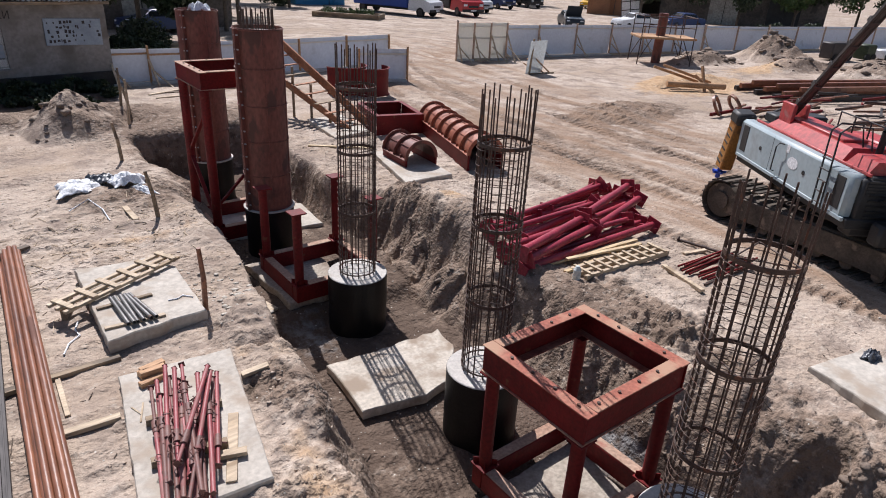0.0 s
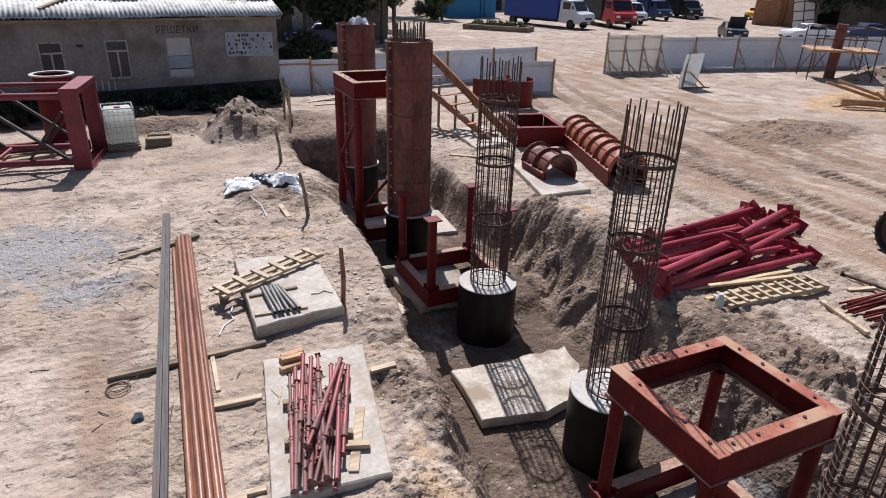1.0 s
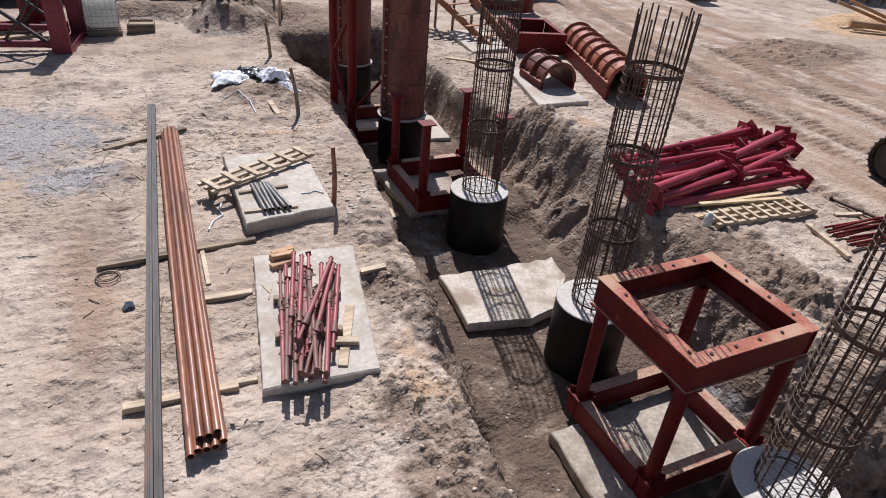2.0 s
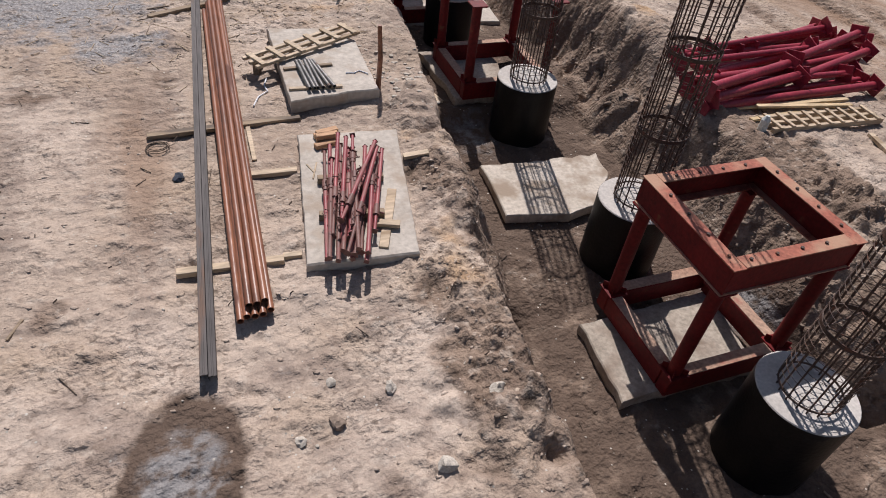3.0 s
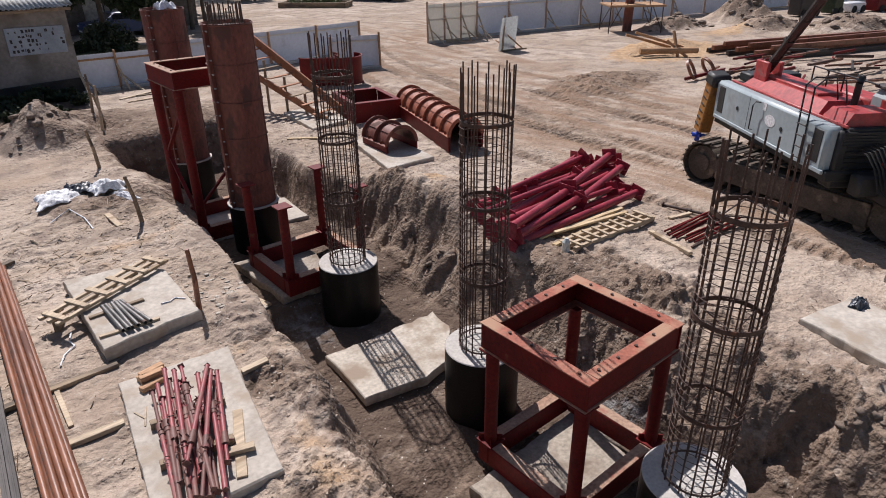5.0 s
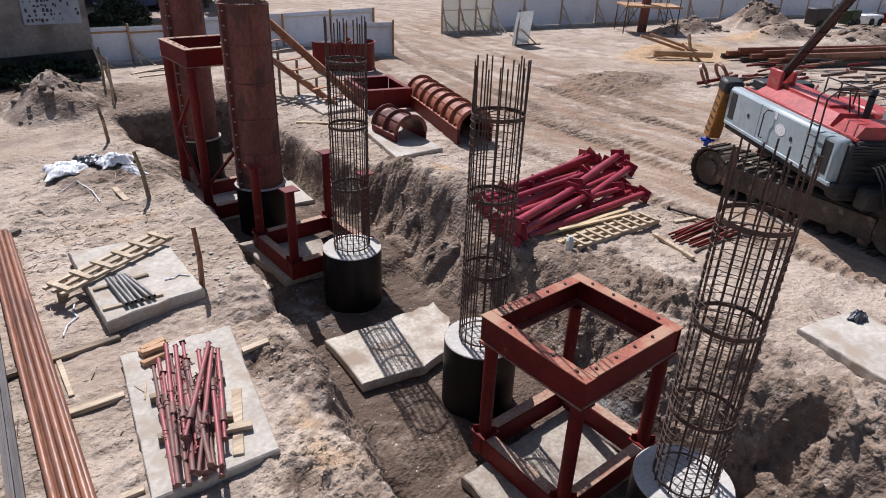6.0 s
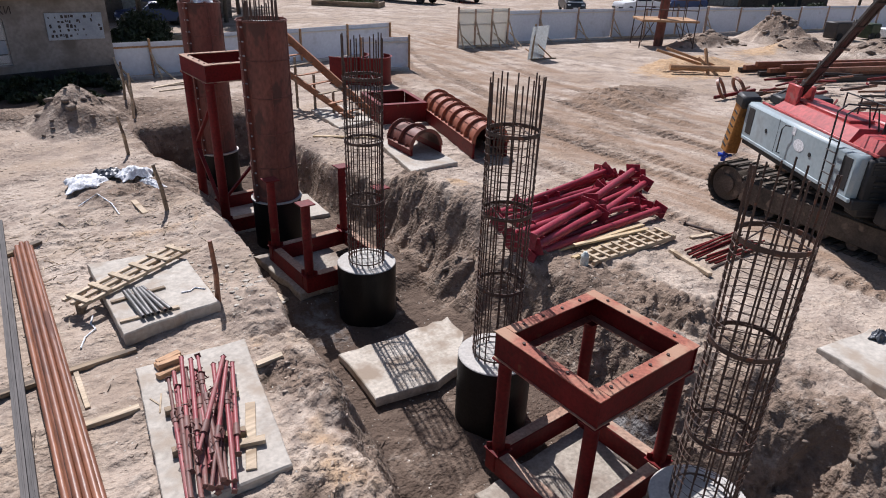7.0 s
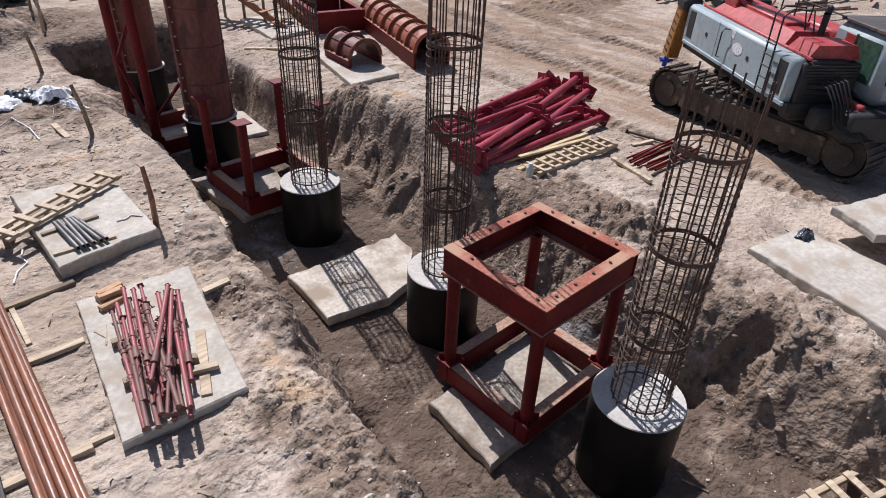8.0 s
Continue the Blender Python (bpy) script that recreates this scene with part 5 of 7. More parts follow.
def build_rig():
    t = thing("drilling_rig", pose(0, 0, 0), "crawler drilling rig with pale grey side panel and red hood", "drilling rig")
    base = pose(7.72, 2.63, 0.02, 0, 0, -9)
    half, r = 1.98, 0.44
    shoe = Geo().box((0, 0, 0), (0.66, 0.165, 0.03), bevel=0.004).box((0, 0.05, 0.03), (0.66, 0.022, 0.05), bevel=0.004)
    for x0 in (0.0, 2.35):
        frame_ = part("track_frame", Geo().box((x0 + 0.33, 0, r), (0.42, 2 * half - 0.1, 0.5), bevel=0.03).box((x0 + 0.07, 0, r - 0.02), (0.06, 2 * half - 0.75, 0.46), bevel=0.02), M_TRACK, t, "dusty crawler track")
        frame_.matrix_local = base
        me = shoe.mesh("track_shoe", M_TRACK)
        for y, z, ny, nz in track_path(half, r):
            rot = Matrix(((1, 0, 0), (0, nz, ny), (0, -ny, nz))).to_4x4()
            s = part("track_shoe", me, M_TRACK, frame_)
            s.matrix_local = Matrix.Translation((x0 + 0.33, y, z)) @ rot
        for y in (-half, half):
            g = Geo().rod((x0 + 0.08, y, r), (x0 + 0.6, y, r), r - 0.06, 28).rod((x0 + 0.02, y, r), (x0 + 0.06, y, r), 0.2, 20)
            part("drive_wheel", g, M_TRACK, frame_)
        for k in range(6):
            y = -half + 0.5 + (2 * half - 1.0) * k / 5
            part("track_roller", Geo().rod((x0 + 0.14, y, 0.16), (x0 + 0.5, y, 0.16), 0.12, 16), M_TRACK, frame_)
    deck = part("undercarriage", Geo().box((1.5, 0, 0.65), (2.0, 1.6, 0.5), bevel=0.04).rod((1.5, 0, 0.85), (1.5, 0, 1.12), 0.75, 32), M_BLACK, t)
    deck.matrix_local = base
    up = pose(9.5, 5.25, 0.07, 0, 0, -126.4)

    def p(name, g, mat, parent=t, label=""):
        ob = part(name, g, mat, parent, label)
        if parent is t:
            ob.matrix_local = up
        return ob

    p("house_frame", Geo().box((2.2, 1.35, 1.06), (4.3, 2.6, 0.2), bevel=0.02), M_BLACK)
    side = p("side_panel", Geo().box((2.12, 0.15, 1.515), (4.24, 0.3, 0.82), bevel=0.06).box((2.2, 0.01, 1.13), (4.2, 0.06, 0.07), bevel=0.01), M_PANEL, t, "pale grey side panel with two dark vents")
    p("engine_bay", Geo().box((2.2, 0.66, 1.5), (4.2, 0.7, 0.84), bevel=0.03).box((1.6, 1.6, 1.4), (3.0, 1.2, 0.5), bevel=0.03), M_BLACK)
    for x, w in ((0.32, 0.26), (3.98, 0.26)):
        p("vent", Geo().box((x, -0.002, 1.54), (w, 0.014, 0.58), bevel=0.004), M_BLACK, side)
    for x in (1.1, 2.85):
        p("lock", Geo().rod((x, 0.0, 1.52), (x, -0.012, 1.52), 0.045, 16), M_BLACK, side)
    for x in (1.55, 3.35):
        p("seam", Geo().box((x, -0.0005, 1.515), (0.012, 0.004, 0.76), bevel=0.001), M_BLACK, side)
    g = Geo()
    g.v = [(2.42 + 0.19 * math.cos(a), -0.006, 1.58 + 0.115 * math.sin(a)) for a in np.linspace(0, 2 * math.pi, 33)[:-1]]
    g.f = [tuple(range(32))]
    p("emblem", g, M_WHITE, side, "plain white oval badge")
    p("notice", Geo().box((2.15, -0.003, 1.8), (0.12, 0.006, 0.16), bevel=0.001), M_WHITE, side)
    p("grab_rail", Geo().sweep([(1.85, -0.02, 1.25), (1.85, -0.09, 1.27), (1.85, -0.09, 1.76), (1.95, -0.09, 1.86), (2.03, -0.03, 1.86)], 0.014, 8), M_BLACK, side)
    lad = p("ladder", Geo().rod((3.52, -0.1, 1.15), (3.4, -0.06, 2.5), 0.016, 8).rod((3.78, -0.1, 1.15), (3.66, -0.06, 2.5), 0.016, 8).sweep([(3.4, -0.06, 2.5), (3.38, 0.1, 2.62), (3.38, 0.5, 2.6), (3.38, 0.62, 2.2)], 0.016, 8).sweep([(3.66, -0.06, 2.5), (3.64, 0.1, 2.62), (3.64, 0.5, 2.6), (3.64, 0.62, 2.2)], 0.016, 8), M_BLACK)
    for k in range(5):
        p("rung", Geo().rod((3.51 - 0.019 * k, -0.1, 1.22 + 0.2 * k), (3.77 - 0.019 * k, -0.1, 1.22 + 0.2 * k), 0.013, 8), M_GREY if k < 4 else M_BLACK, lad)
    hood = p("hood", tapered((0.55, 0.26, 1.9), (3.42, 1.3, 1.9), (0.75, 0.5, 2.16), (3.3, 1.15, 2.16)).box((1.9, 0.8, 2.18), (2.0, 0.5, 0.08), bevel=0.03), M_HOOD, t, "faded red engine hood")
    p("hood_box", tapered((3.5, 0.26, 1.9), (4.2, 1.25, 1.9), (3.58, 0.42, 2.14), (4.17, 1.15, 2.14)), M_HOOD, hood)
    p("hood_rim", Geo().box((2.3, 0.24, 1.95), (4.1, 0.05, 0.05), bevel=0.01), M_HOOD, hood)
    for k in range(5):
        p("grille_slat", Geo().box((4.3, 0.72, 1.62 + 0.055 * k), (0.1, 0.95, 0.03), bevel=0.004), M_BLACK, hood)
    p("exhaust", Geo().rod((3.45, 0.9, 1.9), (3.45, 0.9, 2.5), 0.06, 14).rod((3.45, 0.9, 2.5), (3.38, 0.98, 2.6), 0.06, 14), M_BLACK)
    p("rear_box", Geo().box((0.25, 1.1, 2.02), (0.5, 1.2, 0.2), bevel=0.03), M_BLACK)
    eng = p("engine_end", Geo().box((4.16, 0.72, 1.35), (0.34, 1.1, 1.05), bevel=0.04), M_BLACK, t, "black engine grille")
    for k in range(7):
        p("slat", Geo().box((4.34, 0.66, 1.0 + 0.1 * k), (0.02, 0.66, 0.05), Euler((0, radians(30), 0)).to_matrix(), 0.003), M_BLACK, eng)
    # Plain black mass added to darken the space under the rig's end.
    p("pump_block", Geo().box((4.75, 1.55, 0.95), (0.7, 1.5, 0.55), bevel=0.06).box((4.62, 0.75, 1.0), (0.3, 0.7, 0.4), bevel=0.05), M_BLACK, t, "plain black block added for the dark under the rig's end")
    for k in range(6):
        y0 = 0.5 + 0.07 * k
        p("hose", Geo().sweep([(4.35, y0, 1.5 + 0.03 * k), (4.62, y0, 1.55 + 0.02 * k), (4.85, y0 + 0.04, 1.35), (4.98, y0 + 0.1, 1.0), (5.2, y0 + 0.3, 0.85)], 0.016, 8), M_RUBBER)
    cab = p("cab", Geo().box((3.95, 1.8, 1.8), (1.6, 0.95, 1.2), bevel=0.16), M_PANEL, t, "pale grey operator's cab with green-tinted glass")
    p("window", Geo().box((4.2, 1.32, 1.9), (0.62, 0.014, 0.7), bevel=0.004), M_GREENGLASS, cab)
    p("door_opening", Geo().box((3.71, 1.32, 1.9), (0.26, 0.012, 0.66), bevel=0.004), M_HOOD, cab, "red seat seen through the cab door")
    p("window", Geo().box((4.752, 1.8, 1.95), (0.012, 0.7, 0.65), bevel=0.004), M_GLASS, cab)
    p("window_bar", Geo().box((3.87, 1.315, 1.9), (0.05, 0.02, 0.74)), M_BLACK, cab)
    p("cab_roof", Geo().box((4.0, 1.8, 2.42), (1.5, 0.9, 0.06), bevel=0.02), M_GREY, cab)
    p("red_guard", Geo().box((2.3, 1.75, 1.95), (1.5, 0.5, 0.3), bevel=0.04), M_HOOD)
    p("red_pipe", Geo().box((4.6, 1.1, 1.25), (0.6, 0.12, 0.12), bevel=0.04), M_HOOD)
    for k in range(4):
        x = 1.4 + 0.5 * k
        p("guard_rail", Geo().rod((x, 1.34, 1.9), (x, 1.34, 2.45), 0.016, 8).rod((x, 1.34, 2.45), (x + 0.48, 1.34, 2.45), 0.016, 8), M_BLACK)
    foot, tip = Vector((0.92, 0.6, 2.33)), Vector(BOOM_TIP)
    p("boom_foot", Geo().box((0.95, 0.48, 2.25), (0.5, 0.08, 0.5), bevel=0.04).box((0.95, 0.76, 2.25), (0.5, 0.08, 0.5), bevel=0.04), M_HOOD)
    boom = p("boom", Geo().beam(foot, tip, 0.12, 0.14, bevel=0.04), M_BOOM, t, "dark steel boom rising over the hood")
    for s in (-1, 1):
        o = Vector((0, 0.08 * s, -0.08))
        p("boom_pipe", Geo().rod(foot + o, tip + o, 0.022, 8), M_BOOM, boom)
    for k in range(8):
        q = foot.lerp(tip, 0.06 + 0.12 * k)
        p("boom_clamp", Geo().beam(q - (tip - foot).normalized() * 0.05, q + (tip - foot).normalized() * 0.05, 0.15, 0.17), M_BOOM, boom)
    # yellow slotted box with a blue star knob at the rear end
    yb = p("yellow_jack", Geo().beam((-0.36, 0.0, 0.62), (-0.24, 0.08, 1.85), 0.3, 0.34, (1, 0, 0), 0.03), M_YELLOW, t, "ochre yellow slotted jack housing")
    for k in range(6):
        f = 0.15 + 0.13 * k
        c = Vector((-0.42, 0.0, 0.62)).lerp(Vector((-0.22, 0.1, 1.85)), f)
        p("slot", Geo().box(c + Vector((0.01, -0.155, 0)), (0.2, 0.03, 0.045), Euler((0, radians(20), 0)).to_matrix()), M_BLACK, yb)
    p("jack_hood", Geo().box((-0.2, 0.12, 1.9), (0.45, 0.45, 0.3), Euler((0, radians(9), 0)).to_matrix(), 0.06), M_BLACK, yb)
    p("bracket", Geo().beam((-0.25, 0.15, 1.55), (0.05, 0.35, 1.5), 0.14, 0.2), M_BLACK, yb)
    g = Geo().rod((-0.45, -0.02, 0.6), (-0.47, -0.04, 0.34), 0.06, 12)
    for k in range(5):
        a = 2 * math.pi * k / 5
        g.rod((-0.46, -0.03, 0.48), (-0.46 + 0.17 * math.cos(a), -0.03 + 0.17 * math.sin(a), 0.5), 0.045, 8, 0.03)
    p("star_knob", g, M_BLUE, yb, "bright blue star-shaped knob")
    return t


BOOM_TIP = (4.52, 0.29, 5.99)
build_rig()


# ---- site house ----
M_WALL = surface("old_plaster", (0.22, 0.205, 0.19), (0.3, 0.28, 0.258), 0.8, 0.9, bump=0.3, bump_scale=14, spot=(0.16, 0.14, 0.12), spot_scale=1.2, spot_cut=0.5, soft=0.2, fine=0.2)
M_ROOF = surface("asbestos_sheet", (0.42, 0.42, 0.4), (0.6, 0.6, 0.57), 1.0, 0.85, bump=0.15, bump_scale=30, spot=(0.3, 0.29, 0.26), spot_scale=2.2, spot_cut=0.56)
M_FRAME = surface("peeling_white_paint", (0.42, 0.42, 0.4), (0.6, 0.6, 0.57), 3, 0.7, bump=0.15, bump_scale=30, spot=(0.25, 0.2, 0.15), spot_scale=6, spot_cut=0.58)
M_SIGN = surface("weathered_sign_sheet", (0.24, 0.29, 0.35), (0.4, 0.46, 0.52), 1.5, 0.6, bump=0.05, soft=0.2, fine=0.1, spot=(0.36, 0.38, 0.42), spot_scale=4, spot_cut=0.58)
M_INK = surface("dark_paint_lettering", (0.035, 0.03, 0.03), (0.06, 0.05, 0.05), 4, 0.8, bump=0.0)
M_CHALK = surface("pale_paint_lettering", (0.5, 0.5, 0.49), (0.6, 0.6, 0.58), 4, 0.85, bump=0.0)
M_DUSTGLASS = surface("dusty_window_glass", (0.035, 0.036, 0.042), (0.07, 0.07, 0.078), 2, 0.35, bump=0.0)
HOUSE = pose(0.1, 24.8, 0, 0, 0, 8.4)


def wall_with_openings(x0, x1, z0, z1, thick, holes):
    """A wall in one piece on the local plane y = 0 (thickness towards +y) with rectangular holes (x0, x1, z0, z1)."""
    g = Geo()
    xs = sorted({x0, x1, *(h[0] for h in holes), *(h[1] for h in holes)})
    zs = sorted({z0, z1, *(max(z0, h[2]) for h in holes), *(h[3] for h in holes)})
    nx, nz = len(xs), len(zs)
    g.v = [(x, y, z) for y in (0.0, thick) for z in zs for x in xs]

    def full(i, j):
        if not (0 <= i < nx - 1 and 0 <= j < nz - 1):
            return False
        cx, cz = (xs[i] + xs[i + 1]) / 2, (zs[j] + zs[j + 1]) / 2
        return not any(h[0] < cx < h[1] and h[2] < cz < h[3] for h in holes)

    at = lambda i, j, k: k * nx * nz + j * nx + i
    for j in range(nz - 1):
        for i in range(nx - 1):
            if full(i, j):
                g.f += [(at(i, j, 0), at(i + 1, j, 0), at(i + 1, j + 1, 0), at(i, j + 1, 0)), (at(i, j, 1), at(i, j + 1, 1), at(i + 1, j + 1, 1), at(i + 1, j, 1))]
    for j in range(nz):
        for i in range(nx):
            if i < nx - 1 and full(i, j) != full(i, j - 1):
                g.f.append((at(i, j, 0), at(i, j, 1), at(i + 1, j, 1), at(i + 1, j, 0)))
            if j < nz - 1 and full(i, j) != full(i - 1, j):
                g.f.append((at(i, j, 0), at(i, j + 1, 0), at(i, j + 1, 1), at(i, j, 1)))
    return g


def build_house():
    t = thing("site_house", HOUSE, "long low plastered house with dirty walls and a corrugated roof", "house")
    holes = [(-8.3, -7.55, 1.3, 2.32), (-6.25, -5.5, 0.98, 2.32), (-4.25, -3.32, 0.88, 2.35), (-11.2, -10.4, 1.1, 2.3), (-14.2, -13.4, 1.1, 2.3)]
    part("front_wall", wall_with_openings(-23, 0, -0.1, 3.0, 0.3, holes), M_WALL, t)
    for x in (-22.85, -0.15):
        part("end_wall", Geo().box((x, 3.65, 1.45), (0.3, 6.7, 3.1), bevel=0.003), M_WALL, t)
    part("back_wall", Geo().box((-11.5, 7.15, 1.45), (23, 0.3, 3.1), bevel=0.003), M_WALL, t)
    # Blotchy plinth, much darker than the wall above it.
    part("plinth", Geo().box((-11.5, -0.04, 0.25), (23.1, 0.08, 0.7), bevel=0.01), surface("dark_plinth", (0.02, 0.018, 0.017), (0.05, 0.045, 0.04), 1.5, 0.85, bump=0.3, bump_scale=12, spot=(0.11, 0.095, 0.08), spot_scale=1.6, spot_cut=0.6), t, "dark blotchy plinth")
    part("ceiling_slab", Geo().box((-11.5, 3.65, 2.92), (22.3, 6.6, 0.1), bevel=0.003), M_WALL, t)
    for k, (a, b, lo, hi) in enumerate(holes):
        w = part("window", Geo().box(((a + b) / 2, 0.12, hi - 0.03), (b - a, 0.07, 0.06)).box(((a + b) / 2, 0.12, lo + 0.03), (b - a, 0.07, 0.06))
                 .box((a + 0.03, 0.12, (lo + hi) / 2), (0.06, 0.07, hi - lo - 0.12)).box((b - 0.03, 0.12, (lo + hi) / 2), (0.06, 0.07, hi - lo - 0.12)), M_FRAME, t)
        if k == 2:
            part("board", Geo().box(((a + b) / 2, 0.07, lo + 1.13), (b - a - 0.1, 0.03, 0.62)), M_CHALK, w, "whitewashed board closing a window")
            part("board", Geo().box(((a + b) / 2, 0.07, lo + 0.2), (b - a - 0.1, 0.03, 0.25)), M_CHALK, w, "whitewashed board closing a window")
            part("board", Geo().box(((a + b) / 2, 0.08, lo + 0.58), (b - a - 0.1, 0.03, 0.44)), M_SIGN, w)
        else:
            part("pane", Geo().box(((a + b) / 2, 0.14, (lo + hi) / 2), (b - a - 0.1, 0.012, hi - lo - 0.1)), M_DUSTGLASS, w)
            part("mullion", Geo().box(((a + b) / 2, 0.11, (lo + hi) / 2 - 0.15), (0.06, 0.05, hi - lo - 0.45)).box(((a + b) / 2, 0.11, hi - 0.38), (b - a - 0.1, 0.05, 0.06)), M_FRAME, w)
        part("sill", Geo().box(((a + b) / 2, -0.03, lo - 0.03), (b - a + 0.12, 0.1, 0.05)), M_WALL, w)
    part("vent", Geo().box((-7.03, 0.0, 2.17), (0.2, 0.03, 0.09)), M_BLACK, t)
    # corrugated roof of overlapping sheets, two slopes
    pitch, over, ridge = 0.36, 0.36, 3.75
    rng = random.Random(8)
    for s in (0, 1):
        for row in range(3):
            g = Geo()
            lo, hi = -over + (ridge + over) * row / 3 - (0.12 if row else 0), -over + (ridge + over) * (row + 1) / 3
            n = int(23.6 / 0.0375)
            for i in range(n + 1):
                x = -23.4 + 23.6 * i / n
                wave = 0.025 * math.sin(2 * math.pi * x / 0.15)
                sag = 0.015 * math.sin(x * 1.3 + row) + 0.012 * math.sin(x * 5.6)
                for q, dz in ((lo, 0.0), (hi, 0.0)):
                    y = q if s == 0 else 2 * ridge - q
                    ragged = -0.03 * (math.floor(x / 1.13) * 7919 % 3 - 1) if q == lo and row == 0 else 0
                    g.v.append((x, y + (ragged if s == 0 else -ragged), 3.06 + (q + over) * pitch + wave + sag + 0.012 * (3 - row) + dz))
            g.f = [(2 * i, 2 * i + 2, 2 * i + 3, 2 * i + 1) if s == 0 else (2 * i, 2 * i + 1, 2 * i + 3, 2 * i + 2) for i in range(n)]
            ob = part("roof_sheet", g, M_ROOF, t)
            ob.modifiers.new("thick", "SOLIDIFY").thickness = 0.008
    part("fascia", Geo().box((-11.6, -over + 0.05, 3.0), (23.4, 0.03, 0.1)), M_OLDWOOD, t)
    part("gable", Geo().add([(0, 0, 3.0), (0, 7.3, 3.0), (0, 3.65, 4.4), (-0.3, 0, 3.0), (-0.3, 7.3, 3.0), (-0.3, 3.65, 4.4)], [(0, 1, 2), (5, 4, 3), (0, 2, 5, 3), (2, 1, 4, 5), (1, 0, 3, 4)]), M_WALL, t)
    part("loose_board", Geo().beam((-8.0, 0.3, 3.36), (-6.6, 1.6, 3.85), 0.2, 0.05), M_OLDWOOD, t)
    board = part("notice_board", Geo().box((-1.15, -0.03, 2.02), (1.85, 0.03, 0.9), Euler((0, radians(1.5), 0)).to_matrix()), M_SIGN, t, "blue-grey notice sheet with dark unreadable lettering")
    rng = random.Random(4)
    for row in range(5):
        x = -1.98
        while x < -0.35:
            w = rng.uniform(0.025, 0.09)
            if rng.random() < (0.7 if x < -1.15 else 0.3):
                lean = Euler((0, radians(rng.uniform(-12, 12)), 0)).to_matrix()
                part("bar", Geo().box((x + w / 2, -0.047, 2.35 - 0.155 * row + rng.uniform(-0.02, 0.02)), (w, 0.006, rng.uniform(0.05, 0.13)), lean, 0.001), M_INK, board)
            x += w + rng.uniform(0.015, 0.06)
    for k in range(5):
        part("pale_bar", Geo().box((-6.95 + 0.2 * k, -0.003, 0.76), (0.05, 0.006, 0.45 - 0.07 * (k % 2)), bevel=0.001), M_CHALK, t)
    cu = bpy.data.curves.new("word", "FONT")
    cu.body, cu.size, cu.extrude, cu.space_character = "РЕШЕТКИ", 0.42, 0.003, 1.02
    tmp = bpy.data.objects.new("word", cu)
    scene.collection.objects.link(tmp)
    me = bpy.data.meshes.new_from_object(tmp.evaluated_get(bpy.context.evaluated_depsgraph_get()))
    bpy.data.objects.remove(tmp)
    me.materials.clear()
    me.materials.append(M_INK)
    ob = new("painted_word", me)
    ob.parent = t
    wide = max(v.co.x for v in me.vertices)
    ob.matrix_local = pose(-4.52, -0.004, 2.5, 90, 0, 0) @ Matrix.Diagonal((1.5 / wide, 0.85, 1, 1))
    tagged(ob, "dark hand-painted word on the wall")
    return t


build_house()


# ---- fences ----
M_SHEET = surface("grey_flat_sheet", (0.62, 0.66, 0.73), (0.7, 0.74, 0.8), 0.7, 0.8, bump=0.04, bump_scale=8, spot=(0.55, 0.58, 0.62), spot_scale=1.2, spot_cut=0.62, fine=0.08)
M_SHEETTAN = surface("tan_plywood", (0.68, 0.62, 0.53), (0.8, 0.74, 0.65), 0.9, 0.8, bump=0.04, bump_scale=8, spot=(0.5, 0.45, 0.38), spot_scale=1.2, spot_cut=0.62, fine=0.1)
let_light_through(M_SHEETTAN, 0.3)
M_FENCEPOST = surface("sun_bleached_post", (0.42, 0.28, 0.2), (0.58, 0.42, 0.32), 2, 0.8, bump=0.2, bump_scale=20)


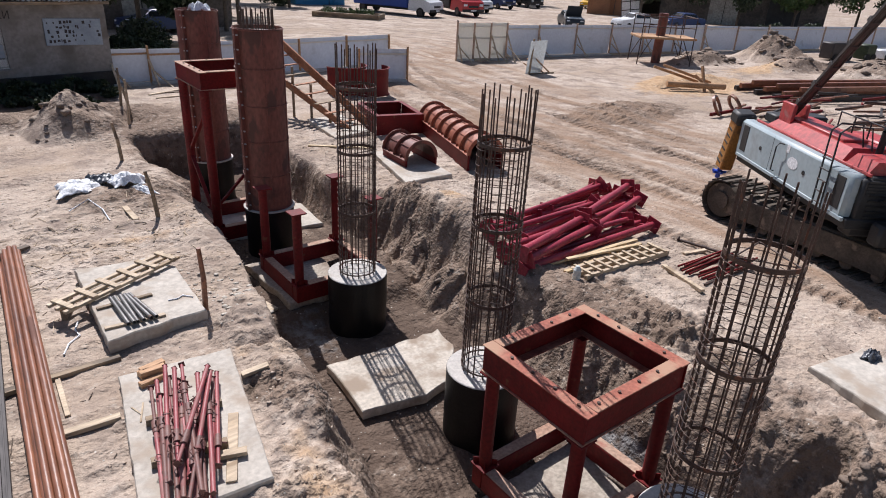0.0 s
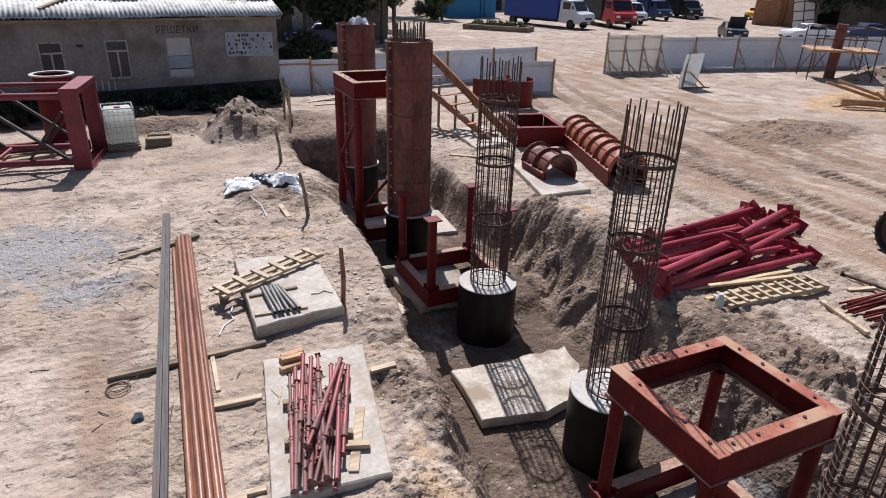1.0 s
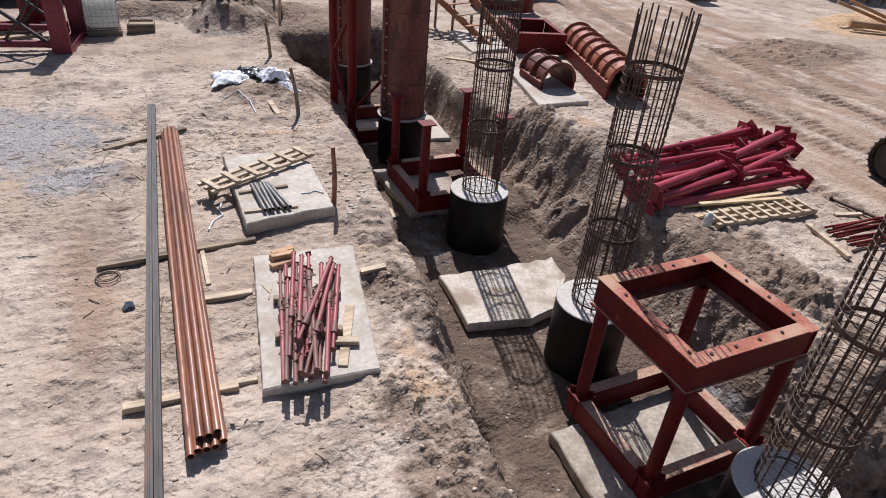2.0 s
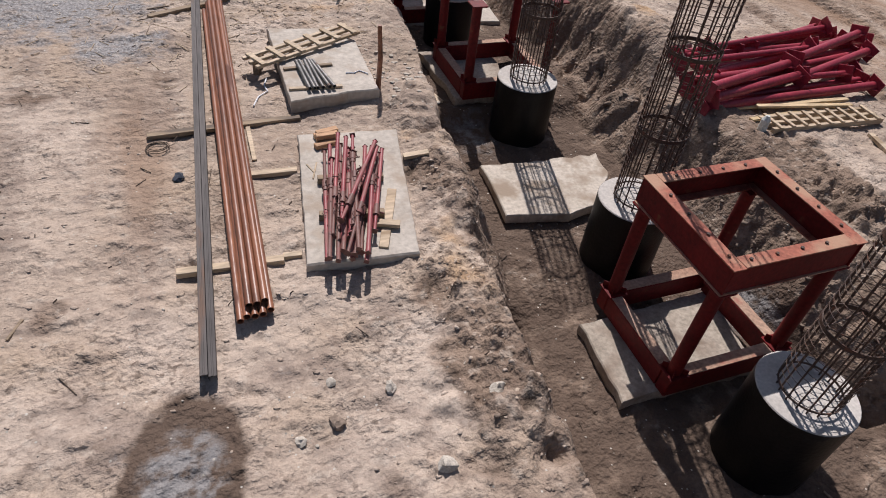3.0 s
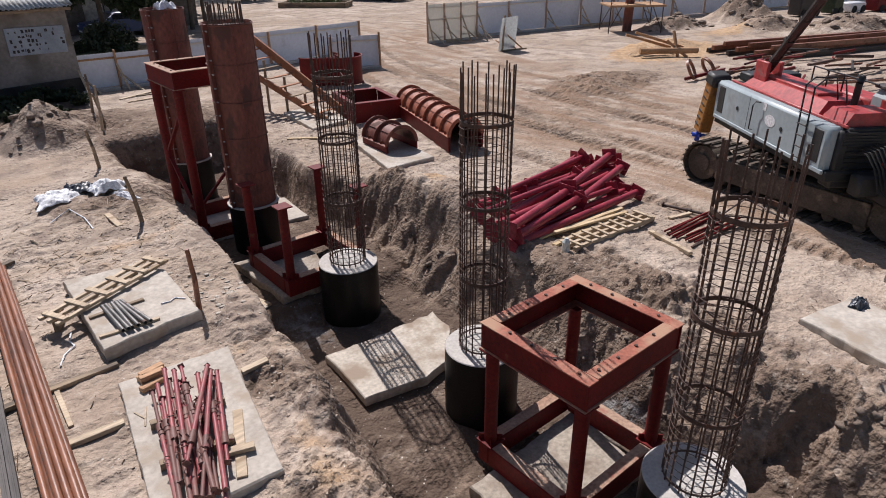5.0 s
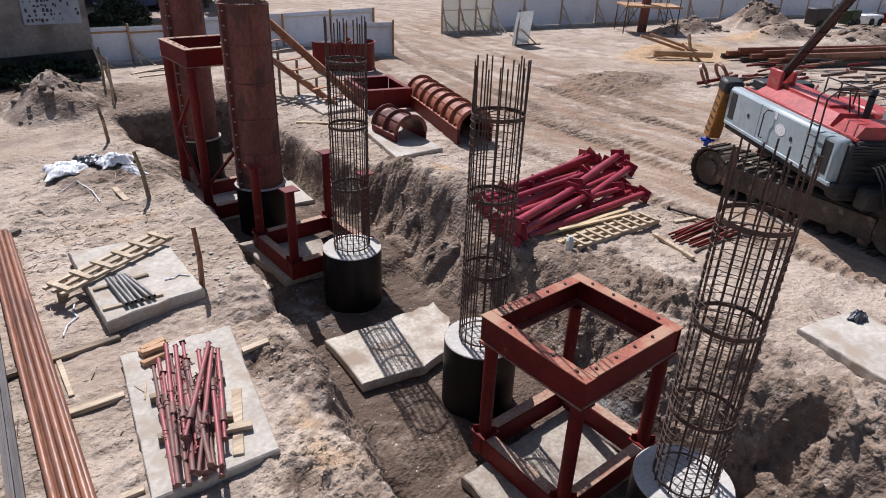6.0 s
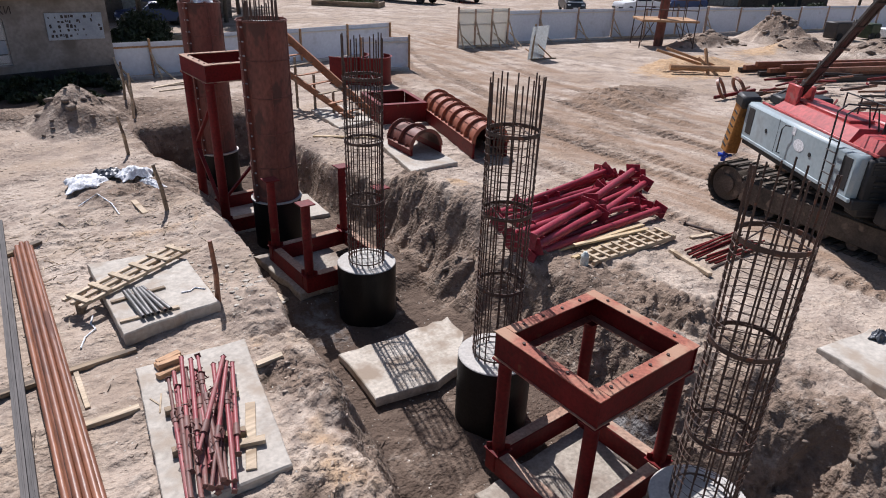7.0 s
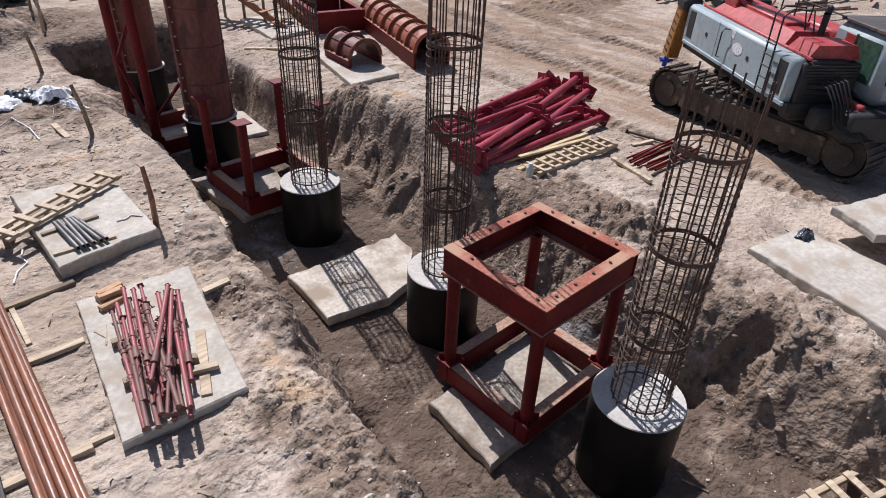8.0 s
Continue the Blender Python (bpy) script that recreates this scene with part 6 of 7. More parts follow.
def fence_run(points, high, panels, label, sheet=None, brace=True, brace_way=-1, lift=0.0):
    """A site fence of flat sheets on posts along points in plan, with raking braces on the side of brace_way."""
    a, b = Vector(points[0]), Vector(points[1])
    way = (b - a).normalized()
    side = Vector((way.y, -way.x)) * (1 if brace_way < 0 else -1)
    t = thing("site_fence", pose(a.x, a.y, 0), label, "fence", "site fences", "")
    long = (b - a).length
    rng = random.Random(int(long * 10))
    w3 = lambda s, n, z: Vector((*(way * s + side * n), z + lift))
    for k in range(panels):
        s0, s1 = long * k / panels, long * (k + 1) / panels
        dz = rng.uniform(-0.05, 0.04)
        lean = rng.uniform(-0.02, 0.05)
        up = (w3(0, lean, 1) - w3(0, 0, 0)).normalized()
        g = Geo().beam(w3(s0 + 0.01, 0, (high + dz) / 2 + 0.06), w3(s1 - 0.01, 0, (high + dz) / 2 + 0.06), 0.016, high - 0.06, up, 0.002)
        part("panel", g, sheet or M_SHEET, t)
        for z in ((0.3, high * 0.62, high - 0.12) if sheet else (high - 0.16,)):
            if z != 0.3 or rng.random() < 0.6:
                part("rail", Geo().beam(w3(s0, 0.035, z + dz), w3(s1, 0.035, z + dz), 0.04, 0.07), M_ORANGEWOOD if high < 1.32 else M_SHEETTAN, t)
        part("foot_board", Geo().beam(w3(s0, 0.14, 0.05), w3(s1 - 0.1, 0.25 + rng.uniform(-0.05, 0.1), 0.05), 0.35, 0.1), M_CAP if rng.random() < 0.6 else M_WOOD, t)
    for k in range(panels + 1):
        s = long * k / panels
        part("post", Geo().beam(w3(s, 0.09, -0.1), w3(s, 0.07, high + rng.uniform(0.0, 0.15)), 0.1, 0.07, (*way, 0)), M_ORANGEWOOD if high < 1.5 else M_FENCEPOST, t)
        if brace:
            for d in (0.0, 0.35):
                part("brace", Geo().beam(w3(s + d * 0.4, 0.1, high * (0.72 - d)), w3(s + d + rng.uniform(0, 0.25), 0.95 + rng.uniform(-0.2, 0.2), 0.0), 0.08, 0.04), M_WOOD, t)
    return t


fence_run([(0.05, 25.0), (2.75, 24.9)], 1.3, 2, "grey sheet fence with orange posts beside the house")
fence_run([(2.8, 24.9), (13.1, 26.0)], 1.45, 4, "grey sheet fence running behind the column forms", brace=False)
fence_run([(9.3, 22.4), (11.4, 21.8)], 1.35, 1, "short grey sheet fence standing beside the track", brace=False)
fence_run([(17.5, 26.0), (20.6, 25.4)], 1.95, 3, "tan plywood fence with its timber framing showing", M_SHEETTAN)
fence_run([(20.7, 26.2), (37.5, 23.6)], 1.76, 6, "grey sheet fence with timber posts and raking braces")
fence_run([(37.6, 23.6), (66, 18.0)], 1.7, 9, "grey sheet fence continuing along the yard", brace=False)


def leaning_panel():
    t = thing("leaning_panel", pose(18.2, 21.0, 0, 0, 0, 0), "pale blue sheet panel leaning on a timber prop frame", "panel")
    part("sheet", Geo().beam((-0.1, 0.0, 0.8), (1.0, -0.05, 0.84), 0.02, 1.6, (0.02, -0.16, 1), 0.003), let_light_through(surface("pale_blue_sheet", (0.5, 0.56, 0.62), (0.6, 0.66, 0.72), 1.0, 0.7, bump=0.03), 0.35), t)
    part("post", Geo().beam((0.06, -0.02, 0), (0.14, -0.05, 1.7), 0.09, 0.07), M_OLDWOOD, t)
    for k in range(3):
        part("brace", Geo().beam((0.2, 0.1 + 0.25 * k, 0.95 - 0.25 * k), (1.3 - 0.2 * k, -0.25 + 0.3 * k, 0.03), 0.1, 0.05), M_ORANGEWOOD, t)
    part("foot", Geo().beam((0.0, -0.1, 0.04), (1.5, -0.3, 0.04), 0.1, 0.08), M_OLDWOOD, t)


leaning_panel()


def work_platform():
    t = thing("work_platform", pose(29.3, 21.2, 0, 0, 0, -38), "raised timber work platform with steel rails round a thick post", "platform")
    part("deck", Geo().box((0, 0, 1.5), (3.3, 2.2, 0.12), bevel=0.02), M_ORANGEWOOD, t)
    part("centre_post", Geo().rod((-0.2, 0, -0.1), (-0.16, 0, 2.8), 0.27, 20), M_FORM, t)
    for x, y in ((-1.55, 1.0), (-1.55, -1.0), (1.5, 1.0), (1.5, -1.0)):
        part("leg", Geo().rod((x * 1.02, y, 0), (x, y, 1.5), 0.035, 8), M_REBAR, t)
        part("rail_post", Geo().rod((x, y, 1.5), (x, y, 2.65), 0.03, 8), M_REBAR, t)
        part("strut", Geo().rod((x * 0.6, y, 1.45), (x * 0.98, y, 0.3), 0.025, 8), M_REBAR, t)
    for y in (-1.0, 1.0):
        for z in (2.1, 2.65):
            part("rail", Geo().rod((-1.55, y, z), (1.5, y, z), 0.026, 8), M_REBAR, t)
        for x in (-0.6, 0.7):
            part("rail_post", Geo().rod((x, y, 1.5), (x, y, 2.65), 0.025, 8), M_REBAR, t)
    for x in (-1.55, 1.5):
        part("rail", Geo().rod((x, -1.0, 2.65), (x, 1.0, 2.65), 0.026, 8), M_REBAR, t)


work_platform()


# ---- tank, lying tower and casing by the house ----


def liquid_tank():
    t = thing("liquid_tank", pose(-5.8, 17.85, ground_z(-5.8, 17.8), 0, 0, 4) @ Matrix.Diagonal((0.8, 0.85, 0.95, 1)), "white plastic tank in a galvanised cage on a wooden pallet", "tank")
    body = part("bottle", Geo().box((0, 0, 0.72), (0.92, 1.0, 0.98), bevel=0.07).box((0, 0, 0.74), (0.94, 1.02, 0.3), bevel=0.1), let_light_through(surface("milky_plastic", (0.74, 0.76, 0.72), (0.84, 0.85, 0.82), 1.5, 0.45, bump=0.05), 0.55), t)
    part("lid", Geo().rod((0, 0, 1.2), (0, 0, 1.25), 0.1, 16), M_HOOD, body, "reddish screw lid")
    cage = part("cage", Geo().rod((-0.48, -0.52, 0.2), (-0.48, -0.52, 1.26), 0.011, 6), M_GALV, t)
    for s in (-1, 1):
        for k in range(7):
            x = -0.48 + 0.16 * k
            part("wire", Geo().rod((x, s * 0.53, 0.2), (x, s * 0.53, 1.26), 0.007, 6), M_GALV, cage)
            y = -0.52 + 0.173 * k
            part("wire", Geo().rod((s * 0.49, y, 0.2), (s * 0.49, y, 1.26), 0.007, 6), M_GALV, cage)
    for k in range(7):
        z = 0.2 + 1.06 * k / 6
        part("band", Geo().sweep([(-0.49, -0.53, z), (0.49, -0.53, z), (0.49, 0.53, z), (-0.49, 0.53, z)], 0.008 if k < 6 else 0.02, 6, True), M_GALV, cage)
    for y in (-0.5, 0, 0.5):
        part("skid", Geo().box((0.0, y, 0.05), (1.05, 0.12, 0.1)), M_OLDWOOD, t)
    for k in range(5):
        part("board", Geo().box((0.0, -0.5 + 0.25 * k, 0.125), (1.1, 0.13, 0.04)), M_OLDWOOD, t)
    return t


liquid_tank()
solid("wooden_crate", Geo().box((0, 0, 0.16), (0.7, 0.6, 0.05)).box((0, -0.28, 0.12), (0.7, 0.04, 0.24)).box((0, 0.28, 0.12), (0.7, 0.04, 0.24)).box((-0.33, 0, 0.12), (0.04, 0.52, 0.24)).box((0.33, 0, 0.12), (0.04, 0.52, 0.24)), M_OLDWOOD,
      pose(-4.85, 17.9, ground_z(-4.85, 17.9), 0, 0, -4), "low open wooden crate beside the tank", "crate")


M_TOWER = surface("dark_crimson_paint", (0.15, 0.014, 0.024), (0.24, 0.028, 0.042), 2.0, 0.5, bump=0.1, bump_scale=30, spot=(0.16, 0.06, 0.05), spot_scale=5, spot_cut=0.66)


def lying_tower():
    """A tower of red frames lying on its side, one end frame towards the piers."""
    t = thing("lying_steel_tower", pose(-6.5, 15.7, 0.02, 0, 0, -9), "dark red steel tower frame lying on its side", "steel frame")
    w, h = 1.95, 2.05
    for y in (0.0, w):
        part("end_beam", Geo().box((-0.2, y, h / 2), (0.4, 0.03, h)).box((-0.02, y + (0.07 if y == 0 else -0.07), h / 2), (0.016, 0.16, h)), M_TOWER, t)
    for z in (0.02, h - 0.02):
        part("end_beam", Geo().box((-0.2, w / 2, z), (0.4, w, 0.03)).box((-0.02, w / 2, z + (0.07 if z < 1 else -0.07)), (0.016, w - 0.3, 0.16)), M_TOWER, t)
    for y in (0.18, w - 0.18):
        for z in (0.2, h - 0.2):
            leg = part("leg", Geo().rod((-0.4, y, z), (-6.2, y, z), 0.085, 18), M_TOWER, t)
            part("foot_plate", Geo().box((-0.42, y, z), (0.03, 0.3, 0.3)), M_TOWER, leg)
    for y in (0.18, w - 0.18):
        for k in range(3):
            x0 = -0.5 - 1.9 * k
            part("brace", Geo().beam((x0, y, 0.22), (x0 - 1.9, y, h - 0.22), 0.07, 0.09, (0, 1, 0)), M_BOOM, t)
            part("brace", Geo().beam((x0, y + 0.06, h - 0.6), (x0 - 0.95, y + 0.06, 0.25), 0.06, 0.08, (0, 1, 0)), M_BOOM, t)
    for k in range(3):
        x = -2.3 - 1.8 * k
        part("cross_tube", Geo().rod((x, 0.18, 0.2), (x, w - 0.18, 0.2), 0.05, 12), M_TOWER, t)
    for x in (-3.0, -5.5):
        part("rope", Geo().rod((x, 0.2, h - 0.1), (-0.4, 0.2, h + 0.05), 0.01, 6), M_GREY, t)
    return t


lying_tower()


def casing_tube():
    t = thing("casing_tube", pose(-7.4, 19.6, ground_z(-7.4, 19.6) + 0.0), "dark red steel casing standing on end with a pale rim", "casing")
    part("wall", Geo().arc((0, 0, 0), 0.5, 0.02, 0, 1.84, n=36), M_RED, t)
    part("rim", Geo().arc((0, 0, 0), 0.58, 0.12, 1.84, 1.88, n=36), M_CAP, t)


casing_tube()
solid("steel_section", Geo().box((0, 0, 0.06), (2.6, 0.14, 0.12)).box((0.2, 0.5, 0.06), (2.2, 0.12, 0.12)), M_RED, pose(-8.6, 18.2, ground_z(-8.6, 18.2), 0, 0, 4), "dark red steel channels lying by the tower", "steel channel")
solid("timber_pile", Geo().box((0, 0, 0.05), (2.2, 0.2, 0.1)).box((0.1, 0.4, 0.05), (2.0, 0.2, 0.1)), M_OLDWOOD, pose(-8.3, 17.2, ground_z(-8.3, 17.2), 0, 0, 20), "old boards lying in the sand", "timber")


# ---- marker posts and bag heap at the dig ----
def marker_post(x, y, high, lean, mat, label):
    g = Geo().rod((0, 0, -0.2), (0.01, 0.0, high * 0.5), 0.045, 8, 0.04).rod((0.01, 0, high * 0.5), (-0.025, 0.02, high), 0.04, 8, 0.032)
    solid("marker_post", g, mat, pose(x, y, ground_z(x, y), *lean), label, "post", "marker posts")


marker_post(-1.91, 14.9, 0.98, (2, -4), M_OLDWOOD, "round wooden marker post beside the dig")
marker_post(-2.22, 10.5, 0.95, (-1, -5), M_OLDWOOD, "crooked wooden marker post beside the dig")
marker_post(-2.61, 6.53, 1.03, (3, 1), M_PIPE, "rusty steel stake driven beside a slab")
for k, (x, y, h, l) in enumerate(((-0.99, 18.1, 1.35, (0, 4)), (-0.8, 18.6, 0.95, (-4, -5)), (-0.8, 19.8, 1.2, (4, 3)))):
    marker_post(x, y, h, l, M_OLDWOOD if k else M_WOOD, "thin stake standing at the end of the dig")


def cloth_heap(x, y, sx, sy, high, mat, label, seed, turn=0, z=None):
    """A crumpled sheet lying on the ground."""
    n = 26
    g = Geo()
    z0 = ground_z(x, y) if z is None else z
    u = np.linspace(-1, 1, n)
    ux, uy = np.meshgrid(u, u)
    ang = np.arctan2(uy, ux)
    edge = 1 - 0.28 * (vnoise(ang * 1.4 + 9, 0 * ang + seed, seed)) - 0.15 * np.abs(np.sin(3 * ang + seed))
    zz = high * (0.25 + 1.6 * np.abs(fbm(ux * 1.8 + seed, uy * 1.8, seed, 4, 0.6)) + 0.5 * (1 - np.clip(ux**2 + uy**2, 0, 1)))
    rr = np.sqrt(ux**2 + uy**2)
    fall = np.clip((1 - rr / 1.35) * 3, 0, 1)
    px, py = ux * sx * edge, uy * sy * edge
    g.v = [(float(a), float(b), float(c)) for a, b, c in zip(px.ravel(), py.ravel(), (zz * fall).ravel())]
    g.f = [(j * n + i, j * n + i + 1, (j + 1) * n + i + 1, (j + 1) * n + i) for j in range(n - 1) for i in range(n - 1)]
    ob = solid("crumpled_sheet", g, mat, pose(x, y, z0 - 0.01, 0, 0, turn), label, "sheet", "crumpled sheets")
    ob.modifiers.new("thick", "SOLIDIFY").thickness = 0.006
    return ob


M_BAG = surface("white_film", (0.76, 0.77, 0.79), (0.86, 0.87, 0.88), 3, 0.75, bump=0.15, bump_scale=12)
M_DARKBAG = surface("dark_film", (0.03, 0.035, 0.045), (0.1, 0.11, 0.13), 3, 0.35, bump=0.3, bump_scale=12)
cloth_heap(-3.25, 12.72, 0.52, 0.5, 0.2, M_BAG, "crumpled white plastic bag on a low heap", 51)
cloth_heap(-2.72, 12.95, 0.42, 0.36, 0.2, M_DARKBAG, "crumpled dark plastic sheet on a low heap", 52)
cloth_heap(-2.3, 12.5, 0.48, 0.4, 0.2, M_BAG, "crumpled white plastic sheet on a low heap", 53)
cloth_heap(-2.1, 11.9, 0.14, 0.5, 0.12, M_BAG, "twisted white plastic strip", 54, 20)
cloth_heap(4.62, 0.12, 0.2, 0.13, 0.12, M_DARKBAG, "dark crumpled bag on a concrete slab", 55, 0, 0.165)
cloth_heap(0.16, 14.2, 0.3, 0.25, 0.22, M_BAG, "white film stuffed into the top of a form", 56, 0, 3.58)


# ---- vehicles on the far street ----
def paint(name, c, rough=0.3):
    return surface(name, tuple(v * 0.9 for v in c), c, 1.0, rough, bump=0.02, bump_scale=10, spot=tuple(0.6 * v + 0.06 for v in c), spot_scale=2, spot_cut=0.68, fine=0.12)


def profile_body(outline, wide, tuck=0.1, top_from=0.9):
    """A vehicle body from its side outline (x ahead, z up), rounded in over the shoulders."""
    g = Geo()
    n = len(outline)
    zmax = max(z for _, z in outline)
    for y, k in ((-1, 0), (-0.9, 1), (0.9, 1), (1, 0)):
        for x, z in outline:
            inn = tuck * max(0.0, (z - top_from) / max(0.01, zmax - top_from))
            g.v.append((x * (1.0 if k else 0.985), y * (wide / 2 - inn), z if k else (z - 0.03 if z > top_from else z)))
    for s in range(3):
        for i in range(n):
            j = (i + 1) % n
            g.f.append((s * n + i, (s + 1) * n + i, (s + 1) * n + j, s * n + j))
    g.f += [tuple(range(n)), tuple(range(4 * n - 1, 3 * n - 1, -1))]
    return g


def wheels(t, xs, wide, r):
    for x in xs:
        for s in (-1, 1):
            y = s * (wide / 2 - 0.1)
            w = part("wheel", Geo().rod((x, y - s * 0.1, r), (x, y + s * 0.1, r), r, 22), M_RUBBER, t)
            part("rim", Geo().rod((x, y + s * 0.09, r), (x, y + s * 0.112, r), r * 0.62, 16), M_GREY, w)


def saloon(m, mat, label, hood_open=False):
    t = thing("car", m, label, "car", "parked vehicles")
    out = [(-2.1, 0.3), (-2.15, 0.75), (-2.0, 0.95), (-1.35, 1.0), (-0.85, 1.4), (0.35, 1.42), (0.95, 0.98), (2.0, 0.86), (2.15, 0.6), (2.1, 0.28)]
    part("body", profile_body(out, 1.7, 0.16), mat, t)
    for s in (-1, 1):
        part("side_window", Geo().beam((-0.98, s * 0.775, 1.16), (0.55, s * 0.775, 1.16), 0.03, 0.3, (0, -s * 0.35, 1), 0.01), M_GLASS, t)
        part("headlight", Geo().box((2.08, s * 0.6, 0.68), (0.08, 0.3, 0.14), bevel=0.03), M_WHITE, t)
    part("windscreen", Geo().beam((0.68, -0.62, 1.2), (0.68, 0.62, 1.2), 0.5, 0.02, (0.63, 0, 0.75), 0.005), M_GLASS, t)
    part("rear_window", Geo().beam((-1.12, -0.6, 1.2), (-1.12, 0.6, 1.2), 0.5, 0.02, (-0.6, 0, 0.75), 0.005), M_GLASS, t)
    part("bumper", Geo().box((2.12, 0, 0.42), (0.12, 1.6, 0.16), bevel=0.04), M_BLACK, t)
    part("plate", Geo().box((2.19, 0, 0.44), (0.01, 0.5, 0.11), bevel=0.002), M_WHITE, t)
    if hood_open:
        part("hood", Geo().beam((0.98, 0, 1.0), (1.55, 0, 1.9), 1.35, 0.04, (1, 0, -0.6), 0.01), mat, t, "raised black bonnet")
        part("engine", Geo().box((1.5, 0, 0.9), (0.8, 1.2, 0.1), bevel=0.03), M_WHITE, t)
    wheels(t, (-1.3, 1.3), 1.7, 0.3)
    return t


def cab_truck(m, mat, box_mat, label, long=5.6, box=True):
    t = thing("truck" if box else "van", m, label, "truck" if box else "van", "parked vehicles")
    out = [(0.6, 0.45), (0.6, 2.05), (0.8, 2.15), (1.6, 2.1), (2.15, 1.3), (2.65, 1.15), (2.75, 0.8), (2.7, 0.42)]
    part("cab", profile_body(out, 1.95, 0.14, 1.3), mat, t)
    part("windscreen", Geo().beam((1.92, -0.75, 1.68), (1.92, 0.75, 1.68), 0.82, 0.03, (0.82, 0, 0.55), 0.01), M_GLASS, t)
    for s in (-1, 1):
        part("door_window", Geo().box((1.25, s * 0.925, 1.7), (0.7, 0.03, 0.5), bevel=0.01), M_GLASS, t)
        part("headlight", Geo().box((2.72, s * 0.72, 0.92), (0.06, 0.32, 0.18), bevel=0.02), M_WHITE, t)
        part("mirror", Geo().box((1.95, s * 1.1, 1.6), (0.08, 0.16, 0.26), bevel=0.02), M_BLACK, t)
    part("grille", Geo().box((2.76, 0, 0.8), (0.03, 0.9, 0.16), bevel=0.01), M_BLACK, t)
    part("bumper", Geo().box((2.74, 0, 0.5), (0.14, 1.95, 0.2), bevel=0.05), M_BLACK, t)
    part("plate", Geo().box((2.82, 0, 0.52), (0.01, 0.5, 0.11), bevel=0.002), M_WHITE, t)
    part("load_box", Geo().box((0.5 - long / 2, 0, 1.45), (long - 0.1, 2.1, 1.7), bevel=0.05), box_mat, t)
    part("chassis", Geo().box((0.4 - long / 2 + 0.6, 0, 0.5), (long, 0.8, 0.2)), M_BLACK, t)
    wheels(t, (1.75, 0.4 - long + 1.1), 1.95, 0.36)
    return t


M_CARBLACK, M_CARWHITE = paint("black_car_paint", (0.02, 0.022, 0.026)), paint("white_car_paint", (0.72, 0.73, 0.74))
M_CARYELLOW, M_CARBLUE = paint("yellow_car_paint", (0.75, 0.42, 0.02)), paint("dark_blue_paint", (0.015, 0.035, 0.12))
M_TRUCKRED, M_BOXBLUE = paint("red_truck_paint", (0.45, 0.02, 0.02)), paint("blue_tilt", (0.03, 0.07, 0.3), 0.7)
saloon(pose(41.2, 39.2, 0, 0, 0, -127), M_CARBLACK, "black saloon car parked with its bonnet raised", True)
saloon(pose(47.2, 36.6, 0, 0, 0, 165), M_CARWHITE, "white saloon car parked behind the fence")
saloon(pose(54.8, 36.6, 0, 0, 0, 160), M_CARBLUE, "dark blue car parked behind the fence")
saloon(pose(66.2, 58.6, 0, 0, 0, -150), M_CARYELLOW, "bright yellow saloon car parked by a shed")
saloon(pose(6.0, 41.6, 0, 0, 0, 185), M_CARBLUE, "dark blue car parked in shade behind boards")
cab_truck(pose(32.0, 51.7, 0, 0, 0, -70) @ Matrix.Scale(1.18, 4), M_CARWHITE, M_BOXBLUE, "white light truck with a blue tilt body")
cab_truck(pose(38.0, 51.8, 0, 0, 0, -100) @ Matrix.Scale(1.22, 4), M_TRUCKRED, M_BLACK, "red truck parked on the street", 6.5)
cab_truck(pose(42.7, 55.2, 0, 0, 0, -95), M_CARWHITE, M_CARWHITE, "white van parked beside a red truck", 4.0, False)
cab_truck(pose(50.3, 59.5, 0, 0, 0, -100), M_CARBLUE, M_CARBLUE, "dark blue van parked in shade", 4.0, False)
cab_truck(pose(56.5, 61.0, 0, 0, 0, -100), M_CARBLACK, M_CARBLACK, "black van parked in shade", 4.0, False)


# ---- far buildings, sheds, planter ----
M_BRICKDARK = surface("dark_shed_wall", (0.09, 0.075, 0.065), (0.16, 0.135, 0.115), 0.5, 0.9, bump=0.3, bump_scale=8, spot=(0.07, 0.06, 0.055), spot_scale=0.9, spot_cut=0.55)
M_KIOSK = paint("blue_kiosk_paint", (0.02, 0.22, 0.42), 0.5)
M_RUSTDOOR = surface("rust_orange_door", (0.25, 0.11, 0.05), (0.34, 0.16, 0.08), 0.8, 0.7, bump=0.1, bump_scale=10)
M_PALEWALL = surface("pale_lime_wall", (0.38, 0.37, 0.34), (0.48, 0.46, 0.42), 0.6, 0.9, bump=0.2, bump_scale=10, spot=(0.3, 0.28, 0.25), spot_scale=1, spot_cut=0.55)


